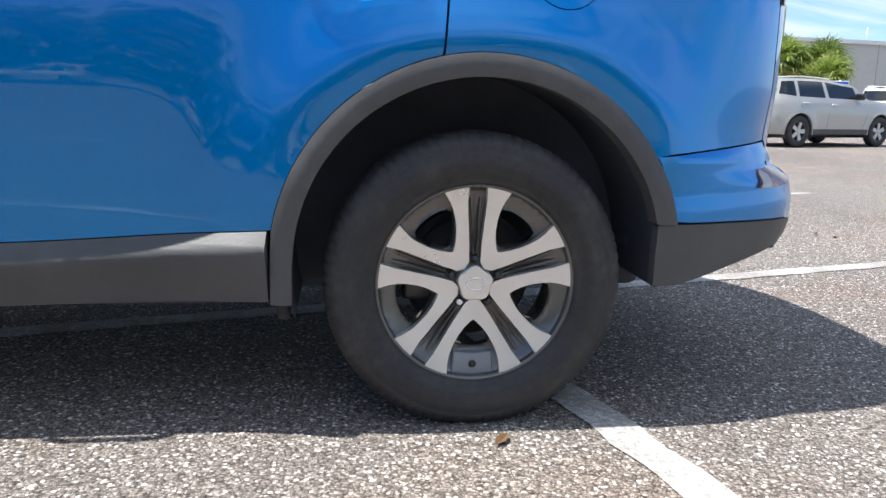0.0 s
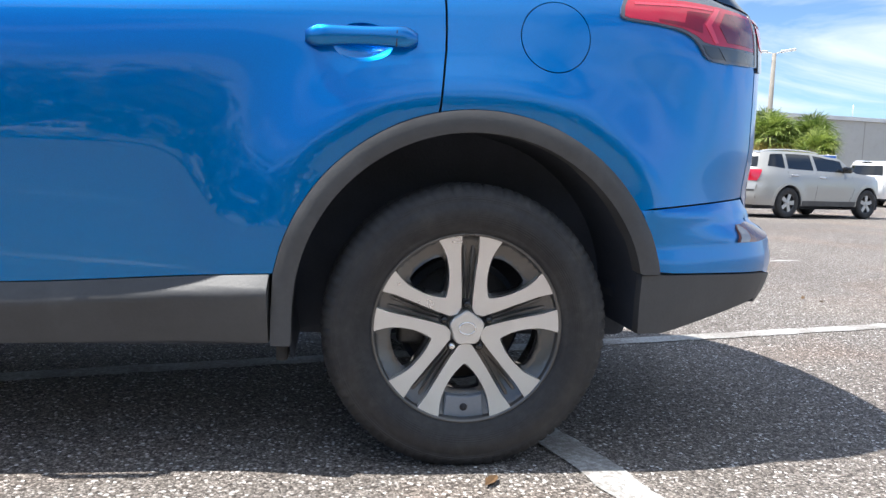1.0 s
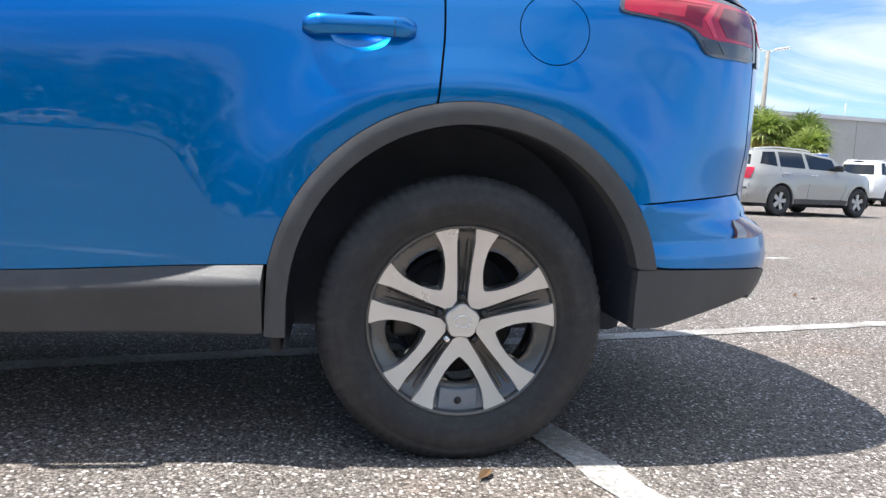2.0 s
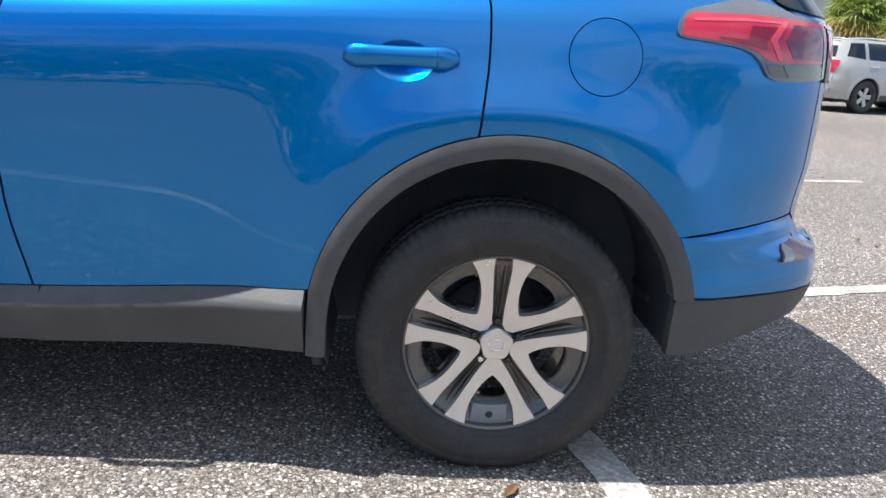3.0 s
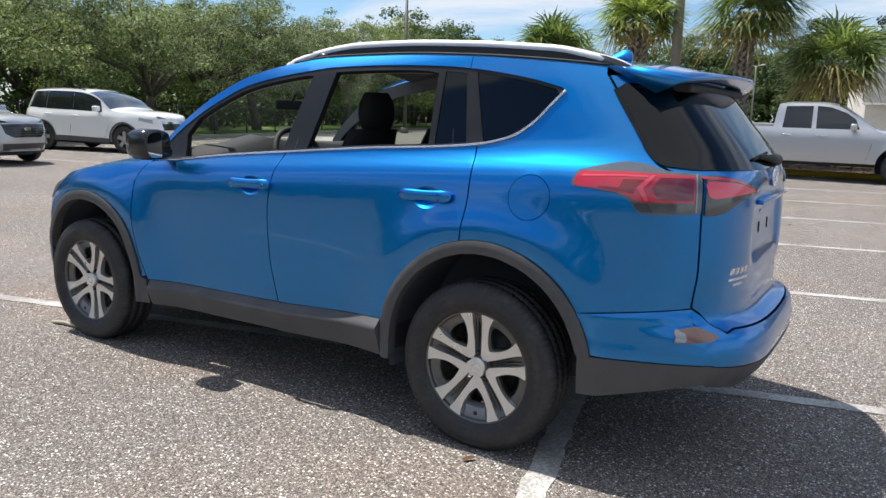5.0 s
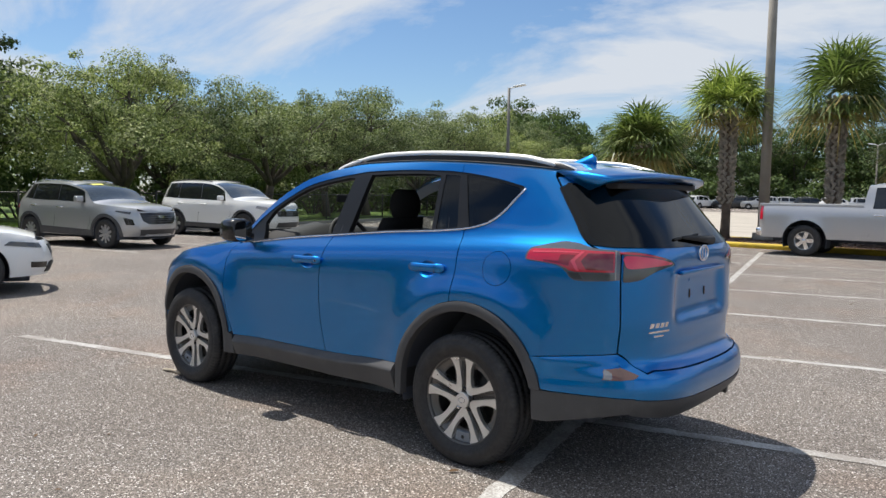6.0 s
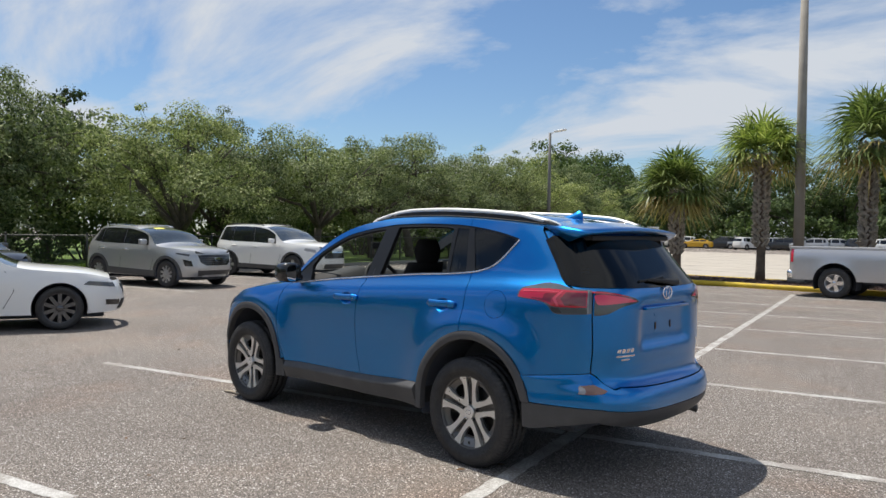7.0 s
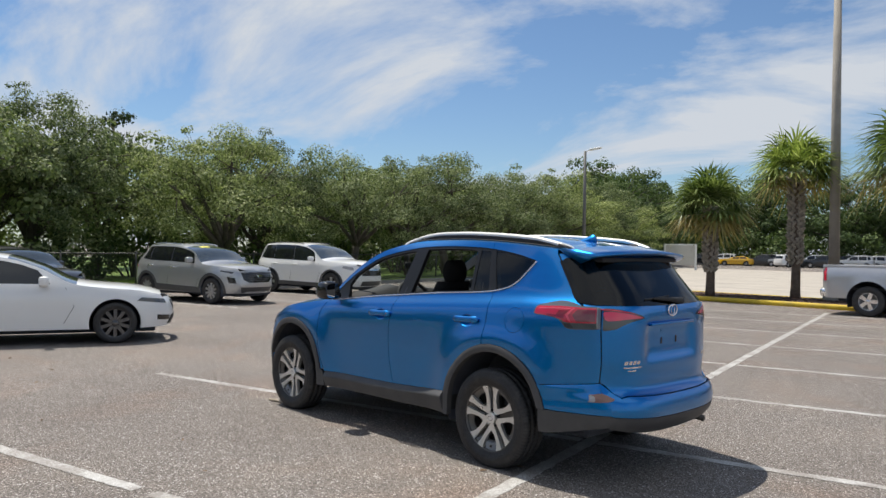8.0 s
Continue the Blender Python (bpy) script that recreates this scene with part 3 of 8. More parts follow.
def turned(pts, a):
    c, s = math.cos(a), math.sin(a)
    return [(p[0] * c - p[1] * s, p[0] * s + p[1] * c) for p in pts]


def hero_wheel(parent, x, y, spin=0.0, sign=-1):
    """One wheel: tyre, dark dished cover with five silver forked spokes, cap and nuts."""
    wheel = new("wheel")
    wheel.parent = parent
    wheel.matrix_local = pose(x, y, 0.355, 0, 0, 0 if sign < 0 else 180) @ pose(0, 0, 0, 0, spin, 0)
    b = bmesh.new()
    tyre_mesh(b, 0.366, 0.240, 0.115)
    for v in b.verts:
        low = -v.co.z - 0.3548
        if low > 0:
            v.co.z += low
            v.co.y *= 1 + low * 3
    t = part("tyre", b, TYRE, wheel, "black rubber tyre with dusty sidewall", True)
    t.location = (0, 0.072, 0)
    R = 0.243
    b = bmesh.new()
    add_revolve(b, [(R + 0.003, -0.010), (R + 0.001, -0.024), (R - 0.006, -0.026), (R - 0.010, -0.012), (R - 0.012, 0.05), (R - 0.016, 0.19)], 96)
    part("rim", b, GREY_WHEEL, wheel, smooth=True)
    # dark dished disc with five openings
    b = bmesh.new()
    holes = []
    fork = [(0.47, 0.05), (0.56, 0.135), (0.66, 0.205), (0.755, 0.20), (0.79, 0.11), (0.80, 0.0)]
    for k in range(5):
        a = radians(270 + 72 * k)
        o = [(0.43, 0.0)] + fork + [(p, -q) for p, q in reversed(fork[:-1])]
        holes.append([(R * p, R * q) for p, q in turned(o if k else [(0.44 + (p - 0.46) * 0.72, q * 0.85) for p, q in o], a)])

    def dish(px, pz, out):
        r = math.hypot(px, pz) / R
        return (px, 0.030 - 0.040 * max(0.0, (r - 0.50) / 0.50) ** 2 - 0.012 * max(0.0, 0.4 - r) / 0.4 - out, pz)
    add_panel(b, [(R * 0.975 * math.cos(k * math.tau / 72), R * 0.975 * math.sin(k * math.tau / 72)) for k in range(72)], dish, 0.014, holes, 0.022, 0.012)
    bmesh.ops.remove_doubles(b, verts=b.verts, dist=1e-5)
    part("cover", b, GREY_WHEEL, wheel, smooth=True)
    # silver forks
    half = [(0.20, 0.075), (0.34, 0.17), (0.55, 0.30), (0.72, 0.405), (0.845, 0.505)]
    rim_arc = [(0.985 * math.cos(a), 0.985 * math.sin(a)) for a in np.linspace(math.atan2(0.505, 0.845), math.atan2(0.272, 0.945), 6)]
    inner = [(0.90, 0.268), (0.82, 0.262), (0.73, 0.243), (0.64, 0.205), (0.55, 0.155), (0.47, 0.095), (0.405, 0.03), (0.385, 0.0)]
    right = [(0.165, 0.0)] + half + rim_arc + inner
    out = right + [(p, -q) for p, q in reversed(right[1:-1])]
    for k in range(5):
        b = bmesh.new()
        o = [(R * p, R * q) for p, q in turned(out, radians(270 + 72 * k))]
        add_panel(b, o, lambda px, pz, out: (px, 0.004 - 0.026 * (px * px + pz * pz) / R ** 2 - out, pz), 0.02, depth=0.026, edge=0.008)
        part("spoke", b, SILVER, wheel, "forked silver spoke", True)
        # raised dark rib between two forks
        for s in (-1, 1):
            b = bmesh.new()
            o = [(R * p, R * q) for p, q in turned([(0.30, 0.020 * s), (0.66, 0.050 * s), (0.93, 0.075 * s), (0.93, 0.028 * s), (0.30, 0.008 * s)], radians(306 + 72 * k))]
            add_plate(b, o, 0.03, 0.008)
            part("rib", b, GREY_WHEEL, wheel)
        a = radians(306 + 72 * k)
        b = bmesh.new()
        add_revolve(b, [(0.0005, -0.012), (0.006, -0.012), (0.0085, -0.008), (0.0085, 0.03)], 12)
        nut = part("wheel_nut", b, BLACK_GLOSS if k != 4 else CHROME, wheel, smooth=True)
        nut.location = (0.247 * R * math.cos(a), 0.006, 0.247 * R * math.sin(a))
        b = bmesh.new()
        add_revolve(b, [(0.009, 0.0), (0.0125, 0.001), (0.0135, 0.012)], 14)
        well = part("nut_well", b, BLACK, wheel, smooth=True)
        well.location = (0.247 * R * math.cos(a), 0.008, 0.247 * R * math.sin(a))
    # centre cap, a rounded pentagon with an oval ring badge
    b = bmesh.new()
    cap = []
    for k in range(60):
        a = k * math.tau / 60
        cap.append((0.042 * (1 + 0.07 * math.cos(5 * (a - radians(90)))) * math.cos(a), 0.042 * (1 + 0.07 * math.cos(5 * (a - radians(90)))) * math.sin(a)))
    add_plate(b, cap, 0.02, -0.016)
    c = part("centre_cap", b, SILVER, wheel, "silver centre cap")
    b = bmesh.new()
    add_tube(b, [(0.021 * math.cos(a), -0.0165, 0.015 * math.sin(a)) for a in np.linspace(0, math.tau, 33)], 0.0022, 6, False)
    part("badge_ring", b, CHROME, c, smooth=True)
    # flap with the valve
    b = bmesh.new()
    seg = [(R * 0.965 * math.cos(a), R * 0.965 * math.sin(a)) for a in np.linspace(radians(257), radians(283), 9)] + [(R * 0.74 * math.cos(a), R * 0.74 * math.sin(a)) for a in np.linspace(radians(285), radians(255), 7)]
    add_plate(b, seg, 0.03, -0.004)
    fl = part("valve_flap", b, FLAP, wheel, "blue-grey flap round the valve")
    b = bmesh.new()
    add_revolve(b, [(0.0005, -0.004), (0.005, -0.004), (0.006, 0.002), (0.010, 0.004), (0.0125, 0.010)], 16)
    v = part("valve", b, BLACK, fl, smooth=True)
    v.location = (0, -0.008, -R * 0.85)
    # brake disc and hub behind the openings
    b = bmesh.new()
    add_revolve(b, [(0.03, 0.045), (0.075, 0.05), (0.075, 0.085), (0.150, 0.085), (0.150, 0.10), (0.03, 0.10)], 40)
    add_box(b, -0.17, -0.09, 0.065, 0.13, -0.06, 0.06, 0.012)
    part("brake", b, STEEL_DARK, wheel, smooth=True)
    b = bmesh.new()
    add_revolve(b, [(0.06, 0.125), (0.160, 0.125), (0.166, 0.12)], 48)
    part("backing_plate", b, LINER, wheel, smooth=True)
    return wheel


# ---- the blue car ----
YC = 0.86
car = thing("suv", "metallic blue compact SUV with black cladding and windows down, parked", "car", pose(0, YC, 0))


def hero_full(x, z):
    """Rear shoulders stand out more than the doors."""
    k = 1 / (1 + math.exp(-(x + 0.15) / 0.20))
    up = 1 / (1 + math.exp(-(z - 0.95) / 0.06))
    rise = 0.060 * (min(x, 0.25) + 0.9) * up
    # the flare falls back a little between its ridge and the arch
    dip = 0.0
    for cx in (0.01, -2.655):
        t = min(max((0.580 - math.hypot(x - cx, z - 0.40)) / 0.080, 0.0), 1.0)
        dip += 0.013 * t * t * (1.8 - 0.8 * t) * min(max((z - 0.60) / 0.16, 0.0), 1.0)
    return -dip + HERO_PROF(z - rise) - HERO_PROF(z) + k * 0.010 * math.exp(-(((z - 1.10) / 0.16) ** 2))


HERO_PROF = softened(curve([0.20, 0.30, 0.42, 0.55, 0.63, 0.72, 0.80, 0.866, 0.93, 1.00, 1.06, 1.11, 1.145, 1.175, 1.22, 1.36, 1.53, 1.62, 1.67, 1.705], [0.80, 0.832, 0.8365, 0.8422, 0.8456, 0.8492, 0.8516, 0.8522, 0.8515, 0.8487, 0.8425, 0.831, 0.813, 0.787, 0.760, 0.716, 0.660, 0.622, 0.57, 0.50]), 0.15, 1.76, 0.011)
HERO = Shape(
    prof=([0.20, 0.30, 0.42, 0.55, 0.72, 0.88, 0.97, 1.03, 1.09, 1.15, 1.22, 1.35, 1.50, 1.575, 1.62, 1.65], [0.80, 0.838, 0.842, 0.842, 0.845, 0.851, 0.846, 0.833, 0.812, 0.790, 0.765, 0.718, 0.660, 0.622, 0.57, 0.50]),
    rear=([0.25, 0.34, 0.44, 0.52, 0.585, 0.615, 0.64, 0.70, 0.85, 1.0, 1.15, 1.20, 1.26, 1.40, 1.54, 1.62], [0.86, 0.96, 1.04, 1.058, 1.052, 1.010, 0.962, 0.95, 0.965, 0.962, 0.955, 0.945, 0.905, 0.79, 0.675, 0.60]),
    front=([0.20, 0.45, 0.70, 0.85, 0.95, 1.05], [-3.45, -3.58, -3.58, -3.50, -3.30, -3.0]),
    xs_r=-0.10, xs_f=-2.55, nr=3.9, nf=2.7, wheels=(0.01, -2.655), flare=0.054, fz=0.40, fr=0.47, fall=0.19, cut=0.90, fullness=hero_full)
HERO.prof = HERO_PROF
ROOF = curve([-3.58, -3.45, -3.2, -2.8, -2.4, -2.20, -2.10, -1.98, -1.75, -1.52, -1.28, -1.05, -0.64, -0.26, 0.07, 0.40, 0.62], [0.74, 0.82, 0.92, 1.005, 1.065, 1.10, 1.205, 1.315, 1.470, 1.570, 1.625, 1.653, 1.659, 1.648, 1.628, 1.598, 1.565])
CROWN = curve([-3.58, -3.3, -2.6, -2.15, -1.9, -1.2, -0.5, 0.62], [0.03, 0.05, 0.075, 0.06, 0.05, 0.055, 0.060, 0.045])
BELT = curve([-2.20, -1.911, -1.60, -1.13, -0.71, -0.098, 0.055, 0.148, 0.206, 0.262], [1.085, 1.115, 1.152, 1.195, 1.232, 1.278, 1.315, 1.378, 1.445, 1.51])
WTOP = curve([-2.12, -1.98, -1.74, -1.51, -1.12, -0.97, -0.64, -0.33, -0.20, 0.08, 0.25], [1.15, 1.275, 1.425, 1.522, 1.590, 1.606, 1.614, 1.607, 1.597, 1.557, 1.517])
G = 0.0028


def gap_line(c, side):
    """A shut line at x = c(z), seen from one of its two panels."""
    return lambda z: c(z) + side * G


GAP_B = curve([0.28, 0.46, 0.67, 0.886, 1.05, 1.20], [-1.125, -1.163, -1.206, -1.217, -1.200, -1.163])
GAP_F = curve([0.28, 0.433, 0.58, 0.80, 0.96, 1.08, 1.12], [-2.08, -2.11, -2.17, -2.228, -2.232, -2.165, -2.12])
GAP_R = curve([0.88, 0.965, 1.066, 1.17, 1.28], [-0.091, -0.084, -0.076, -0.078, -0.098])
SILL = curve([-2.12, -1.15, -0.48], [0.437, 0.448, 0.487])
ARX, ARZ, ARO, ARI, AFX = 0.010, 0.400, 0.497, 0.444, -2.655
zs_ = lambda a, b, n: [a + (b - a) * i / n for i in range(n + 1)]


def door_rear():
    g0, g1 = gap_line(GAP_B, 1), gap_line(GAP_R, -1)
    a_end = math.degrees(math.atan2(0.878 - ARZ, g1(0.9) - ARX))
    a_beg = math.degrees(math.atan2(SILL(-0.49) + G - ARZ, -math.sqrt((ARO + G) ** 2 - (SILL(-0.49) - ARZ) ** 2)))
    o = [(g0(z), z) for z in zs_(SILL(-1.15) + G, BELT(-1.15), 14)]
    o += [(x, BELT(x)) for x in zs_(-1.10, -0.14, 12)] + [(g1(z), z) for z in zs_(1.275, 0.90, 8)]
    o += arc(ARX, ARZ, ARO + G, a_end, a_beg, 18)
    o += [(x, SILL(x) + G) for x in zs_(-0.52, -1.10, 8)]
    return o


def door_front():
    g0, g1 = gap_line(GAP_F, 1), gap_line(GAP_B, -1)
    o = [(g0(z), z) for z in zs_(SILL(-2.1) + G, 1.085, 14)]
    o += [(x, BELT(x)) for x in zs_(-2.12, -1.18, 12)] + [(g1(z), z) for z in zs_(BELT(-1.17) - 0.004, SILL(-1.15) + G, 14)]
    o += [(x, SILL(x) + G) for x in zs_(-1.20, -2.06, 9)]
    return o


QZ = curve([0.3, 1.195, 1.204, 1.222, 1.40, 1.60], [0.80, 0.80, 0.825, 0.905, 0.925, 0.94])


def quarter():
    g = gap_line(GAP_R, 1)
    q = QZ
    a0 = math.degrees(math.atan2(0.885 - ARZ, g(0.9) - ARX))
    a1 = math.degrees(math.atan2(0.664 - ARZ, math.sqrt((ARO + G) ** 2 - (0.664 - ARZ) ** 2)))
    o = arc(ARX, ARZ, ARO + G, a1, a0, 16) + [(g(z), z) for z in zs_(0.905, 1.27, 8)]
    o += [(x, BELT(x) - 0.004) for x in zs_(-0.08, 0.262, 10)]
    o += [(x, WTOP(x)) for x in zs_(0.24, -0.20, 10)] + [(-0.20, ROOF(-0.2))] + [(x, ROOF(x)) for x in zs_(-0.16, 0.40, 10)]
    o += [(HERO.rear_edge(z, q(z)) - G, z) for z in zs_(1.572, 0.704, 44)]
    o += [(HERO.rear_edge(0.702, 0.80) + (0.438 - HERO.rear_edge(0.702, 0.80)) * i / 10, 0.7025 - 0.034 * i / 10) for i in range(1, 10)]
    return o


def fender():
    g = gap_line(GAP_F, -1)
    a1 = math.degrees(math.atan2(0.45 - ARZ, math.sqrt(ARO ** 2 - 0.05 ** 2)))
    o = arc(AFX, ARZ, ARO + G, a1, 180 - math.degrees(math.asin(0.22 / ARO)), 24)
    o += [(x, 0.62) for x in zs_(-3.13, HERO.front_edge(0.62, 0.6), 6)]
    o += [(HERO.front_edge(z, 0.6), z) for z in zs_(0.64, 0.82, 6)]
    o += [(x, ROOF(x)) for x in zs_(-3.40, -2.21, 24)] + [(-2.13, 1.10)] + [(g(z), z) for z in zs_(1.08, 0.46, 12)]
    return o


def roof_band(sign, b):
    o = [(x, ROOF(x)) for x in zs_(-2.19, -0.203, 40)] + [(-0.203, WTOP(-0.203))] + [(x, WTOP(x)) for x in zs_(-0.24, -2.10, 40)]
    add_panel(b, o, HERO.on_side(sign), 0.03, depth=0.02)


def cup(nm):
    """Outline of the scoop behind a door handle."""
    cx, cz = (-0.278, 1.049) if nm == "rear_door" else (-1.333, 1.022)
    return cx, cz, [(cx + 0.074 * math.cos(a), cz + 0.047 * math.sin(a)) for a in np.linspace(0, math.tau, 36, endpoint=False)]


def circle(cx, cz, r, n=48):
    return [(cx + r * math.cos(k * math.tau / n), cz + r * math.sin(k * math.tau / n)) for k in range(n)]


doors = {}
for sign in (-1, 1):
    for nm, outline, lab in (("rear_door", door_rear(), "blue rear door"), ("front_door", door_front(), "blue front door")):
        b = bmesh.new()
        cx, cz, scoop = cup(nm)
        add_panel(b, outline, HERO.on_side(sign), 0.024 if sign < 0 else 0.06, [scoop], depth=0.03, edge=0.012 if sign < 0 else 0.03)
        doors[nm, sign] = part(nm, b, BLUE, car, lab, True)
        b = bmesh.new()
        add_panel(b, scoop, HERO.on_side(sign, bulge=lambda x, z: -0.020 * max(0.0, 1 - ((x - cx) / 0.075) ** 2 - ((z - cz) / 0.048) ** 2) ** 0.8), 0.007, depth=0, edge=0.012)
        part("handle_scoop", b, BLUE, doors[nm, sign], smooth=True)
    b = bmesh.new()
    fuel = circle(0.198, 1.088, 0.0875)
    add_panel(b, quarter(), HERO.on_side(sign), 0.024 if sign < 0 else 0.06, [circle(0.198, 1.088, 0.0900)] if sign < 0 else (), depth=0.03, edge=0.02)
    qp = part("quarter_panel", b, BLUE, car, smooth=True)
    if sign < 0:
        b = bmesh.new()
        add_panel(b, fuel, HERO.on_side(sign, 0.0004), 0.02, depth=0.02, edge=0.012)
        part("fuel_flap", b, BLUE, qp, "round blue fuel flap", True)
        b = bmesh.new()
        add_panel(b, circle(0.198, 1.088, 0.098), HERO.on_side(sign, -0.014), 0.03, depth=0)
        part("fuel_flap_well", b, BLACK, qp, smooth=True)
    b = bmesh.new()
    add_panel(b, fender(), HERO.on_side(sign), 0.035 if sign < 0 else 0.07, depth=0.03, edge=0.03)
    part("front_wing", b, BLUE, car, smooth=True)
    b = bmesh.new()
    roof_band(sign, b)
    part("roof_side", b, BLUE, car, smooth=True)

# inner lining of the roof frame and front pillars
for sign in (-1, 1):
    b = bmesh.new()
    o = [(x, ROOF(x) + 0.006) for x in zs_(-2.16, 0.35, 40)] + [(x, WTOP(x) - 0.024) for x in zs_(0.24, -2.06, 40)]
    add_panel(b, o, HERO.on_side(sign, -0.035), 0.06, depth=0)
    part("roof_frame_lining", b, HEADLINER, car, "grey cabin lining", True)

for sign in (-1, 1):
    b = bmesh.new()
    o = [(x, ROOF(x) - 0.02) for x in zs_(-0.10, 0.42, 8)] + [(0.56, 1.42), (0.64, 1.25), (0.66, 0.95), (-0.06, 0.95), (-0.10, 1.25)]
    add_panel(b, o, HERO.on_side(sign, -0.05), 0.06, depth=0)
    part("boot_side_lining", b, CABIN, car, "dark boot lining", True)

# dark backing just inside the shut lines
for sign in (-1, 1):
    for c, z0, z1 in ((GAP_B, 0.30, 1.19), (GAP_F, 0.30, 1.08), (GAP_R, 0.90, 1.27)):
        b = bmesh.new()
        pl = HERO.on_side(sign, -0.028)
        pr = None
        for z in zs_(z0, z1, 16):
            cur = (b.verts.new(pl(c(z) - 0.03, z, 0)), b.verts.new(pl(c(z) + 0.03, z, 0)))
            if pr:
                b.faces.new((pr[0], pr[1], cur[1], cur[0]))
            pr = cur
        part("door_seal", b, BLACK, car, smooth=True)

# roof, bonnet, windscreen
b = bmesh.new()
add_strip(b, HERO, ROOF, CROWN, -1.30, 0.62, 0.05, 28)
part("roof_panel", b, BLUE, car, smooth=True)
b = bmesh.new()
add_strip(b, HERO, ROOF, CROWN, -3.44, -2.24, 0.05, 24)
part("bonnet", b, BLUE, car, smooth=True)
b = bmesh.new()
add_strip(b, HERO, ROOF, CROWN, -2.24, -1.30, 0.05, 24, inset=0.004)
ws = part("windscreen", b, CLEAR, car, smooth=True)
b = bmesh.new()
add_strip(b, HERO, lambda x: ROOF(x) - 0.035, CROWN, -1.34, 0.55, 0.1, 16, inset=0.02)
part("headliner", b, HEADLINER, car, smooth=True)

# cladding: sills, arches
for sign in (-1, 1):
    for x0, x1 in ((-2.095, GAP_B(0.37) - G), (GAP_B(0.37) + G, -0.490)):
        b = bmesh.new()

        def sill_bulge(x, z):
            t = min(max((SILL(x) - z) / 0.038, 0.0), 1.0)
            return 0.002 + 0.036 * t - 0.30 * max(0.0, SILL(x) - 0.042 - z)
        o = [(x0 + (0.012 if x0 < -2 else -0.022), 0.302), (x0 + 0.0, SILL(x0))] + [(x, SILL(x)) for x in zs_(x0 + 0.05, x1 - 0.05, 10)] + [(x1, SILL(x1)), (x1 + (0.030 if x1 < -1 else 0.0), 0.306 if x1 < -1 else 0.318)]
        add_panel(b, o, HERO.on_side(sign, bulge=sill_bulge), 0.0125 if sign < 0 else 0.03, depth=0.05, edge=0.0125)
        part("sill_trim", b, CLADDING, car, "grey-black plastic sill cladding", True)
    for cx, back in ((ARX, True), (AFX, False)):
        b = bmesh.new()
        if back:
            zf, zb = 0.312, 0.505
            a_f, a_b = 180 - math.degrees(math.asin((0.487 - ARZ) / ARO)), math.degrees(math.asin((zb - ARZ) / ARO))
            a_i = math.degrees(math.asin((0.46 - ARZ) / ARI))
            o = [(-0.484, 0.314)] + [(-0.4835, 0.40)] + arc(cx, ARZ, ARO, a_f, a_b, 40) + [(0.498, 0.503), (0.447, 0.503)] + arc(cx, ARZ, ARI, a_i + 6, 180 - a_i, 36) + [(-0.436, 0.40), (-0.436, 0.314)]
        else:
            o = [(-2.10, 0.304), (-2.118, 0.437)] + arc(cx, ARZ, ARO, 6, 156, 36) + [(-3.11, 0.52), (-3.08, 0.50)] + arc(cx, ARZ, ARI, 166, 0, 36) + [(-2.20, 0.302)]

        def lip(x, z, cx=cx):
            r = math.hypot(x - cx, z - ARZ)
            return 0.010 + 0.006 * math.sin(min(max((r - ARI) / (ARO - ARI), 0), 1) * math.pi)
        add_panel(b, o, HERO.on_side(sign, bulge=lip), 0.018, depth=0.05, edge=0.02)
        part("arch_trim", b, CLADDING, car, "grey-black plastic wheel arch trim", True)
        # arch liner
        b = bmesh.new()
        ring0, ring1, ring2 = [], [], []
        for a in np.linspace(radians(-8), radians(196), 40):
            px, pz = cx + (ARI + 0.015) * math.cos(a), ARZ + (ARI + 0.015) * math.sin(a)
            ring0.append(b.verts.new((px, sign * (HERO.side(px, max(pz, 0.3)) - 0.01), pz)))
            ring1.append(b.verts.new((px, sign * 0.50, pz)))
            ring2.append(b.verts.new((cx, sign * 0.495, ARZ)))
        for i in range(39):
            b.faces.new((ring0[i], ring0[i + 1], ring1[i + 1], ring1[i]))
            b.faces.new((ring1[i], ring1[i + 1], ring2[i + 1], ring2[i]))
        part("wheel_arch_liner", b, LINER, car)
    b = bmesh.new()
    add_box(b, -0.475, -0.445, *sorted((sign * 0.60, sign * 0.845)), 0.262, 0.56, 0.008)
    part("mud_flap", b, BLACK, car)

# bumper: blue upper part and black lower part, round the corners
Q = 0.800
BLUE_LOW = curve([0.45, 0.83, 1.1], [0.503, 0.492, 0.470])


def bumper_bulge(x, z):
    return 0.010 * math.exp(-(((z - 0.655) / 0.020) ** 2)) - 0.007 * math.exp(-(((z - 0.575) / 0.030) ** 2))


def ray_low(y):
    return 0.492 - 0.035 * (1 - (abs(y) / 0.72) ** 2) if abs(y) < 0.72 else 0.492


b = bmesh.new()
for sign in (-1, 1):
    xe = lambda z: HERO.rear_edge(z, Q)
    ctop = ARX + math.sqrt((ARO + G) ** 2 - (0.664 - ARZ) ** 2)
    o = arc(ARX, ARZ, ARO + G, math.degrees(math.asin((0.507 - ARZ) / ARO)), math.degrees(math.asin((0.664 - ARZ) / ARO)), 8)
    o += [(ctop + (xe(0.698) - ctop) * i / 12, 0.664 + 0.034 * i / 12) for i in range(1, 12)] + [(xe(z), z) for z in zs_(0.698, 0.492, 14)]
    o += [(xe(0.492) + (0.51 - xe(0.492)) * i / 12, 0.492 + 0.013 * i / 12) for i in range(1, 12)]
    add_panel(b, o, HERO.on_side(sign, bulge=bumper_bulge), 0.02, depth=0.03, edge=0.02)
wq = lambda z: Q * HERO.base(HERO.xr(z) - 0.05, z)
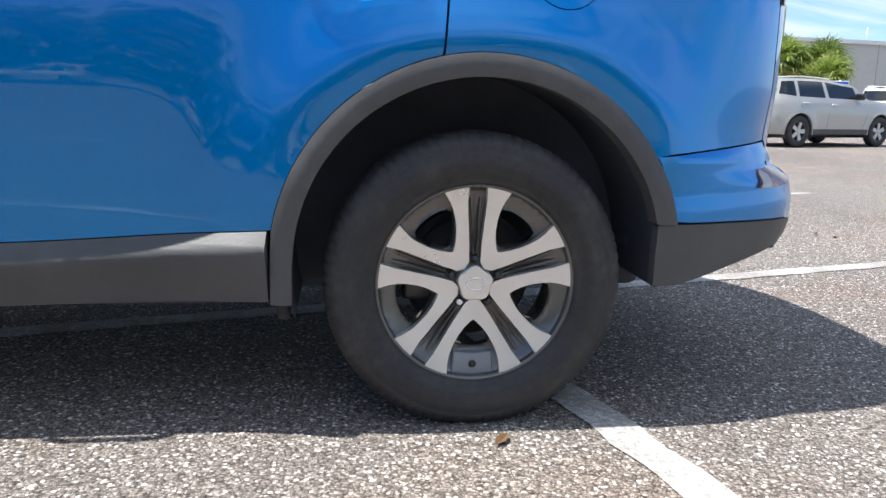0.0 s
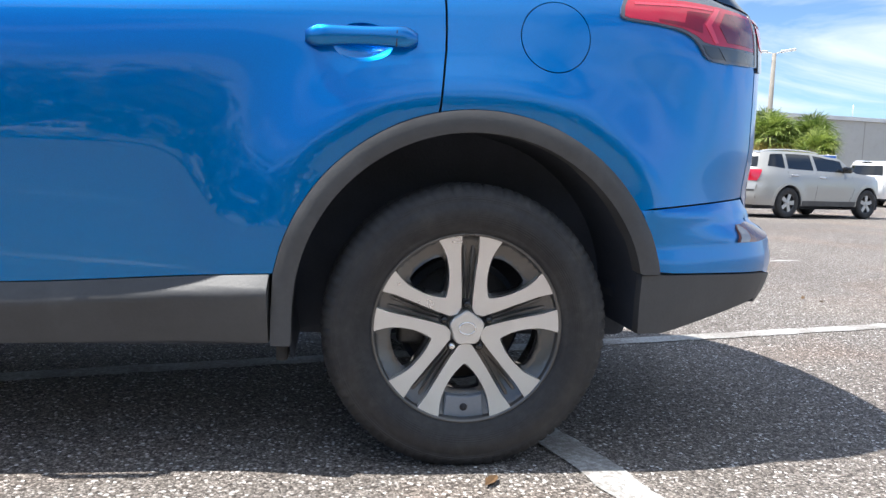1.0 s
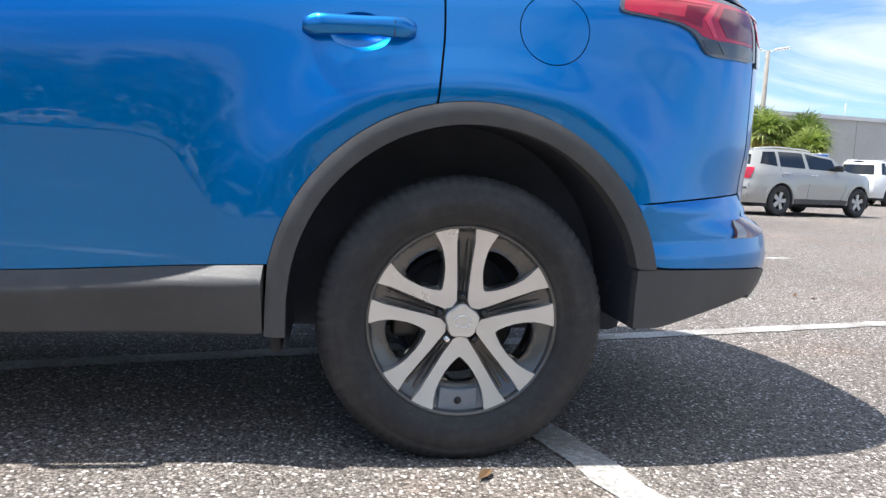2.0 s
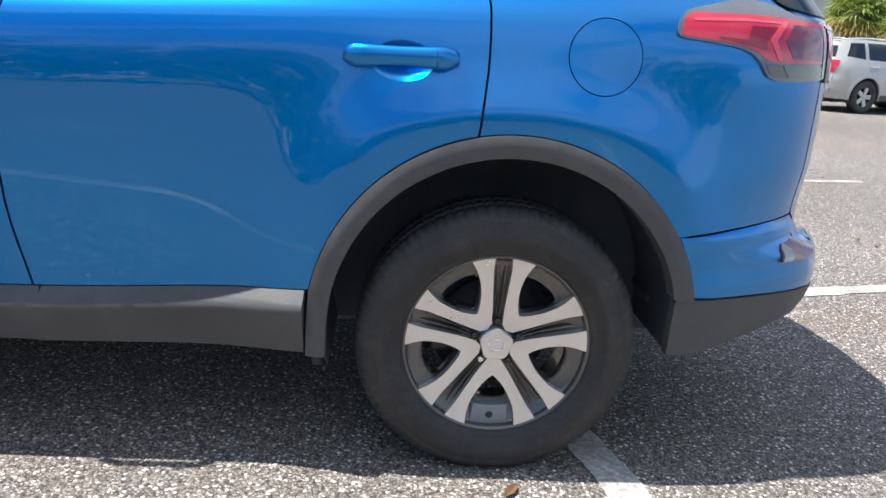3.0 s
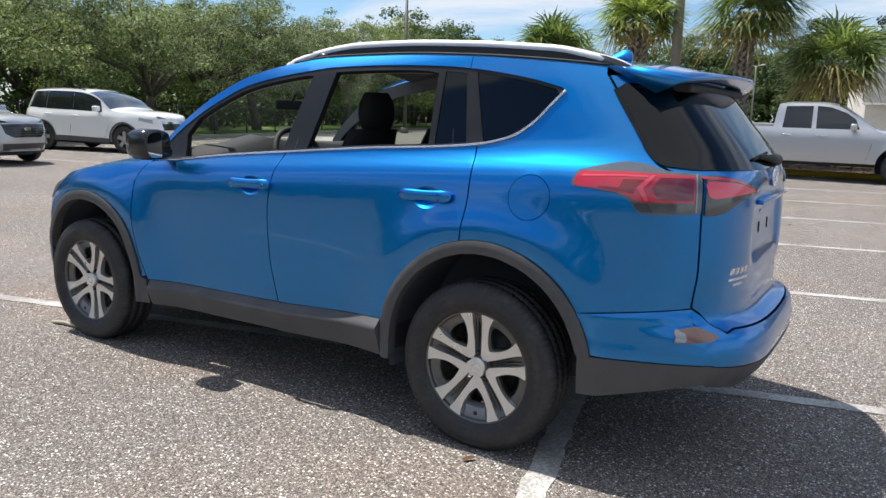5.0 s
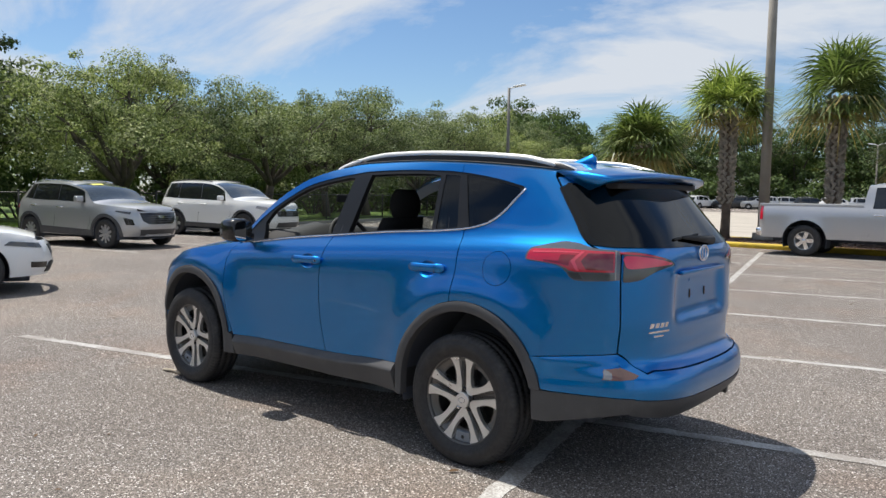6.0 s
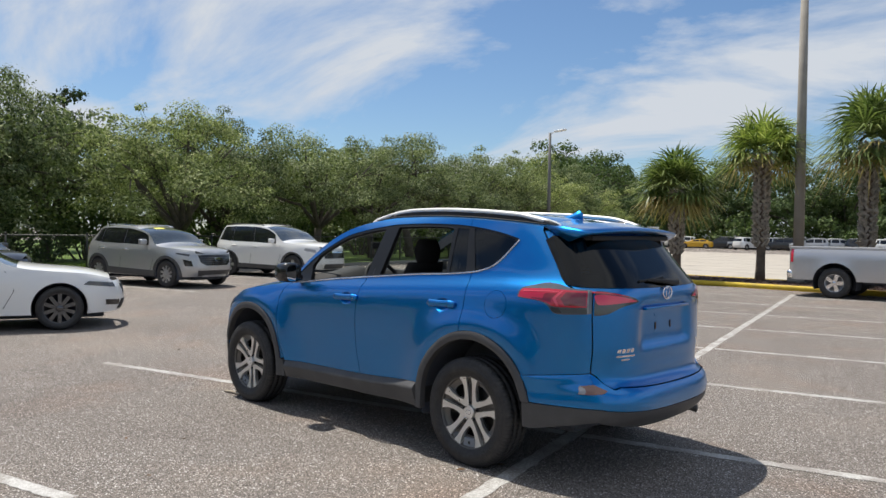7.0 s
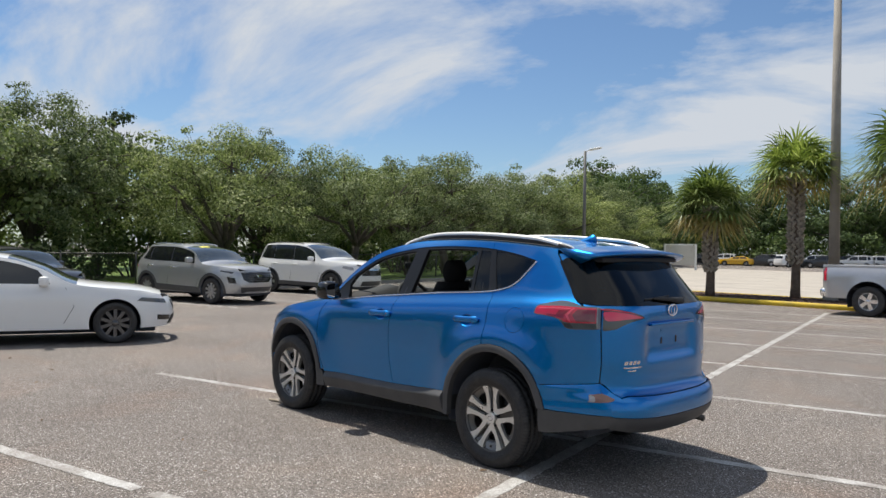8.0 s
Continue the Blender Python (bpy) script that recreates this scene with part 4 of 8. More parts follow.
o = [(-wq(z), z) for z in zs_(0.492, 0.698, 12)] + [(-0.655, 0.678), (-0.60, 0.607)] + [(y, 0.603 + 0.012 * (abs(y) / 0.55) ** 2) for y in zs_(-0.55, 0.55, 16)] + [(0.60, 0.607), (0.655, 0.678)] + [(wq(z), z) for z in zs_(0.698, 0.492, 12)]
o += [(y, ray_low(y)) for y in zs_(0.66, -0.66, 24)]
add_panel(b, o, HERO.on_tail(bulge=bumper_bulge), 0.022, depth=0.03, edge=0.022)
bumper = part("rear_bumper", b, BLUE, car, "blue rear bumper", True)
b = bmesh.new()
for sign in (-1, 1):
    o = [(0.449, 0.345)] + [(0.447, 0.42), (0.448, 0.499)] + [(0.50 + (xe(0.488) - 0.50) * i / 12, 0.500 - 0.012 * i / 12) for i in range(0, 12)] + [(xe(z), z) for z in zs_(0.488, 0.412, 6)]
    o += [(xe(0.412) - (xe(0.412) - 0.449) * i / 12, 0.412 - 0.067 * min(1.0, i / 10)) for i in range(1, 12)]
    add_panel(b, o, HERO.on_side(sign, 0.004), 0.025, depth=0.03, edge=0.025)
o = [(-wq(z), z) for z in zs_(0.412, 0.488, 6)] + [(y, ray_low(y) - 0.004) for y in zs_(-0.66, 0.66, 24)] + [(wq(z), z) for z in zs_(0.488, 0.412, 6)] + [(y, 0.412 - 0.08 * (1 - (y / 0.7) ** 2)) for y in zs_(0.66, -0.66, 16)]
add_panel(b, o, HERO.on_tail(0.004), 0.03, depth=0.03, edge=0.03)
part("bumper_trim", b, CLADDING, car, "grey-black plastic lower bumper", True)
# bumper reflectors
for s in (-1, 1):
    b = bmesh.new()
    o = [(s * y, z) for y, z in ((-0.758, 0.580), (-0.744, 0.616), (-0.722, 0.636), (-0.684, 0.640), (-0.645, 0.602), (-0.672, 0.588), (-0.72, 0.580))]
    add_panel(b, o, HERO.on_tail(0.004), 0.02, depth=0.01, edge=0.015)
    rf = part("bumper_reflector", b, AMBER_DULL, bumper, "dull red and clear bumper reflector", True)
    b = bmesh.new()
    o = [(s * y, z) for y, z in ((-0.7565, 0.5815), (-0.744, 0.614), (-0.732, 0.626), (-0.726, 0.610), (-0.738, 0.5815))]
    add_panel(b, o, HERO.on_tail(0.0055), 0.02, depth=0.01, edge=0.015)
    part("clear_lens", b, LAMP_CLEAR, rf, smooth=True)

# tailgate with its glass
GATE_G = 0.003
wz = lambda z: QZ(z) * HERO.base(HERO.xr(z) - 0.05, z)
half_glass = [(wz(1.25) - 0.060, 1.232), (wz(1.25) - 0.024, 1.246)] + [(wz(z) - 0.015, z) for z in (1.27, 1.32, 1.37, 1.42, 1.47, 1.51)] + [(wz(1.53) - 0.03, 1.535)]
glass_o = [(-y, z) for y, z in half_glass] + [(y, z) for y, z in reversed(half_glass)] + [(0.35, 1.217), (0.0, 1.212), (-0.35, 1.217)]


def gate_bulge(y, z):
    """Number-plate scoop and the ridge above the bumper."""
    a = 1 / (1 + math.exp(-(0.315 - abs(y) + 0.10 * (1.0 - z)) / 0.020))
    c = 1 / (1 + math.exp(-(z - 0.845) / 0.018)) / (1 + math.exp((z - 1.085) / 0.020))
    return -0.034 * a * c + 0.008 * math.exp(-(((z - 0.705) / 0.03) ** 2)) * math.exp(-((y / 0.55) ** 4))


o = [(-wz(z) + GATE_G, z) for z in zs_(0.705, 1.568, 44)] + [(y, 1.571) for y in zs_(-0.50, 0.50, 16)] + [(wz(z) - GATE_G, z) for z in zs_(1.568, 0.705, 44)]
o += [(0.650, 0.684), (0.596, 0.612)] + [(y, 0.608 + 0.012 * (abs(y) / 0.55) ** 2) for y in zs_(0.55, -0.55, 16)] + [(-0.596, 0.612), (-0.650, 0.684)]
b = bmesh.new()
add_panel(b, o, HERO.on_tail(bulge=gate_bulge), 0.018, [glass_o], depth=0.03, edge=0.018)
gate = part("tailgate", b, BLUE, car, "blue tailgate with tinted glass and wiper", True)
b = bmesh.new()
half_pane = [(wz(1.25) - 0.045, 1.222), (wz(1.25) + 0.003, 1.231), (wz(1.25) + 0.005, 1.242)] + [(wz(z) + 0.004, z) for z in (1.27, 1.32, 1.37, 1.42, 1.47, 1.51)] + [(wz(1.53) - 0.02, 1.537)]
add_panel(b, [(-y, z) for y, z in half_pane] + [(y, z) for y, z in reversed(half_pane)] + [(0.35, 1.215), (0.0, 1.210), (-0.35, 1.215)], HERO.on_tail(0.0045), 0.03, depth=0.004, edge=0.03)
rg = part("rear_glass", b, PRIVACY, gate, "dark tinted rear window", True)
b = bmesh.new()
add_panel(b, [(y * 1.008, 1.37 + (z - 1.37) * 1.04) for y, z in glass_o], HERO.on_tail(-0.012), 0.04, [[(y * 0.93, 1.37 + (z - 1.37) * 0.86) for y, z in glass_o]], depth=0.004, edge=0.03)
part("glass_border", b, BLACK, gate, smooth=True)
# seal lines either side
for s in (-1, 1):
    b = bmesh.new()
    add_panel(b, [(s * (wz(z) - 0.02), z) for z in zs_(0.665, 1.56, 34)] + [(s * (wz(z) + 0.015), z) for z in zs_(1.56, 0.665, 34)], HERO.on_tail(-0.022), 0.03, depth=0, edge=0.03)
    part("gate_seal", b, BLACK, car, smooth=True)

# tail lamps: outer part on the quarter panel, inner part on the gate
TLX = HERO.rear_edge


def rounded(o, times=2):
    """An outline with its corners cut round."""
    for _ in range(times):
        n = len(o)
        o = [q for i in range(n) for q in (tuple(Vector(o[i]) * 0.80 + Vector(o[(i + 1) % n]) * 0.20), tuple(Vector(o[i]) * 0.20 + Vector(o[(i + 1) % n]) * 0.80))]
    return o



def lamp_side(sign, o, lift, mat, parent, name, label="", soft_corners=0):
    b = bmesh.new()
    add_panel(b, rounded(o, soft_corners), HERO.on_side(sign, lift), 0.016, depth=0.02, edge=0.014)
    return part(name, b, mat, parent, label, True)


def lamp_tail(s, o, lift, mat, parent, name, label=""):
    b = bmesh.new()
    add_panel(b, rounded([(s * y, z) for y, z in o]), HERO.on_tail(lift), 0.016, depth=0.02, edge=0.014)
    return part(name, b, mat, parent, label, True)


for sign in (-1, 1):
    e = lambda z: TLX(z, Q) - 0.004
    outer = [(0.366, 1.150), (0.367, 1.174), (0.378, 1.196), (0.394, 1.208), (0.46, 1.224), (0.545, 1.244), (0.615, 1.237), (0.66, 1.224), (0.70, 1.213), (e(1.206), 1.206)] + [(e(z), z) for z in zs_(1.195, 1.064, 9)] + [(0.70, 1.058), (0.642, 1.058), (0.614, 1.068), (0.592, 1.098), (0.566, 1.118), (0.53, 1.130), (0.46, 1.138), (0.385, 1.143)]
    lamp = lamp_side(sign, outer, 0.007, LAMP_RIM, car, "tail_lamp", "red tail lamp with clear rim and smoked lower lens", 1)
    r_ = lambda z: e(z) - 0.020
    lamp_side(sign, [(0.376, 1.152), (0.379, 1.178), (0.388, 1.194), (0.402, 1.201), (0.48, 1.204), (0.56, 1.207), (0.66, 1.204), (r_(1.198), 1.199)] + [(r_(z), z) for z in zs_(1.18, 1.103, 6)] + [(0.640, 1.101), (0.606, 1.106), (0.582, 1.120), (0.54, 1.134), (0.46, 1.143), (0.39, 1.148)], 0.0080, LAMP_RED, lamp, "red_lens")
    lamp_side(sign, [(0.556, 1.181), (0.628, 1.181), (0.600, 1.150), (0.600, 1.128), (0.560, 1.136), (0.470, 1.147), (0.470, 1.152), (0.545, 1.149)], 0.0088, LAMP_DARK, lamp, "brake_reflector", "dark red reflector")
    lamp_side(sign, [(0.648, 1.197), (0.664, 1.197), (0.628, 1.152), (0.652, 1.106), (0.638, 1.106), (0.608, 1.152)], 0.0094, LAMP_PINK, lamp, "lamp_strip")
    lamp_side(sign, [(0.405, 1.190), (0.545, 1.196), (0.640, 1.195), (0.640, 1.190), (0.545, 1.190), (0.405, 1.183)], 0.0090, LAMP_PINK, lamp, "lamp_strip")
    lamp_side(sign, [(0.680, 1.190), (r_(1.19) - 0.004, 1.190), (r_(1.112) - 0.004, 1.112), (0.684, 1.112), (0.655, 1.152)], 0.0090, LAMP_DEEP, lamp, "smoked_lens")
    lamp_side(sign, [(0.600, 1.098), (0.650, 1.097), (0.672, 1.066), (0.632, 1.066), (0.614, 1.077)], 0.0085, LAMP_SMOKE, lamp, "reversing_lens", "smoked lower lens")
    lamp_side(sign, [(0.654, 1.096), (r_(1.09), 1.096), (r_(1.07), 1.067), (0.677, 1.066)], 0.0087, LAMP_GREY, lamp, "reversing_lens", "grey clear lower lens")
    lamp_side(sign, [(e(1.205) - 0.018, 1.205), (e(1.205) - 0.014, 1.205)] + [(e(z) - 0.014, z) for z in zs_(1.19, 1.068, 6)] + [(e(z) - 0.0180, z) for z in zs_(1.068, 1.19, 6)], 0.0098, LAMP_CLEAR, lamp, "light_guide")
    f_ = lambda z: wq(z) - 0.008
    inner = [(f_(1.055), 1.055), (0.652, 1.056), (0.60, 1.066), (0.56, 1.086), (0.50, 1.108), (0.42, 1.122), (0.358, 1.130), (0.362, 1.142), (0.40, 1.158), (0.50, 1.182), (0.60, 1.200), (f_(1.203), 1.203)] + [(f_(z), z) for z in zs_(1.18, 1.07, 6)]
    lamp2 = lamp_tail(sign, inner, 0.007, LAMP_SMOKE, gate, "tail_lamp", "red and smoked inner tail lamp")
    lamp_tail(sign, [(0.665, 1.118), (0.60, 1.122), (0.50, 1.130), (0.40, 1.134), (0.372, 1.138), (0.42, 1.150), (0.52, 1.170), (0.60, 1.180), (0.668, 1.182)], 0.0085, LAMP_PINK, lamp2, "lamp_strip")
    lamp_tail(sign, [(0.672, 1.190), (0.60, 1.185), (0.50, 1.172), (0.42, 1.155), (0.48, 1.175), (0.60, 1.196), (0.672, 1.199)], 0.009, LAMP_RED, lamp2, "lamp_edge")

# gate furniture: badge, lettering bars, plate screws, wiper
b = bmesh.new()
bx = HERO.tail(0, 1.176) + 0.008
add_tube(b, [(bx, 0.058 * math.cos(a), 1.176 + 0.040 * math.sin(a)) for a in np.linspace(0, math.tau, 33)], 0.006, 8, False)
add_tube(b, [(bx + 0.002, 0.022 * math.cos(a), 1.176 + 0.034 * math.sin(a)) for a in np.linspace(0, math.tau, 25)], 0.0035, 6, False)
part("gate_badge", b, CHROME, gate, "oval chrome badge", True)


def bar(y0, y1, z0, z1, mat, name="lettering_bar", slant=0.0, parent=gate):
    b = bmesh.new()
    add_panel(b, [(y0, z0), (y1, z0), (y1 + slant, z1), (y0 + slant, z1)], HERO.on_tail(0.003, gate_bulge), 0.03, depth=0.004, edge=0.03)
    return part(name, b, mat, parent, smooth=False)


for i in range(4):
    bar(-0.545 + i * 0.036, -0.545 + i * 0.036 + 0.027, 0.822, 0.846, BAR_GREY, slant=0.008)
bar(-0.545, -0.390, 0.796, 0.806, BAR_GREY)
bar(-0.505, -0.435, 0.774, 0.783, BAR_GREY)
bar(0.46, 0.50, 0.82, 0.845, BAR_GREY)
bar(0.51, 0.545, 0.82, 0.845, BAR_GREY)
for y in (-0.10, 0.10):
    bar(y - 0.008, y + 0.008, 0.94, 0.985, BLACK, "plate_slot")
bar(-0.115, 0.115, 1.03, 1.042, BLUE, "plate_lamp_bar")
b = bmesh.new()
add_box(b, -0.022, 0.012, -0.29, 0.29, -0.010, 0.010, 0.006, m=pose(HERO.tail(0, 1.085), 0, 1.085))
part("gate_grip", b, BLUE, gate, smooth=True)
b = bmesh.new()
px = HERO.tail(0.10, 1.245)
add_tube(b, [(px + 0.02, 0.16, 1.238), (HERO.tail(0, 1.250) + 0.028, 0.02, 1.250), (HERO.tail(-0.2, 1.268) + 0.026, -0.20, 1.262)], [0.026, 0.018, 0.008], 10)
add_tube(b, [(HERO.tail(-0.28, 1.26) + 0.014, -0.29, 1.256), (HERO.tail(-0.05, 1.275) + 0.018, 0.02, 1.272)], 0.007, 8)
part("rear_wiper", b, BLACK, gate, "black rear wiper", True)

# roof spoiler over the glass
b = bmesh.new()
secs = []
for s in np.linspace(-1, 1, 25):
    y = 0.625 * s
    a = abs(s) ** 3
    x_in, x_out = 0.40, 0.80 - 0.10 * a
    zt = ROOF(0.40) + CROWN(0.40) * (1 - abs(s) ** 2.4)
    zo = 1.572 + 0.016 * (1 - s * s) - 0.015 * a
    secs.append([(x_in, y * 1.0, zt + 0.004), (0.55, y, zt * 0.5 + (zo + 0.022) * 0.5 + 0.004), (0.68, y, zo + 0.017), (x_out, y, zo), (x_out - 0.01, y, zo - 0.016), (0.66, y, zo - 0.030), (0.60, y, zo - 0.055)])
add_loft(b, secs, True, True)
spoiler = part("roof_spoiler", b, BLUE, car, "blue roof spoiler over the rear glass", True)
b = bmesh.new()
add_box(b, 0.60, 0.70, -0.50, 0.50, 1.512, 1.545, 0.01)
part("spoiler_underside", b, BLACK, spoiler)

# roof rails and antenna
for sign in (-1, 1):
    b, base = bmesh.new(), bmesh.new()
    secs, low_secs = [], []
    for i in range(41):
        t = i / 40
        x = -1.36 + 1.83 * t
        lift = 0.050 * min(1.0, 4.2 * min(t, (1 - t) * 1.5)) ** 0.6
        y = HERO.side(x, ROOF(x)) - 0.072
        z0 = ROOF(x) + CROWN(x) * 0.25
        z, w_ = z0 + lift, 0.021
        secs.append([(x, sign * (y + w_), z - 0.018), (x, sign * (y + w_ + 0.001), z - 0.004), (x, sign * (y + 0.012), z + 0.009), (x, sign * (y - 0.012), z + 0.010), (x, sign * (y - w_), z), (x, sign * (y - w_), z - 0.018)])
        low_secs.append([(x, sign * (y + 0.017), z0 - 0.03), (x, sign * (y + 0.013), z - 0.011), (x, sign * (y - 0.013), z - 0.011), (x, sign * (y - 0.017), z0 - 0.03)])
    add_loft(b, secs)
    rail = part("roof_rail", b, SATIN, car, "satin silver roof rail", True)
    # full-length black strip stands in for the shaded gap under the rail
    add_loft(base, low_secs)
    part("rail_gap_strip", base, BLACK, rail, "black strip in place of the dark gap under the rail")
    for x0, x1 in ((-1.36, -1.10), (0.20, 0.47)):
        b = bmesh.new()
        y = HERO.side((x0 + x1) / 2, ROOF((x0 + x1) / 2)) - 0.075
        secs = []
        for i in range(9):
            x = x0 + (x1 - x0) * i / 8
            h = 0.036 * math.sin(math.pi * (0.08 + 0.84 * i / 8))
            z = ROOF(x) + CROWN(x) * 0.25
            secs.append([(x, sign * (y + 0.022), z - 0.022), (x, sign * (y + 0.016), z + h), (x, sign * (y - 0.016), z + h), (x, sign * (y - 0.022), z - 0.022)])
        add_loft(b, secs)
        part("rail_foot", b, BLACK_GLOSS, rail, "black rail foot", True)
    b = bmesh.new()
    add_tube(b, [(x, sign * (HERO.side(x, ROOF(x)) - 0.045), ROOF(x) + CROWN(x) * 0.16 + 0.004) for x in zs_(-1.30, 0.40, 30)], 0.006, 6)
    part("roof_ditch_moulding", b, BLACK, car, smooth=True)
b = bmesh.new()
zb = ROOF(0.2) + CROWN(0.2) - 0.01
secs = []
for i in range(9):
    t = i / 8
    x = 0.10 + 0.19 * t
    h = 0.012 + 0.062 * (t ** 1.4 if t < 0.86 else 0.81 * (1 - (t - 0.86) / 0.14 * 0.4))
    w_ = 0.030 * math.sin(math.pi * (0.12 + 0.80 * t)) + 0.004
    secs.append([(x + 0.0, -w_, zb), (x, -w_ * 0.55, zb + h * 0.5), (x, -0.004, zb + h), (x, 0.004, zb + h), (x, w_ * 0.55, zb + h * 0.5), (x, w_, zb)])
add_loft(b, secs)
part("antenna_fin", b, BLUE, car, "blue shark-fin antenna", True)

# side windows: frames, chrome strip, panes
BPL, BPR = curve([1.20, 1.60], [-1.16, -1.075]), curve([1.20, 1.60], [-1.02, -0.965])
CBX = curve([1.27, 1.56], [-0.335, -0.345])
for sign in (-1, 1):
    on = HERO.on_side(sign, -0.004)
    # black band that carries all the panes, with the three openings cut out
    win_f = [(-1.90, 1.133)] + [(x, BELT(x) + 0.016) for x in zs_(-1.80, -1.195, 6)] + [(-1.175, 1.30), (-1.135, 1.44), (-1.100, 1.565)] + [(x, WTOP(x) - 0.020) for x in zs_(-1.15, -1.86, 10)] + [(-1.93, 1.25)]
    win_r = [(-1.045, BELT(-1.045) + 0.016)] + [(x, BELT(x) + 0.016) for x in zs_(-0.98, -0.345, 6)] + [(-0.352, 1.40), (-0.362, 1.578)] + [(x, WTOP(x) - 0.022) for x in zs_(-0.42, -0.955, 6)] + [(-0.995, 1.40)]
    fix_r = [(-0.315, BELT(-0.31) + 0.014), (-0.155, BELT(-0.15) + 0.014), (-0.215, 1.578), (-0.325, 1.585)]
    fix_q = [(-0.075, BELT(-0.07) + 0.010)] + [(x, BELT(x) + 0.010) for x in zs_(-0.04, 0.235, 10)] + [(x, WTOP(x) - 0.012) for x in zs_(0.215, -0.165, 8)]
    b = bmesh.new()
    o = [(x, BELT(x) - 0.010) for x in zs_(-2.10, 0.255, 40)] + [(x, WTOP(x) + 0.008) for x in zs_(0.25, -2.10, 40)]
    add_panel(b, o, on, 0.03, [win_f, win_r, fix_r, fix_q], depth=0.03, edge=0.025)
    band = part("window_frame", b, PILLAR_BLACK, car, "black door window frames", True)
    if sign > 0:
        for o, gm in ((win_f, TINTED), (win_r, PRIVACY_LIGHT)):
            b = bmesh.new()
            add_panel(b, o, HERO.on_side(sign, -0.016), 0.06, depth=0, edge=0.05)
            part("door_window", b, gm, band, "raised tinted door window", True)
    for nm, o in (("fixed_pane", fix_r), ("quarter_pane", fix_q)):
        b = bmesh.new()
        add_panel(b, [((x), z) for x, z in o], HERO.on_side(sign, -0.008), 0.04, depth=0, edge=0.03)
        part(nm, b, PRIVACY, band, "dark tinted pane", True)
    # chrome strip along the belt and up the rear
    b = bmesh.new()
    xs_c = zs_(-2.02, 0.04, 40) + [0.06, 0.09, 0.12, 0.148, 0.17, 0.19, 0.206, 0.222, 0.236, 0.25, 0.258]
    p0 = HERO.on_side(sign, 0.003)
    add_tube(b, [p0(x, BELT(x) + 0.001, 0) for x in xs_c], 0.0062, 8)
    part("chrome_strip", b, CHROME, car, "thin chrome belt strip", True)

# door handles
for sign in (-1, 1):
    for nm, x0, x1, z in (("rear_door", -0.415, -0.148, 1.055), ("front_door", -1.478, -1.195, 1.028)):
        b = bmesh.new()
        secs = []
        for i in range(19):
            t = i / 18
            x = x0 + (x1 - x0) * t
            zz = z + 0.002 * math.sin(math.pi * t) + 0.006 * t
            y = HERO.side(x, zz) + 0.004 + 0.023 * min(1, math.sin(math.pi * min(max(t, 0.03), 0.97)) * 2.4)
            hz = (0.0265 - 0.004 * math.sin(math.pi * t) ** 2) * (0.40 + 0.60 * min(1, math.sin(math.pi * (0.02 + 0.96 * t)) * 3.2))
            hy = 0.013
            secs.append([(x, sign * (y + hy * c), zz + hz * s_) for c, s_ in ((math.cos(a), math.sin(a)) for a in np.linspace(0, math.tau, 12, endpoint=False))])
        add_loft(b, secs)
        h = part("door_handle", b, BLUE, doors[nm, sign], "blue grab handle", True)
        b = bmesh.new()
        xs = x1 - 0.052
        yy = HERO.side(xs, z) + 0.026
        add_box(b, xs - 0.0012, xs + 0.0012, *sorted((sign * (yy - 0.01), sign * (yy + 0.0120))), z - 0.018, z + 0.021)
        part("handle_joint", b, BLACK, h)
        if nm == "front_door":
            b = bmesh.new()
            add_revolve(b, [(0.0005, 0), (0.006, 0), (0.008, 0.003)], 16)
            lk = part("key_lock", b, CHROME, h, smooth=True)
            lk.location = (x1 - 0.028, -(HERO.side(x1 - 0.03, z) + 0.037), z + 0.003)

# door mirrors
for sign in (-1, 1):
    b = bmesh.new()
    secs = []
    for t, sc in ((0.0, 0.55), (0.15, 0.85), (0.4, 1.0), (0.75, 1.0), (1.0, 0.90)):
        x = -2.10 + 0.19 * t
        secs.append([(x, sign * (0.938 + 0.088 * sc * c), 1.195 + 0.082 * sc * s_) for c, s_ in ((math.copysign(abs(math.cos(a)) ** 0.6, math.cos(a)), math.copysign(abs(math.sin(a)) ** 0.6, math.sin(a))) for a in np.linspace(0, math.tau, 28, endpoint=False))])
    add_loft(b, secs)
    mir = part("door_mirror", b, BLACK_GLOSS, car, "black-capped door mirror", True)
    b = bmesh.new()
    o = [(0.938 + 0.076 * math.copysign(abs(math.cos(a)) ** 0.6, math.cos(a)), 1.195 + 0.066 * math.copysign(abs(math.sin(a)) ** 0.6, math.sin(a))) for a in np.linspace(0, math.tau, 28, endpoint=False)]
    b.faces.new([b.verts.new((-1.906 + 0.16 * (p - 0.938), sign * p, q)) for p, q in o])
    part("mirror_glass", b, MIRROR, mir, "mirror glass")
    b = bmesh.new()
    add_box(b, -2.05, -1.96, *sorted((sign * 0.80, sign * 0.90)), 1.125, 1.175, 0.015)
    part("mirror_foot", b, BLACK_GLOSS, mir)

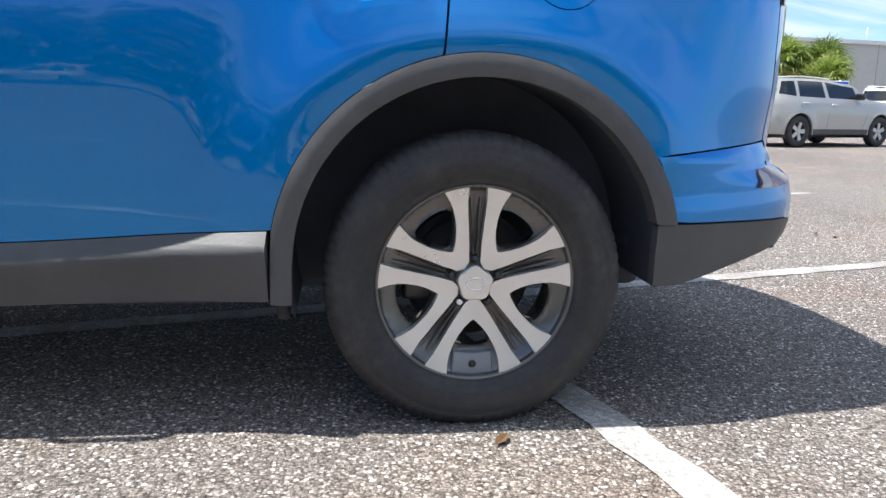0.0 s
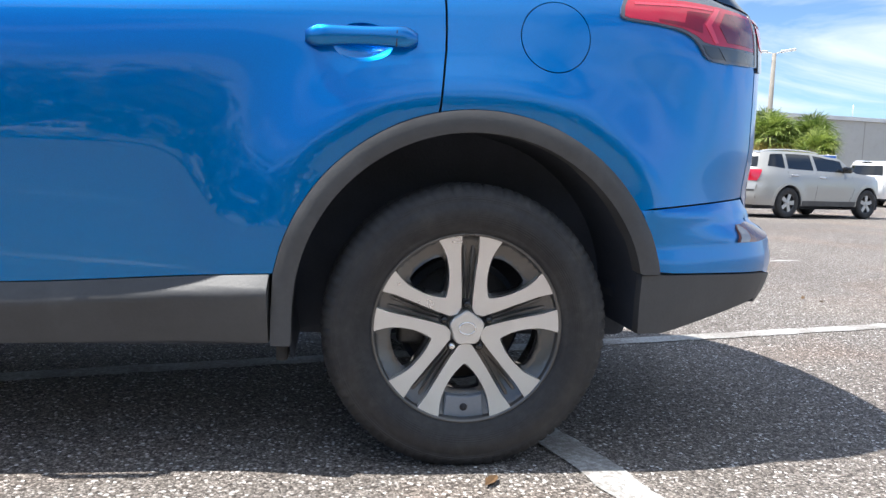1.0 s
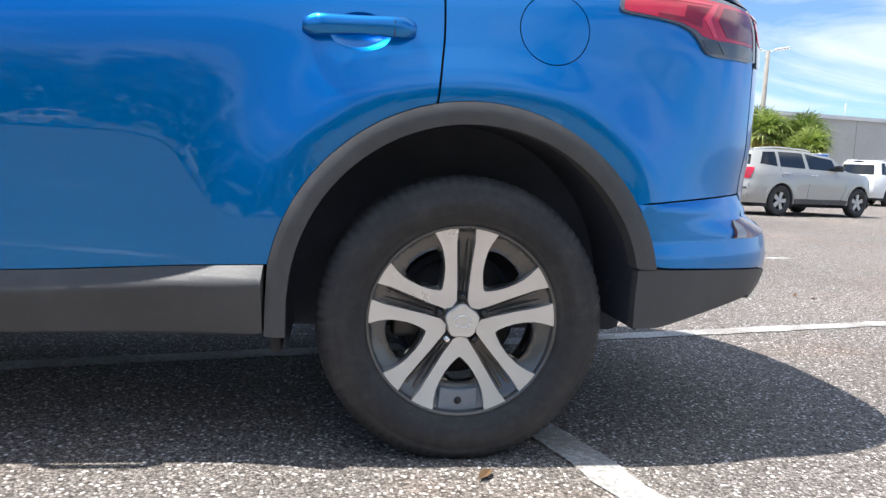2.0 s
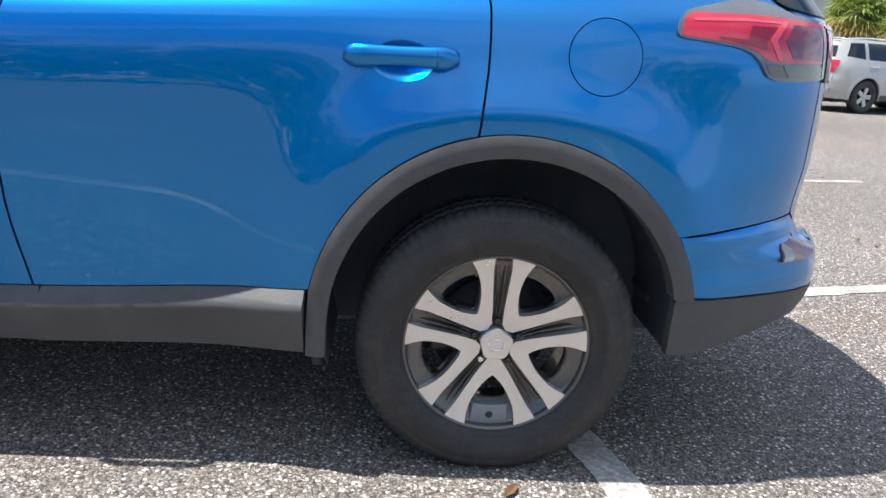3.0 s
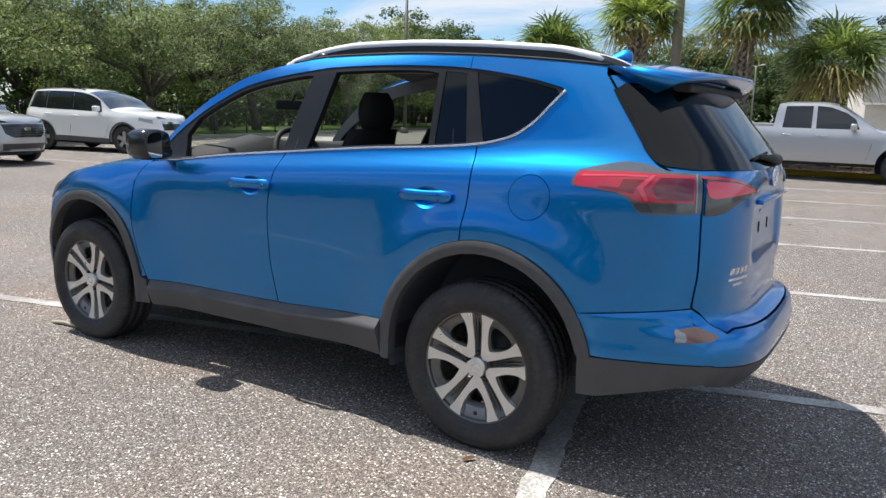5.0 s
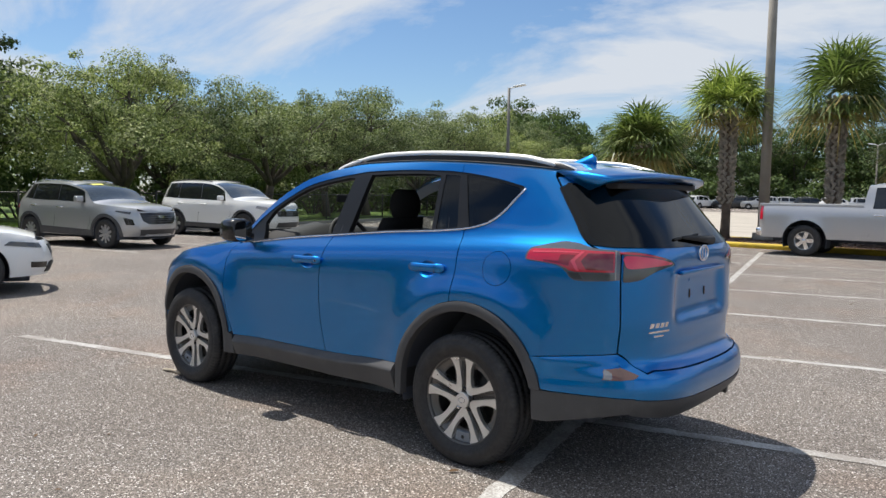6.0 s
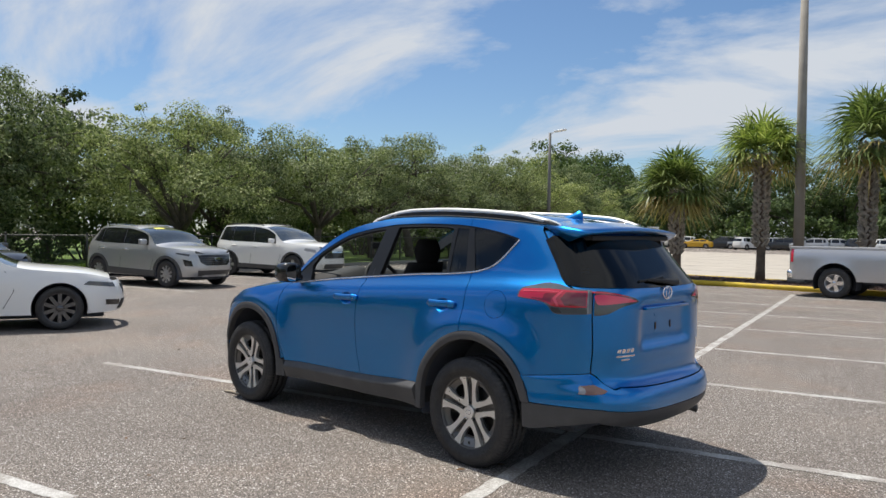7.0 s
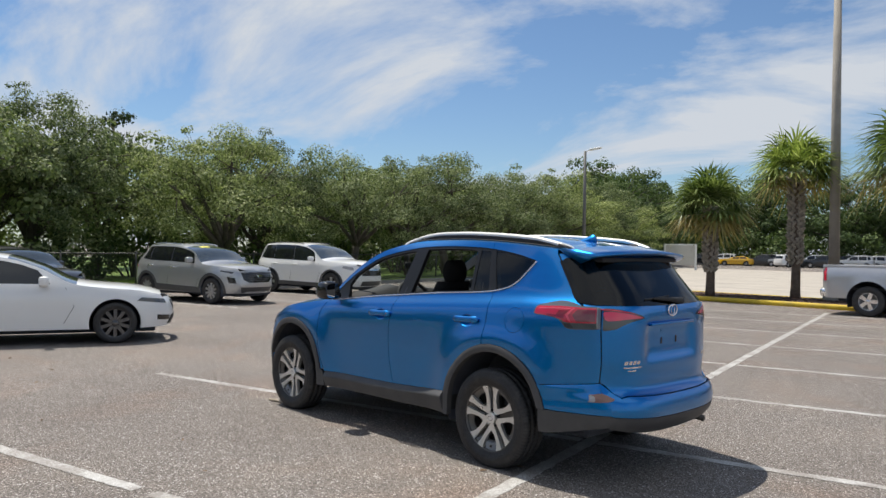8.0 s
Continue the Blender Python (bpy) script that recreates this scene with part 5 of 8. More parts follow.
# nose (seen only from behind)
b = bmesh.new()
qn = 0.6
wn_ = lambda z: qn * HERO.base(HERO.xf(z) + 0.05, z)
add_panel(b, [(-wn_(z), z) for z in zs_(0.30, 0.82, 10)] + [(wn_(z), z) for z in zs_(0.82, 0.30, 10)], HERO.on_nose(), 0.06, depth=0.02, edge=0.05)
for sign in (-1, 1):
    add_panel(b, [(x, 0.615) for x in zs_(-3.13, HERO.front_edge(0.615, qn), 6)] + [(HERO.front_edge(z, qn), z) for z in zs_(0.60, 0.30, 6)] + [(-3.08, 0.30), (-3.085, 0.40), (-3.09, 0.50)], HERO.on_side(sign), 0.05, depth=0.02, edge=0.04)
part("front_bumper", b, BLUE, car, smooth=True)
for sign in (-1, 1):
    b = bmesh.new()
    add_panel(b, [(x, ROOF(x) - 0.035) for x in zs_(-3.36, -3.08, 6)] + [(x, ROOF(x) - 0.13) for x in zs_(-3.14, -3.34, 6)], HERO.on_side(sign, 0.006), 0.03, depth=0.02)
    part("head_lamp", b, LAMP_CLEAR, car, "clear headlamp", True)
for sign in (-1, 1):
    b = bmesh.new()
    add_panel(b, [(x, 0.50) for x in zs_(-3.10, -3.40, 6)] + [(-3.38, 0.27), (-3.10, 0.27)], HERO.on_side(sign, 0.008), 0.05, depth=0.03)
    part("front_bumper_trim", b, CLADDING, car, smooth=True)

# underside, exhaust
b = bmesh.new()
add_box(b, -3.35, 0.58, -0.48, 0.48, 0.25, 0.36, 0.03)
add_box(b, -2.15, -0.50, -0.76, 0.76, 0.28, 0.36, 0.02)
add_box(b, 0.46, 0.82, -0.66, 0.66, 0.39, 0.46, 0.03)
part("underbody", b, LINER, car)
b = bmesh.new()
add_tube(b, [(0.55, 0.56, 0.33), (0.80, 0.56, 0.325), (0.915, 0.57, 0.308)], 0.026, 14)
part("exhaust_pipe", b, STEEL_DARK, car, "dark steel exhaust tip", True)
for x in (0.0, -2.66):
    b = bmesh.new()
    add_tube(b, [(x, -0.55, 0.33), (x, 0.55, 0.33)], 0.035, 10)
    part("axle", b, STEEL_DARK, car, smooth=True)

# cabin
b = bmesh.new()
add_box(b, -2.15, -0.52, -0.70, 0.70, 0.42, 0.46)
add_box(b, -0.518, 0.85, -0.47, 0.47, 0.42, 0.46)
part("cabin_floor", b, CABIN, car)
for sign in (-1, 1):
    b = bmesh.new()
    add_panel(b, [(x, BELT(x) - 0.006) for x in zs_(-2.08, -0.12, 16)] + [(-0.12, 0.95), (-0.30, 0.90), (-0.46, 0.78), (-0.54, 0.50), (-2.05, 0.50)], HERO.on_side(sign, -0.075), 0.08, depth=0)
    part("door_card", b, CABIN, car, smooth=True)
    b = bmesh.new()
    pl = HERO.on_side(sign, -0.035)
    add_tube(b, [pl(x, BELT(x) - 0.004, 0) for x in zs_(-2.0, -0.34, 16)], 0.022, 8)
    part("window_sill_trim", b, BLACK, car, smooth=True)
    for c0, c1 in (((-1.13, 1.18), (-1.05, 1.585)), ((-0.22, 1.26), (-0.28, 1.585))):
        b = bmesh.new()
        add_tube(b, [pl(*c0, -0.02), pl((c0[0] + c1[0]) / 2, (c0[1] + c1[1]) / 2, -0.02), pl(*c1, -0.02)], 0.045, 8)
        part("pillar_trim", b, CABIN_GREY, car, smooth=True)
b = bmesh.new()
secs = []
for s in np.linspace(-0.72, 0.72, 13):
    hump = 0.055 * math.exp(-(((s + 0.36) / 0.17) ** 2)) + 0.025 * math.exp(-((s / 0.14) ** 2))
    secs.append([(-2.28, s, 1.04), (-2.05, s, 1.150), (-1.83, s, 1.195 + hump), (-1.66, s, 1.180 + hump), (-1.60, s, 1.06), (-1.70, s, 0.70), (-2.2, s, 0.65)])
add_loft(b, secs)
part("dashboard", b, CABIN, car, "dark dashboard", True)
b = bmesh.new()
wc, tilt = Vector((-1.44, -0.36, 1.125)), radians(26)
add_tube(b, [wc + Vector((-math.sin(tilt) * 0.18 * math.sin(a), 0.18 * math.cos(a), 0.18 * math.cos(tilt) * math.sin(a))) for a in np.linspace(0, math.tau, 41)], 0.0165, 10, False)
add_box(b, -1.48, -1.44, -0.43, -0.29, 1.07, 1.17, 0.02)
add_tube(b, [wc + Vector((0, -0.17, 0)), wc + Vector((-0.02, 0, 0)), wc + Vector((0, 0.17, 0))], 0.016, 8)
add_tube(b, [wc, wc + Vector((-0.25, 0, -0.12))], 0.035, 10)
part("steering_wheel", b, CABIN, car, "black steering wheel", True)


def seat(x, y, back_top, head, lean=0.16, w=0.25):
    s = new("seat")
    s.parent = car
    s.location = (x, y, 0)
    tagged(s, "black cloth seat with head restraint")
    b = bmesh.new()
    add_box(b, -0.50, 0.06, -w, w, 0.52, 0.72, 0.06, 3)
    part("seat_cushion", b, FABRIC, s, smooth=True)
    b = bmesh.new()
    secs = []
    for t in np.linspace(0, 1, 9):
        z = 0.62 + (back_top - 0.62) * t
        ww = w * (1.0 - 0.25 * max(0, t - 0.7) / 0.3)
        xx = lean * 1.6 * t
        dd = 0.075 - 0.02 * t
        secs.append([(xx + dd * c, ww * math.copysign(abs(s_) ** 0.7, s_), z) for c, s_ in ((math.cos(a), math.sin(a)) for a in np.linspace(0, math.tau, 20, endpoint=False))])
    add_loft(b, secs)
    part("seat_back", b, FABRIC, s, smooth=True)
    b = bmesh.new()
    secs = []
    for t in np.linspace(0, 1, 9):
        z = back_top - 0.015 + (head - back_top) * t
        ww = 0.135 * math.sin(math.pi * (0.16 + 0.70 * t)) ** 0.5
        dd = 0.052 * math.sin(math.pi * (0.14 + 0.72 * t)) ** 0.6
        secs.append([(lean * 1.6 + 0.015 + dd * c, ww * math.copysign(abs(s_) ** 0.7, s_), z) for c, s_ in ((math.cos(a), math.sin(a)) for a in np.linspace(0, math.tau, 18, endpoint=False))])
    add_loft(b, secs)
    part("head_restraint", b, FABRIC, s, smooth=True)
    return s


seat(-1.19, -0.36, 1.31, 1.51)
seat(-1.19, 0.36, 1.31, 1.51)
for y in (-0.31, 0.0, 0.31):
    seat(-0.12, y, 1.10, 1.27, 0.18, 0.155)
b = bmesh.new()
add_box(b, -1.86, -1.84, -0.13, 0.13, 1.395, 1.455, 0.012)
add_tube(b, [(-1.84, 0, 1.44), (-1.78, 0, 1.53)], 0.008, 8)
part("rear_view_mirror", b, CABIN, car)
b = bmesh.new()
add_panel(b, [(-0.60, 0.60), (0.60, 0.60), (0.60, 1.20), (-0.60, 1.20)], HERO.on_tail(-0.06), 0.1, depth=0)
part("tailgate_lining", b, CABIN, car, smooth=True)

for x in (0.0, -2.66):
    hero_wheel(car, x, -0.86, 0 if x == 0 else 24, -1)
    hero_wheel(car, x, 0.86, 40, 1)

# ---- other vehicles ----
GLASS_DARK = surface("dark_car_glass", (0.012, 0.014, 0.016), 0.05, var=0.1, coat=0.6, rvar=0.02)
SCREEN = surface("windscreen_glass", (0.05, 0.06, 0.065), 0.04, var=0.1, coat=1.0, rvar=0.02)
P_SILVER = car_paint("silver_grey_paint", (0.47, 0.475, 0.48), 0.55, 0.34, 0.12)
P_TRUCK = car_paint("silver_paint", (0.52, 0.52, 0.53), 0.55, 0.34, 0.10)
P_WHITE = car_paint("white_paint", (0.80, 0.80, 0.79), 0.0, 0.35, 0.02)
P_PEARL = car_paint("pale_silver_paint", (0.42, 0.415, 0.395), 0.25, 0.36, 0.08)
P_BLACK = car_paint("black_paint", (0.010, 0.012, 0.016), 0.2, 0.3, 0.3)
P_GREY = car_paint("dark_grey_paint", (0.06, 0.062, 0.066), 0.4, 0.32, 0.2)
P_RED = car_paint("dark_red_paint", (0.25, 0.008, 0.012), 0.3, 0.32, 0.2)
P_YELLOW = car_paint("yellow_paint", (0.75, 0.42, 0.01), 0.1, 0.3, 0.1)
ALLOY = surface("alloy_wheel", (0.50, 0.50, 0.51), 0.32, 0.7, var=0.06)
ALLOY_DARK = surface("dark_alloy_wheel", (0.08, 0.08, 0.085), 0.3, 0.6, var=0.1)


def plain_wheel(parent, x, y, r, rim, spokes, mat, sign, twist=0.0, width=0.10, dish=None):
    """A background car's wheel: tyre, rim, spokes and hub."""
    wh = new("wheel")
    wh.parent = parent
    wh.matrix_local = pose(x, y, r, 0, 0, 0 if sign < 0 else 180) @ pose(0, 0, 0, 0, twist, 0)
    b = bmesh.new()
    add_revolve(b, [(rim, -width * 0.85), (rim + 0.02, -width * 0.98), ((r + rim) / 2, -width * 1.04), (r - 0.025, -width * 0.95), (r - 0.004, -width * 0.75), (r, -width * 0.3), (r, width * 0.3), (r - 0.004, width * 0.75), (rim, width * 0.9)], 48)
    part("tyre", b, TYRE, wh, smooth=True).location = (0, width * 0.8, 0)
    b = bmesh.new()
    add_revolve(b, [(rim + 0.004, -0.004), (rim - 0.012, -0.006), (rim - 0.02, 0.02), (rim - 0.03, 0.12), (0.02, 0.125)], 40)
    part("rim", b, dish or ALLOY_DARK, wh, smooth=True)
    for k in range(spokes):
        a = k * math.tau / spokes + math.pi / 2
        b = bmesh.new()
        w0, w1 = 0.13 * rim * 5 / spokes + 0.012, 0.20 * rim * 5 / spokes + 0.006
        add_plate(b, turned([(0.10 * rim, -w0), (0.98 * rim, -w1), (0.98 * rim, w1), (0.10 * rim, w0)], a), 0.03, 0.0)
        part("spoke", b, mat, wh)
    b = bmesh.new()
    add_revolve(b, [(0.0005, -0.010), (0.035, -0.008), (0.05, 0.0), (0.052, 0.03)], 20)
    part("hub", b, mat, wh, smooth=True)
    return wh


def vehicle(name, label, m, paint, s, group=""):
    """A parked car from a table of its lines; see the tables below for the keys."""
    v = thing(name, label, s.get("category", "car"), m, group)
    wb, r, H = s["wb"], s["r"], s["H"]
    form = Shape(s["prof"], s["rear"], s["front"], s["xs_r"], s["xs_f"], s.get("nr", 3.2), s.get("nf", 2.6), (-wb / 2, wb / 2), s.get("flare", 0.025), r, r + 0.08, 0.14, s["belt0"] - 0.12)
    roof, crown, belt = curve(*s["roof"]), curve(*s["crown"]), curve(*s["belt"])
    st = s.get("step", 0.07)
    qr, qf, low, ra = 0.74, 0.62, s["low"], r + s.get("archgap", 0.055)
    wins = s["windows"]
    zr, zf = s["rear_top"], s["front_top"]
    ang = math.degrees(math.asin((low - r) / ra))
    xe_r, xe_f = (lambda z: form.rear_edge(z, qr)), (lambda z: form.front_edge(z, qf))
    outline = [(xe_f(z), z) for z in zs_(low, zf, 6)]
    outline += [(x, z) for x, z in s["top_line"]] if "top_line" in s else [(x, roof(x)) for x in zs_(xe_f(zf) + 0.05, xe_r(zr) - 0.03, 36)]
    outline += [(xe_r(z), z) for z in zs_(zr, low, 10)]
    for cx in (wb / 2, -wb / 2):
        outline += arc(cx, r, ra, ang, 180 - ang, 20)
    for sign in (-1, 1):
        b = bmesh.new()
        add_panel(b, outline, form.on_side(sign), st, wins, 0.03, st * 0.7)
        part("body_side", b, paint, v, smooth=True)
        for w in wins:
            b = bmesh.new()
            add_panel(b, w, form.on_side(sign, -0.008), 0.12, depth=0, edge=0.08)
            part("side_window", b, s.get("glass", GLASS_DARK), v, "dark side window", True)
        if "frame" in s:
            b = bmesh.new()
            add_panel(b, s["frame"], form.on_side(sign, 0.003), 0.08, wins, 0.006, 0.06)
            part("window_surround", b, BLACK_GLOSS, v, smooth=True)
        for gx in s["gaps"]:
            b = bmesh.new()
            pl = form.on_side(sign, 0.0015)
            add_tube(b, [pl(x, z, 0) for x, z in gx], 0.0042, 5)
            part("shut_line", b, BLACK, v)
        for hx, hz in s["handles"]:
            b = bmesh.new()
            y = form.side(hx, hz)
            add_box(b, hx - 0.11, hx + 0.11, *sorted((sign * (y - 0.01), sign * (y + 0.035))), hz - 0.016, hz + 0.018, 0.012)
            part("door_handle", b, s.get("handle_mat", paint), v, smooth=True)
        if "clad" in s:
            for o in s["clad"]:
                b = bmesh.new()
                add_panel(b, o, form.on_side(sign, 0.012), 0.06, depth=0.03, edge=0.05)
                part("lower_trim", b, CLADDING, v, "dark plastic trim", True)
        for cx in (wb / 2, -wb / 2):
            if "arch_trim" in s:
                b = bmesh.new()
                w_ = s["arch_trim"]
                add_panel(b, arc(cx, r, ra + w_, ang, 180 - ang, 22) + arc(cx, r, ra, 180 - ang, ang, 22), form.on_side(sign, 0.010), 0.05, depth=0.03, edge=0.05)
                part("arch_trim", b, s.get("arch_mat", CLADDING), v, smooth=True)
            b = bmesh.new()
            r0 = [b.verts.new((cx + ra * math.cos(a), sign * (form.side(cx, r) - 0.02), r + ra * math.sin(a))) for a in np.linspace(radians(-20), radians(200), 20)]
            r1 = [b.verts.new((q.co.x, sign * 0.45, q.co.z)) for q in r0]
            for i in range(19):
                b.faces.new((r0[i], r0[i + 1], r1[i + 1], r1[i]))
            b.faces.new(r1)
            part("wheel_arch_liner", b, LINER, v)
            plain_wheel(v, cx, sign * (form.side(cx, r + 0.3) - 0.03), r, s["rim"], s["spokes"], s.get("wheel_mat", ALLOY), sign, 17 * (cx > 0), dish=s.get("dish_mat"))
        for nm, o, mt in s.get("side_lamps", ()):
            b = bmesh.new()
            add_panel(b, o, form.on_side(sign, 0.006), 0.05, depth=0.015, edge=0.04)
            part(nm, b, mt, v, smooth=True)
        if s.get("mirror"):
            mx, mz = s["mirror"]
            y = form.side(mx, mz)
            b = bmesh.new()
            add_box(b, mx - 0.07, mx + 0.07, *sorted((sign * (y + 0.03), sign * (y + 0.24))), mz - 0.07, mz + 0.085, 0.04, 3)
            mo = part("door_mirror", b, s.get("mirror_mat", paint), v, smooth=True)
            b = bmesh.new()
            add_box(b, mx - 0.03, mx + 0.03, *sorted((sign * (y - 0.03), sign * (y + 0.06))), mz - 0.07, mz - 0.03, 0.01)
            part("mirror_foot", b, BLACK_GLOSS, mo)
        if "rail" in s:
            x0, x1 = s["rail"]
            b = bmesh.new()
            add_tube(b, [(x, sign * (form.side(x, roof(x)) - 0.07), roof(x) + crown(x) * 0.3 + 0.035 * math.sin(math.pi * (0.1 + 0.8 * i / 12)) ** 0.4) for i, x in enumerate(zs_(x0, x1, 12))], 0.016, 8)
            part("roof_rail", b, s.get("rail_mat", SATIN), v, smooth=True)
    # tail and nose
    wr, wf = (lambda z: qr * form.base(form.xr(z) - 0.05, z)), (lambda z: qf * form.base(form.xf(z) + 0.05, z))
    rh = s.get("rear_window")
    b = bmesh.new()
    add_panel(b, [(-wr(z), z) for z in zs_(low, zr, 12)] + [(wr(z), z) for z in zs_(zr, low, 12)], form.on_tail(), st, [rh] if rh else (), 0.02, st)
    tail = part("tail_panel", b, paint, v, smooth=True)
    if rh:
        b = bmesh.new()
        add_panel(b, rh, form.on_tail(-0.006), 0.1, depth=0, edge=0.08)
        part("rear_window", b, GLASS_DARK, v, "dark rear window", True)
    b = bmesh.new()
    add_panel(b, [(-wf(z), z) for z in zs_(low, zf, 8)] + [(wf(z), z) for z in zs_(zf, low, 8)], form.on_nose(), st, depth=0.02, edge=st)
    part("nose_panel", b, paint, v, smooth=True)
    for nm, o, mt in s.get("nose_parts", ()):
        for mirror in ((1,) if min(p[0] for p in o) < 0 < max(p[0] for p in o) else (-1, 1)):
            b = bmesh.new()
            add_panel(b, [(mirror * y, z) for y, z in o], form.on_nose(0.008), 0.05, depth=0.02, edge=0.05)
            part(nm, b, mt, v, smooth=True)
    for nm, o, mt in s.get("tail_parts", ()):
        for mirror in ((1,) if min(p[0] for p in o) < 0 < max(p[0] for p in o) else (-1, 1)):
            b = bmesh.new()
            add_panel(b, [(mirror * y, z) for y, z in o], form.on_tail(0.006), 0.05, depth=0.02, edge=0.05)
            part(nm, b, mt, v, smooth=True)
    # top skins
    for nm, x0, x1, mt in s["tops"]:
        b = bmesh.new()
        add_strip(b, form, roof, crown, x0, x1, 0.08, 16)
        part(nm, b, paint if mt is None else mt, v, smooth=True)
    b = bmesh.new()
    add_box(b, form.xf(low) + 0.25, form.xr(low) - 0.25, -0.45, 0.45, low - 0.10, low + 0.25, 0.03)
    part("underbody", b, LINER, v)
    for f_ in s.get("extra", ()):
        f_(v, form, roof, crown)
    return v


def suv_table(L, W, H, wb, ro, hood=1.05, belt_z=1.02, r=0.36, rim=0.235, rake=0.28, glass_top=None, low=0.30):
    """Lines of a two-box car."""
    xr, xf = wb / 2 + ro, wb / 2 + ro - L
    w = W / 2
    cowl = -wb / 2 + 0.52
    s = dict(wb=wb, r=r, rim=rim, H=H, belt0=belt_z, low=low)
    s["prof"] = ([0.15, low, 0.55, 0.80, belt_z - 0.08, belt_z + 0.03, H - 0.14, H - 0.05, H], [w - 0.06, w - 0.025, w - 0.012, w - 0.008, w - 0.03, w - 0.075, w - 0.235, w - 0.29, w - 0.36])
    s["rear"] = ([low, 0.5, 0.72, 0.80, belt_z, belt_z + 0.08, H - 0.10, H], [xr - 0.10, xr, xr - 0.01, xr - 0.05, xr - 0.05, xr - 0.09, xr - rake - 0.06, xr - rake - 0.12])
    s["front"] = ([low, 0.5, 0.72, hood - 0.14, hood - 0.04, hood], [xf + 0.10, xf, xf + 0.02, xf + 0.08, xf + 0.22, xf + 0.42])
    s["xs_r"], s["xs_f"] = wb / 2 - 0.15, -wb / 2 + 0.15
    s["roof"] = ([xf, xf + 0.22, xf + 0.55, cowl - 0.12, cowl, cowl + 0.40, cowl + 0.78, cowl + 1.25, cowl + 2.0, xr - rake - 0.35, xr - rake - 0.05], [hood - 0.24, hood - 0.10, hood - 0.045, hood + 0.02, hood + 0.07, hood + 0.36, H - 0.14, H - 0.075, H - 0.06, H - 0.085, H - 0.12])
    s["crown"] = ([xf, cowl, cowl + 0.8, xr], [0.05, 0.07, 0.06, 0.05])
    s["belt"] = ([cowl, xr], [belt_z, belt_z + 0.08])
    s["rear_top"], s["front_top"] = H - 0.125, hood - 0.16
    bl = lambda x: belt_z + 0.03 + 0.07 * (x - cowl) / (xr - cowl)
    rf = curve(*s["roof"])
    t = lambda x: rf(x) - 0.055
    bp = cowl + 1.32
    cp = bp + 0.95
    s["windows"] = [
        [(cowl + 0.27, bl(cowl + 0.27)), (bp - 0.06, bl(bp)), (bp - 0.02, t(bp - 0.02))] + [(x, t(x)) for x in (cowl + 1.0, cowl + 0.78, cowl + 0.55)] + [(cowl + 0.36, t(cowl + 0.36))],
        [(bp + 0.05, bl(bp)), (cp - 0.04, bl(cp)), (cp - 0.06, t(cp - 0.06)), (bp + 0.45, t(bp + 0.45)), (bp + 0.07, t(bp + 0.07))],
        [(cp + 0.05, bl(cp)), (xr - rake - 0.22, bl(xr) + 0.03), (xr - rake - 0.36, t(xr - rake - 0.36)), (cp + 0.03, t(cp + 0.03))]]
    s["gaps"] = [[(cowl + 0.12, 0.42), (cowl - 0.02, 0.70), (cowl + 0.05, belt_z - 0.05)], [(bp + 0.03, 0.42), (bp - 0.03, 0.75), (bp, belt_z)], [(cp - 0.22, 0.78), (cp - 0.03, 0.95), (cp, belt_z + 0.02)]]
    s["handles"] = [(bp - 0.20, belt_z - 0.10), (cp - 0.18, belt_z - 0.07)]
    s["mirror"] = (cowl + 0.34, belt_z + 0.10)
    gw = w - 0.30
    s["rear_window"] = [(-gw, belt_z + 0.10), (gw, belt_z + 0.10), (gw - 0.10, H - 0.20), (-gw + 0.10, H - 0.20)]
    s["tops"] = [("bonnet", xf + 0.05, cowl - 0.03, None), ("windscreen", cowl - 0.03, cowl + 0.80, SCREEN), ("roof_panel", cowl + 0.80, xr - rake - 0.06, None)]
    s["frame_"] = [(cowl + 0.23, bl(cowl + 0.27) - 0.014), (xr - rake - 0.17, bl(xr) + 0.012), (xr - rake - 0.335, t(xr - rake - 0.36) + 0.014)] + [(x, t(x) + 0.014) for x in zs_(xr - rake - 0.42, cowl + 0.34, 18)]
    s["spokes"] = 5
    s["rail"] = (cowl + 1.0, xr - rake - 0.25)
    s["xr_"], s["xf_"], s["cowl_"] = xr, xf, cowl
    return s


def placed(mid, heading, side=0.0):
    """Car with its middle at a plan point, nose towards heading (degrees from +x)."""
    return pose(mid[0], mid[1], 0, 0, 0, heading + 180)


BAYDEG = math.degrees(BAY)

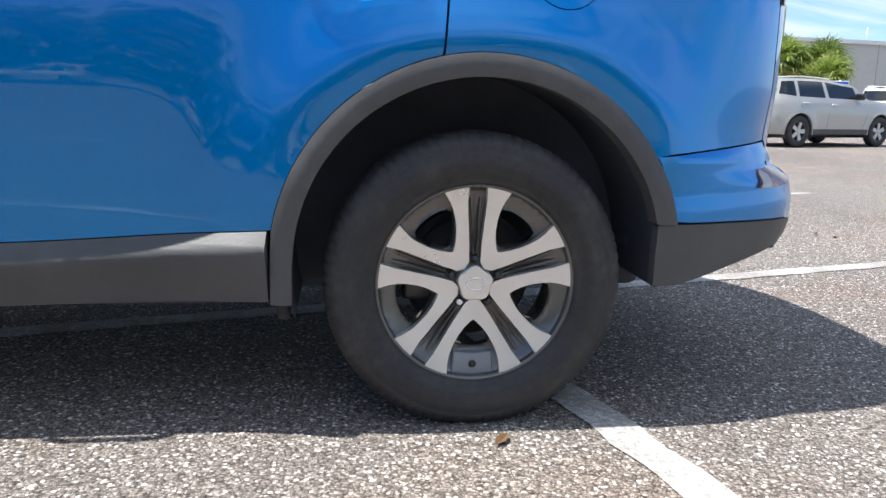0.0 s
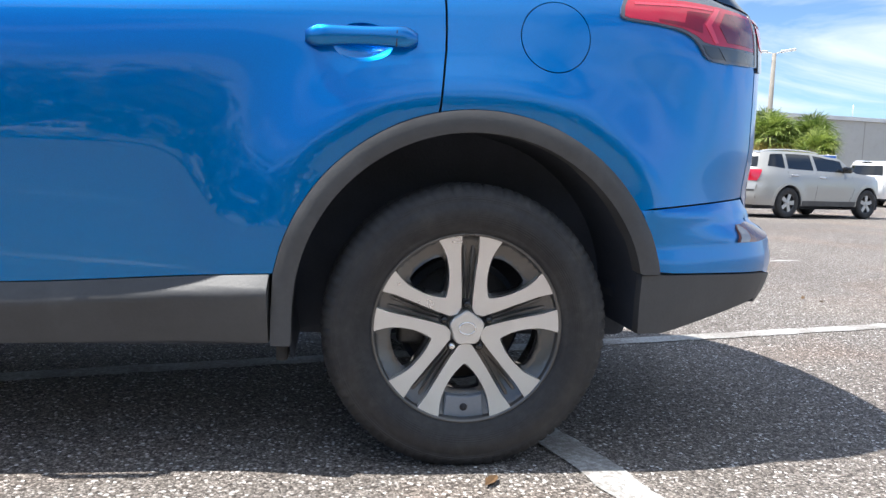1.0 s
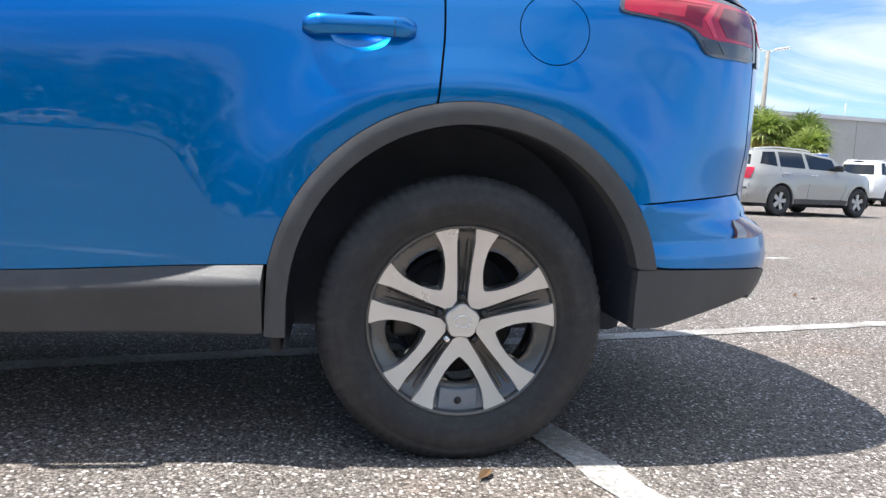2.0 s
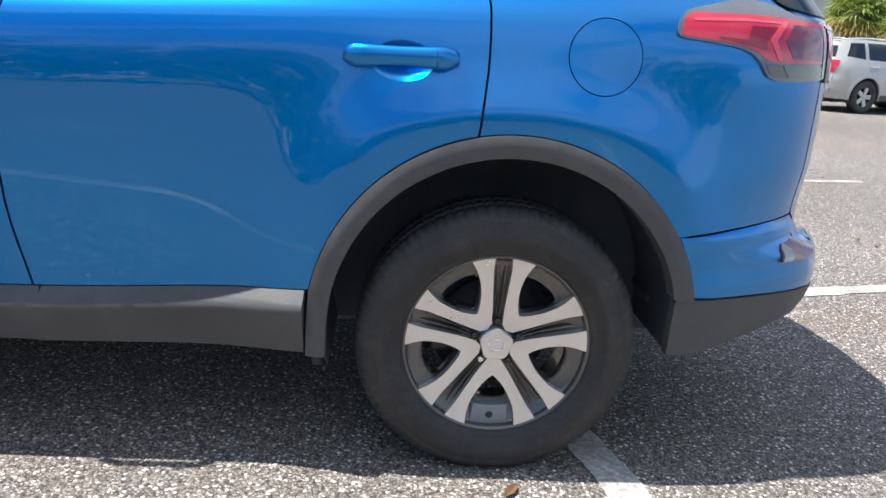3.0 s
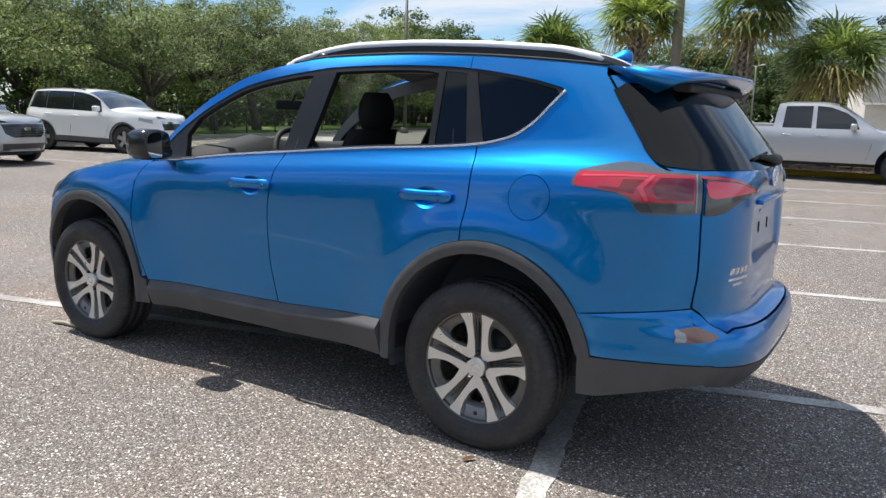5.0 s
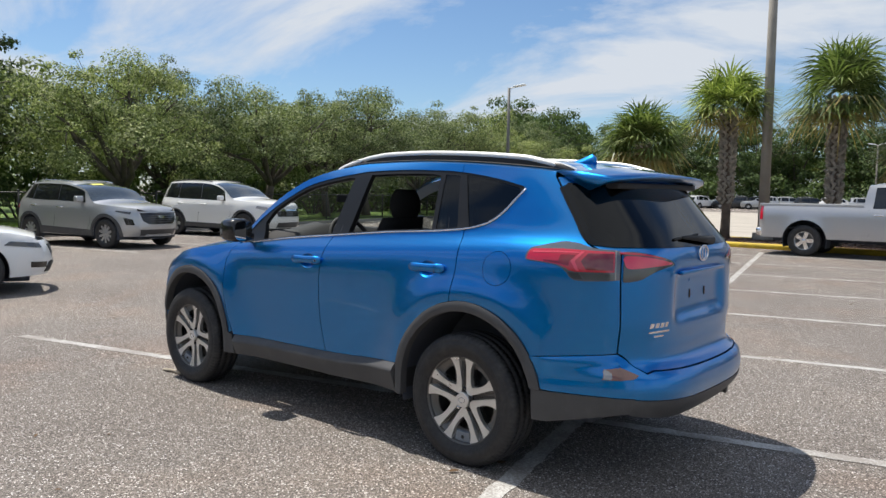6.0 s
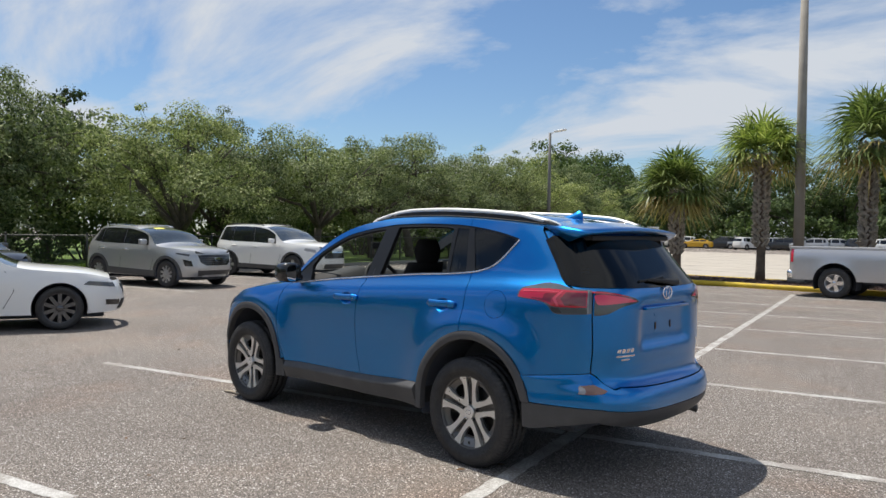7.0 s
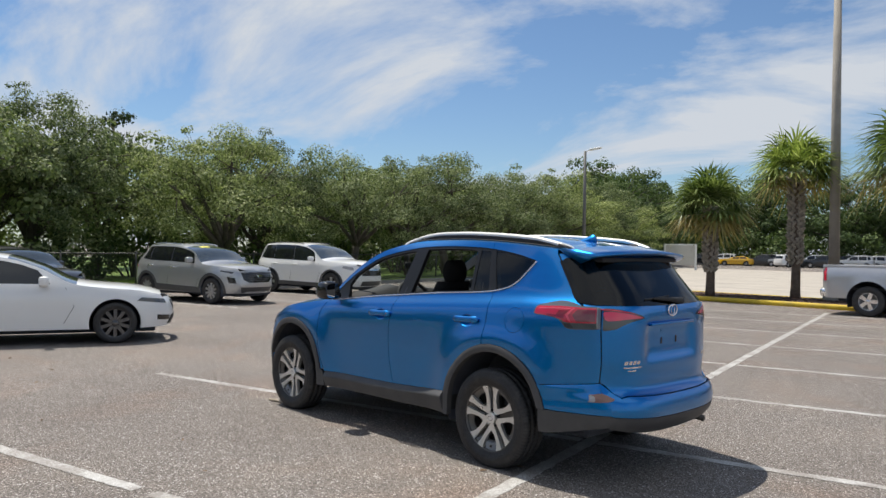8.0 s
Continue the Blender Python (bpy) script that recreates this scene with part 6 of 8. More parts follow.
# silver compact SUV in a bay by the fence
t1 = suv_table(4.63, 1.865, 1.665, 2.755, 0.95, hood=1.07, belt_z=1.08, rake=0.46)
w = 1.865 / 2
t1["arch_trim"], t1["spokes"] = 0.075, 10
t1["clad"] = [[(-0.93, 0.30), (-0.95, 0.44), (0.93, 0.50), (0.93, 0.32)]]
xf, xr = t1["xf_"], t1["xr_"]
t1["nose_parts"] = [("grille", [(-0.50, 0.68), (-0.36, 0.60), (0.36, 0.60), (0.50, 0.68), (0.55, 0.88), (-0.55, 0.88)], BLACK_GLOSS), *[("grille_bar", [(-w_, z_), (w_, z_), (w_, z_ + 0.014), (-w_, z_ + 0.014)], ALLOY_DARK) for w_, z_ in ((0.40, 0.65), (0.47, 0.70), (0.50, 0.75), (0.51, 0.80), (0.52, 0.85))], ("badge", [(-0.085, 0.74), (0.085, 0.74), (0.085, 0.81), (-0.085, 0.81)], CHROME), ("lower_grille", [(-0.52, 0.32), (0.52, 0.32), (0.56, 0.47), (-0.56, 0.47)], CLADDING), ("skid_plate", [(-0.42, 0.30), (0.42, 0.30), (0.38, 0.35), (-0.38, 0.35)], SATIN)]
t1["side_lamps"] = [("head_lamp", [(xf + 0.30, 0.84), (xf + 0.62, 0.90), (xf + 0.60, 0.93), (xf + 0.28, 0.89)], LAMP_SMOKE), ("fog_lamp", [(xf + 0.20, 0.58), (xf + 0.36, 0.58), (xf + 0.42, 0.76), (xf + 0.24, 0.72)], BLACK_GLOSS), ("tail_lamp", [(xr - 0.42, 0.93), (xr - 0.14, 0.93), (xr - 0.15, 1.02), (xr - 0.40, 1.0)], LAMP_RED)]
t1["rail_mat"], t1["handle_mat"], t1["frame"] = CHROME, CHROME, t1["frame_"]
front_w, rear_w = Vector((-15.66, 5.67)), Vector((-18.326, 4.97))
mid1 = (front_w + rear_w) / 2 + ALONG * (w - 0.06)
silver_suv = vehicle("compact_suv", "silver-grey compact SUV with dark grille, parked by the fence", placed(mid1, BAYDEG), P_SILVER, t1, "parked cars")
# price writing on the windscreen, as a plain yellow bar
b = bmesh.new()
rf, cr = curve(*t1["roof"]), curve(*t1["crown"])
fm = Shape(t1["prof"], t1["rear"], t1["front"], t1["xs_r"], t1["xs_f"], 3.2, 2.6, ())
cw = t1["cowl_"]
rows_ = []
for x in (cw + 0.55, cw + 0.62, cw + 0.69):
    rows_.append([b.verts.new((x, fm.side(x, rf(x)) * s_, rf(x) + cr(x) * (1 - abs(s_) ** 2.4) + 0.008)) for s_ in (0.05, 0.2, 0.35, 0.5)])
for a_, c_ in zip(rows_, rows_[1:]):
    for k in range(3):
        b.faces.new((a_[k], a_[k + 1], c_[k + 1], c_[k]))
YELLOW_INK = surface("yellow_window_ink", (0.80, 0.75, 0.12), 0.6, var=0.1)
part("windscreen_marking", b, YELLOW_INK, silver_suv, "yellow marking on the windscreen")

# large white SUV beside it
t2 = suv_table(4.95, 1.99, 1.78, 2.82, 1.07, hood=1.14, belt_z=1.10, r=0.38, rim=0.24)
t2["clad"] = [[(-0.95, 0.28), (-0.97, 0.40), (0.97, 0.44), (0.97, 0.30)]]
t2["arch_trim"] = 0.05
xf = t2["xf_"]
t2["side_lamps"] = [("head_lamp", [(xf + 0.28, 0.84), (xf + 0.62, 0.92), (xf + 0.60, 1.0), (xf + 0.30, 0.94)], LAMP_CLEAR), ("fog_lamp", [(xf + 0.22, 0.50), (xf + 0.40, 0.50), (xf + 0.38, 0.62), (xf + 0.22, 0.60)], LAMP_CLEAR)]
t2["nose_parts"] = [("grille", [(-0.50, 0.66), (0.50, 0.66), (0.54, 0.90), (-0.54, 0.90)], BLACK_GLOSS), ("grille_bar", [(-0.54, 0.84), (0.54, 0.84), (0.54, 0.90), (-0.54, 0.90)], CHROME), ("lower_grille", [(-0.5, 0.32), (0.5, 0.32), (0.5, 0.48), (-0.5, 0.48)], CLADDING)]
t2["rail_mat"], t2["frame"] = BLACK_GLOSS, t2["frame_"]
vehicle("large_suv", "large white SUV with black lower trim, parked by the fence", placed(mid1 + ALONG * 5.42 - ACROSS * 0.40, BAYDEG), P_WHITE, t2, "parked cars")

# sedan tables


def sedan_table(L, W, H, wb, ro, hood=0.92, belt_z=0.92, r=0.33, rim=0.23, deck=1.0, low=0.24):
    xr, xf = wb / 2 + ro, wb / 2 + ro - L
    w = W / 2
    cowl = -wb / 2 + 0.60
    s = dict(wb=wb, r=r, rim=rim, H=H, belt0=belt_z, low=low)
    s["prof"] = ([0.12, low, 0.45, 0.70, belt_z - 0.08, belt_z + 0.03, H - 0.14, H - 0.05, H], [w - 0.06, w - 0.02, w - 0.01, w - 0.008, w - 0.03, w - 0.08, w - 0.27, w - 0.33, w - 0.40])
    s["rear"] = ([low, 0.45, 0.65, deck - 0.08, deck, H], [xr - 0.08, xr, xr - 0.02, xr - 0.06, xr - 0.09, xr - 0.5])
    s["front"] = ([low, 0.42, 0.60, hood - 0.15, hood - 0.05, hood], [xf + 0.06, xf, xf + 0.03, xf + 0.14, xf + 0.35, xf + 0.6])
    s["xs_r"], s["xs_f"] = wb / 2 - 0.05, -wb / 2 + 0.10
    bs = xr - 0.62
    s["roof"] = ([xf, xf + 0.25, xf + 0.6, cowl - 0.15, cowl, cowl + 0.50, cowl + 0.95, cowl + 1.5, cowl + 1.95, cowl + 2.35, bs, xr - 0.10], [hood - 0.30, hood - 0.16, hood - 0.075, hood + 0.0, hood + 0.03, hood + 0.28, H - 0.11, H - 0.055, H - 0.08, H - 0.17, deck - 0.015, deck - 0.06])
    s["crown"] = ([xf, cowl, cowl + 0.9, bs, xr], [0.05, 0.06, 0.055, 0.05, 0.04])
    s["belt"] = ([cowl, xr], [belt_z, belt_z + 0.06])
    s["rear_top"], s["front_top"] = deck - 0.065, hood - 0.20
    bl = lambda x: belt_z + 0.025 + 0.05 * (x - cowl) / (xr - cowl)
    rf = curve(*s["roof"])
    t = lambda x: rf(x) - 0.045
    bp = cowl + 1.36
    s["windows"] = [
        [(cowl + 0.34, bl(cowl + 0.34)), (bp - 0.04, bl(bp)), (bp - 0.02, t(bp - 0.02)), (cowl + 1.0, t(cowl + 1.0)), (cowl + 0.75, t(cowl + 0.75)), (cowl + 0.52, t(cowl + 0.52))],
        [(bp + 0.03, bl(bp)), (bp + 0.98, bl(bp + 0.95)), (bp + 0.90, t(bp + 0.90) - 0.02), (bp + 0.60, t(bp + 0.60)), (bp + 0.04, t(bp + 0.04))]]
    s["gaps"] = [[(cowl + 0.14, 0.34), (cowl - 0.0, 0.60), (cowl + 0.12, belt_z - 0.03)], [(bp + 0.0, 0.34), (bp - 0.03, 0.65), (bp, belt_z)], [(bp + 0.70, 0.52), (bp + 0.92, 0.75), (bp + 1.0, belt_z + 0.02)]]
    s["handles"] = [(bp - 0.18, belt_z - 0.11), (bp + 0.78, belt_z - 0.09)]
    s["mirror"] = (cowl + 0.42, belt_z + 0.07)
    s["rear_window"] = None
    s["tops"] = [("bonnet", xf + 0.24, cowl - 0.03, None), ("windscreen", cowl - 0.03, cowl + 0.95, SCREEN), ("roof_panel", cowl + 0.95, cowl + 1.95, None), ("rear_screen", cowl + 1.95, bs, GLASS_DARK), ("boot_lid", bs, xr - 0.10, None)]
    s["spokes"] = 10
    s["xr_"], s["xf_"], s["cowl_"] = xr, xf, cowl
    return s


t3 = sedan_table(4.73, 1.835, 1.455, 2.74, 1.05)
xf, xr = t3["xf_"], t3["xr_"]
t3["wheel_mat"] = surface("grey_alloy_wheel", (0.13, 0.13, 0.135), 0.22, 0.8, var=0.06)
t3["side_lamps"] = [("head_lamp", [(xf + 0.16, 0.62), (xf + 0.62, 0.68), (xf + 0.55, 0.73), (xf + 0.20, 0.69)], LAMP_SMOKE), ("fog_lamp", [(xf + 0.10, 0.34), (xf + 0.30, 0.36), (xf + 0.30, 0.44), (xf + 0.10, 0.42)], BLACK_GLOSS)]
t3["nose_parts"] = [("grille", [(-0.30, 0.52), (0.30, 0.52), (0.38, 0.66), (-0.38, 0.66)], ALLOY_DARK), ("lower_grille", [(-0.5, 0.27), (0.5, 0.27), (0.45, 0.42), (-0.45, 0.42)], BLACK)]
t3["clad"] = []
heading3 = math.degrees(math.atan2(2.65, 0.955))
d3 = Vector((math.cos(radians(heading3)), math.sin(radians(heading3))))
n3 = Vector((d3.y, -d3.x))
fw3 = Vector((-8.70, 0.50))
vehicle("sedan", "white sedan with dark tinted windows and chrome alloy wheels", placed(fw3 - d3 * 1.37 - n3 * 0.84, heading3), P_WHITE, t3, "parked cars")

# dark grey hatchback, mostly out of view behind the sedan
t4 = suv_table(4.5, 1.80, 1.52, 2.65, 0.90, hood=0.98, belt_z=0.97, r=0.33, rim=0.22)
t4["side_lamps"] = [("head_lamp", [(t4["xf_"] + 0.26, 0.76), (t4["xf_"] + 0.60, 0.83), (t4["xf_"] + 0.55, 0.88), (t4["xf_"] + 0.28, 0.84)], LAMP_CLEAR)]
t4["nose_parts"] = [("grille", [(-0.45, 0.48), (0.45, 0.48), (0.5, 0.74), (-0.5, 0.74)], BLACK_GLOSS)]
t4.pop("rail")
vehicle("hatchback", "grey hatchback with black grille, parked in a bay", placed(mid1 - ALONG * 4.9 - ACROSS * 1.2, BAYDEG), P_GREY, t4, "parked cars")

# pale SUV with upright tail beyond the bays
t5 = suv_table(4.74, 1.86, 1.63, 2.78, 0.98, hood=1.10, belt_z=1.08, r=0.365, rim=0.225, rake=0.22)
xf, xr = t5["xf_"], t5["xr_"]
t5["crown"] = ([xf, -0.9, 0.0, xr], [0.04, 0.05, 0.03, 0.025])
t5["arch_trim"], t5["arch_mat"] = 0.06, P_PEARL
t5["clad"] = [[(-0.93, 0.30), (-0.95, 0.42), (0.95, 0.42), (0.95, 0.30)]]
t5["side_lamps"] = [("tail_lamp", [(xr - 0.20, 0.86), (xr - 0.06, 0.86), (xr - 0.08, 1.12), (xr - 0.30, 1.12)], LAMP_RED), ("side_rub_strip", [(-0.85, 0.66), (0.85, 0.66), (0.85, 0.72), (-0.85, 0.72)], P_PEARL)]
t5["tail_parts"] = [("tail_lamp", [(0.62, 0.86), (0.66, 0.86), (0.66, 1.12), (0.60, 1.12)], LAMP_RED), ("plate_recess", [(-0.30, 0.80), (0.30, 0.80), (0.30, 0.96), (-0.30, 0.96)], P_SILVER), ("tail_trim", [(-0.35, 1.0), (0.35, 1.0), (0.35, 1.03), (-0.35, 1.03)], CHROME), ("bumper_step", [(-0.66, 0.62), (0.66, 0.62), (0.66, 0.66), (-0.66, 0.66)], CLADDING)]
t5["handle_mat"], t5["mirror_mat"] = CHROME, BLACK_GLOSS
vehicle("estate_suv", "pale silver boxy SUV with dark windows, parked across the aisle", placed((9.95, 14.25), 18) @ Matrix.Scale(0.90, 4), P_PEARL, t5, "parked cars")

# black SUV
t6 = suv_table(4.65, 1.84, 1.66, 2.72, 0.98, hood=1.05, belt_z=1.05)
xr = t6["xr_"]
t6["side_lamps"] = [("tail_lamp", [(xr - 0.40, 0.98), (xr - 0.10, 0.94), (xr - 0.12, 1.05), (xr - 0.38, 1.03)], LAMP_RED)]
t6["tail_parts"] = [("tail_lamp", [(0.45, 0.96), (0.66, 0.94), (0.64, 1.05), (0.45, 1.03)], LAMP_RED), ("number_plate", [(-0.16, 0.72), (0.16, 0.72), (0.16, 0.87), (-0.16, 0.87)], SATIN)]
t6["frame"] = t6["frame_"]
BLACK_SUV = vehicle("crossover", "black crossover with silver alloy wheels, parked at the kerb", placed((7.95, 21.4), 30), P_BLACK, t6, "parked cars")

# silver pickup at the kerb
L, W, H, wb, ro = 6.25, 2.03, 1.92, 4.12, 1.20
xr, xf, w = wb / 2 + ro, wb / 2 + ro - L, W / 2
cowl = -wb / 2 + 0.62
cabend = cowl + 2.10
t7 = dict(wb=wb, r=0.40, rim=0.235, H=H, belt0=1.20, low=0.46, category="pickup truck", step=0.08, archgap=0.13, flare=0.02)
t7["prof"] = ([0.3, 0.46, 0.75, 1.05, 1.20, 1.30, H - 0.14, H - 0.05, H], [w - 0.06, w - 0.02, w - 0.005, w - 0.01, w - 0.04, w - 0.08, w - 0.21, w - 0.26, w - 0.34])
t7["rear"] = ([0.3, 0.46, 0.8, 1.25, H], [xr - 0.05, xr - 0.04, xr - 0.02, xr - 0.02, xr - 0.02])
t7["front"] = ([0.3, 0.6, 0.9, 1.10, 1.22], [xf + 0.08, xf, xf + 0.03, xf + 0.10, xf + 0.40])
t7["xs_r"], t7["xs_f"], t7["nr"] = xr - 0.35, -wb / 2 + 0.1, 5.0
t7["roof"] = ([xf, xf + 0.2, xf + 0.6, cowl - 0.1, cowl, cowl + 0.42, cowl + 0.78, cowl + 1.2, cabend - 0.3, cabend], [0.95, 1.08, 1.15, 1.21, 1.26, 1.56, H - 0.14, H - 0.075, H - 0.075, H - 0.12])
t7["crown"] = ([xf, cowl, cowl + 0.8, cabend], [0.05, 0.06, 0.06, 0.055])
t7["belt"] = ([cowl, xr], [1.20, 1.22])
t7["rear_top"], t7["front_top"] = 1.33, 0.98
rf7 = curve(*t7["roof"])
t7["top_line"] = [(x, rf7(x)) for x in zs_(xf + 0.28, cabend, 30)] + [(cabend + 0.05, 1.55), (cabend + 0.07, 1.345)] + [(x, 1.337) for x in zs_(cabend + 0.12, xr - 0.14, 8)]
bp = cowl + 1.28
tt = lambda x: rf7(x) - 0.06
t7["windows"] = [[(cowl + 0.30, 1.25), (bp - 0.05, 1.25), (bp - 0.03, tt(bp)), (cowl + 0.95, tt(cowl + 0.95)), (cowl + 0.60, tt(cowl + 0.60)), (cowl + 0.40, tt(cowl + 0.40))], [(bp + 0.05, 1.25), (cabend - 0.12, 1.25), (cabend - 0.16, tt(cabend - 0.16)), (bp + 0.06, tt(bp + 0.06))]]
t7["gaps"] = [[(cowl + 0.12, 0.55), (cowl + 0.02, 0.9), (cowl + 0.1, 1.18)], [(bp, 0.55), (bp, 1.22)], [(cabend - 0.06, 0.58), (cabend - 0.04, 1.22)], [(cabend + 0.085, 0.55), (cabend + 0.085, 1.325)]]
t7["handles"] = [(bp - 0.20, 1.09), (cabend - 0.26, 1.09)]
t7["handle_mat"] = CHROME
t7["mirror"] = (cowl + 0.42, 1.30)
t7["rear_window"] = None
t7["tops"] = [("bonnet", xf + 0.20, cowl - 0.03, None), ("windscreen", cowl - 0.03, cowl + 0.80, SCREEN), ("roof_panel", cowl + 0.80, cabend, None)]
t7["spokes"] = 5
t7["side_lamps"] = [("tail_lamp", [(xr - 0.17, 0.92), (xr - 0.045, 0.92), (xr - 0.045, 1.27), (xr - 0.17, 1.27)], LAMP_RED)]
t7["tail_parts"] = [("tail_lamp", [(0.60, 0.92), (0.72, 0.92), (0.72, 1.27), (0.60, 1.27)], LAMP_RED)]
t7["clad"], t7["dish_mat"], t7["wheel_mat"] = [], ALLOY, CHROME


def truck_bed(v, form, roof, crown):
    b = bmesh.new()
    for s in (-1, 1):
        add_box(b, cabend + 0.08, xr - 0.06, *sorted((s * (w - 0.20), s * (w - 0.07))), 1.27, 1.345, 0.015)
    add_box(b, xr - 0.09, xr - 0.03, -w + 0.15, w - 0.15, 0.60, 1.335, 0.02)
    part("bed_rail", b, P_TRUCK, v)
    b = bmesh.new()
    add_box(b, cabend + 0.06, xr - 0.1, -w + 0.12, w - 0.12, 0.70, 0.74)
    add_box(b, cabend + 0.06, cabend + 0.10, -w + 0.15, w - 0.15, 0.70, 1.25)
    part("load_bed", b, BLACK, v)
    b = bmesh.new()
    add_loft(b, [[(cabend + 0.02 - 0.0 * z, y * (form.side(cabend, z) - 0.012), z) for y in np.linspace(-1, 1, 9)] for z in (1.10, 1.3, 1.5, 1.7, H - 0.12)], closed=False)
    part("cab_back", b, P_TRUCK, v, smooth=True)
    b = bmesh.new()
    add_box(b, cabend + 0.024, cabend + 0.036, -0.62, 0.62, 1.30, 1.68, 0.004)
    part("rear_screen", b, GLASS_DARK, v)
    b = bmesh.new()
    add_loft(b, [[(xr + 0.02 - 0.10 * abs(y) ** 3 + dx, y * (w - 0.05), z) for dx, z in ((-0.12, 0.50), (0.06, 0.50), (0.08, 0.56), (0.08, 0.66), (0.05, 0.70), (-0.12, 0.70))] for y in np.linspace(-1, 1, 15)])
    part("rear_bumper", b, CHROME, v, "chrome rear bumper", True)


t7["extra"] = (truck_bed,)
trw = Vector((-3.00, 17.74))
vehicle("pickup_truck", "silver pickup truck with chrome bumper, parked at the yellow kerb", placed(trw + Vector((wb / 2, 0.95)), 1.5), P_TRUCK, t7, "parked cars")

# further cars, built once and repeated
t8 = suv_table(4.9, 1.95, 1.70, 2.95, 1.0, hood=1.0, belt_z=1.03, r=0.34, rim=0.22, rake=0.30)
t8["step"] = 0.12
t8["side_lamps"] = [("tail_lamp", [(t8["xr_"] - 0.2, 0.8), (t8["xr_"] - 0.06, 0.8), (t8["xr_"] - 0.1, 1.1), (t8["xr_"] - 0.22, 1.1)], LAMP_RED)]
vehicle("minivan", "dark red minivan parked beside the service building", placed((9.25, 36.1), 8), P_RED, t8, "far parked cars")
t9 = sedan_table(4.8, 1.9, 1.36, 2.80, 1.0, hood=0.95, belt_z=0.93)
t9["step"] = 0.12
t9["nose_parts"] = [("grille", [(-0.5, 0.34), (0.5, 0.34), (0.5, 0.60), (-0.5, 0.60)], BLACK)]
t9["spokes"] = 5
yel = vehicle("coupe", "bright yellow coupe with black wheels in a far row", placed((-44.8, 98.0), 200), P_YELLOW, t9, "far parked cars")
ta = suv_table(4.7, 1.86, 1.68, 2.75, 0.95)
ta["step"] = 0.12
far_w = vehicle("far_suv", "white SUV in a far row of parked cars", placed((-36.5, 95.5), 75), P_WHITE, ta, "far parked cars")
far_b = vehicle("far_suv", "dark SUV in a far row of parked cars", placed((-42.0, 99.5), 200), P_BLACK, ta, "far parked cars")
far_s = vehicle("far_suv", "silver SUV in a far row of parked cars", placed((-39.5, 100.5), 205), P_SILVER, ta, "far parked cars")
for src, x, y, h in ((far_s, -35.2, 99.0, 205), (far_b, -33.0, 97.0, 200), (far_b, -31.5, 100.0, 200), (far_s, -29.0, 96.0, 198), (far_s, -26.0, 99.0, 20), (far_b, -23.0, 97.0, 20), (far_w, -20.0, 96.5, 20), (far_s, -17.0, 97.0, 20), (far_w, -48.5, 101.0, 200), (far_b, -52.0, 101.0, 200), (far_w, 20.2, 24.5, 30), (far_s, 24.5, 27.0, 30), (far_w, -14.0, -36.5, 190), (far_w, -4.0, -36.0, 10), (far_s, 9.0, -36.5, 10)):
    copy_thing(src, placed((x, y), h))

# ---- surroundings ----
CONCRETE = surface("pale_concrete", (0.40, 0.365, 0.315), 0.85, var=0.14, scale=0.5, fine=30, bump=0.2, dirt=(0.29, 0.265, 0.23))
KERB_GREY = surface("grey_kerb_concrete", (0.30, 0.28, 0.25), 0.85, var=0.2, scale=3, fine=60, bump=0.3, dirt=(0.16, 0.15, 0.13))
KERB_YELLOW = surface("yellow_kerb_paint", (0.62, 0.44, 0.035), 0.7, var=0.18, scale=2.5, fine=60, bump=0.2, dirt=(0.35, 0.28, 0.10))
MULCH = surface("brown_bark_mulch", (0.085, 0.045, 0.030), 0.95, var=0.4, scale=5, fine=50, bump=0.8)
GRASS = surface("mown_grass", (0.12, 0.20, 0.03), 0.9, var=0.3, scale=1.2, fine=40, bump=0.6)
WALL_W = surface("white_building_wall", (0.52, 0.515, 0.49), 0.8, var=0.06, scale=0.6, fine=30, bump=0.1, dirt=(0.42, 0.41, 0.38))
WALL_G = surface("grey_building_wall", (0.48, 0.46, 0.43), 0.8, var=0.08, scale=0.7, fine=30, bump=0.1, dirt=(0.36, 0.34, 0.31))
POLE_MAT = surface("concrete_lamp_pole", (0.30, 0.275, 0.24), 0.8, var=0.15, scale=2, fine=60, bump=0.2)
STEEL_W = surface("white_painted_steel", (0.75, 0.76, 0.76), 0.45, var=0.06)
FENCE_BLACK = surface("black_coated_wire", (0.012, 0.014, 0.013), 0.5, var=0.1)
BARK = surface("grey_oak_bark", (0.10, 0.085, 0.07), 0.95, var=0.35, scale=4, fine=40, bump=0.8)
PALM_BARK = surface("palm_trunk_fibre", (0.15, 0.115, 0.09), 0.95, var=0.35, scale=5, fine=60, bump=0.6)
BOOT = surface("palm_leaf_bases", (0.36, 0.325, 0.275), 0.9, var=0.3, scale=8, fine=60, bump=0.4)
SHUTTER = surface("dark_shutter", (0.09, 0.085, 0.08), 0.5, var=0.2)
SIGN_BLUE = surface("blue_sign_paint", (0.03, 0.12, 0.45), 0.4, var=0.05)
STICK = surface("weathered_wood", (0.42, 0.36, 0.28), 0.85, var=0.2, scale=10, fine=120, bump=0.4)
DRY_LEAF = surface("dry_leaf", (0.16, 0.09, 0.04), 0.8, var=0.4)


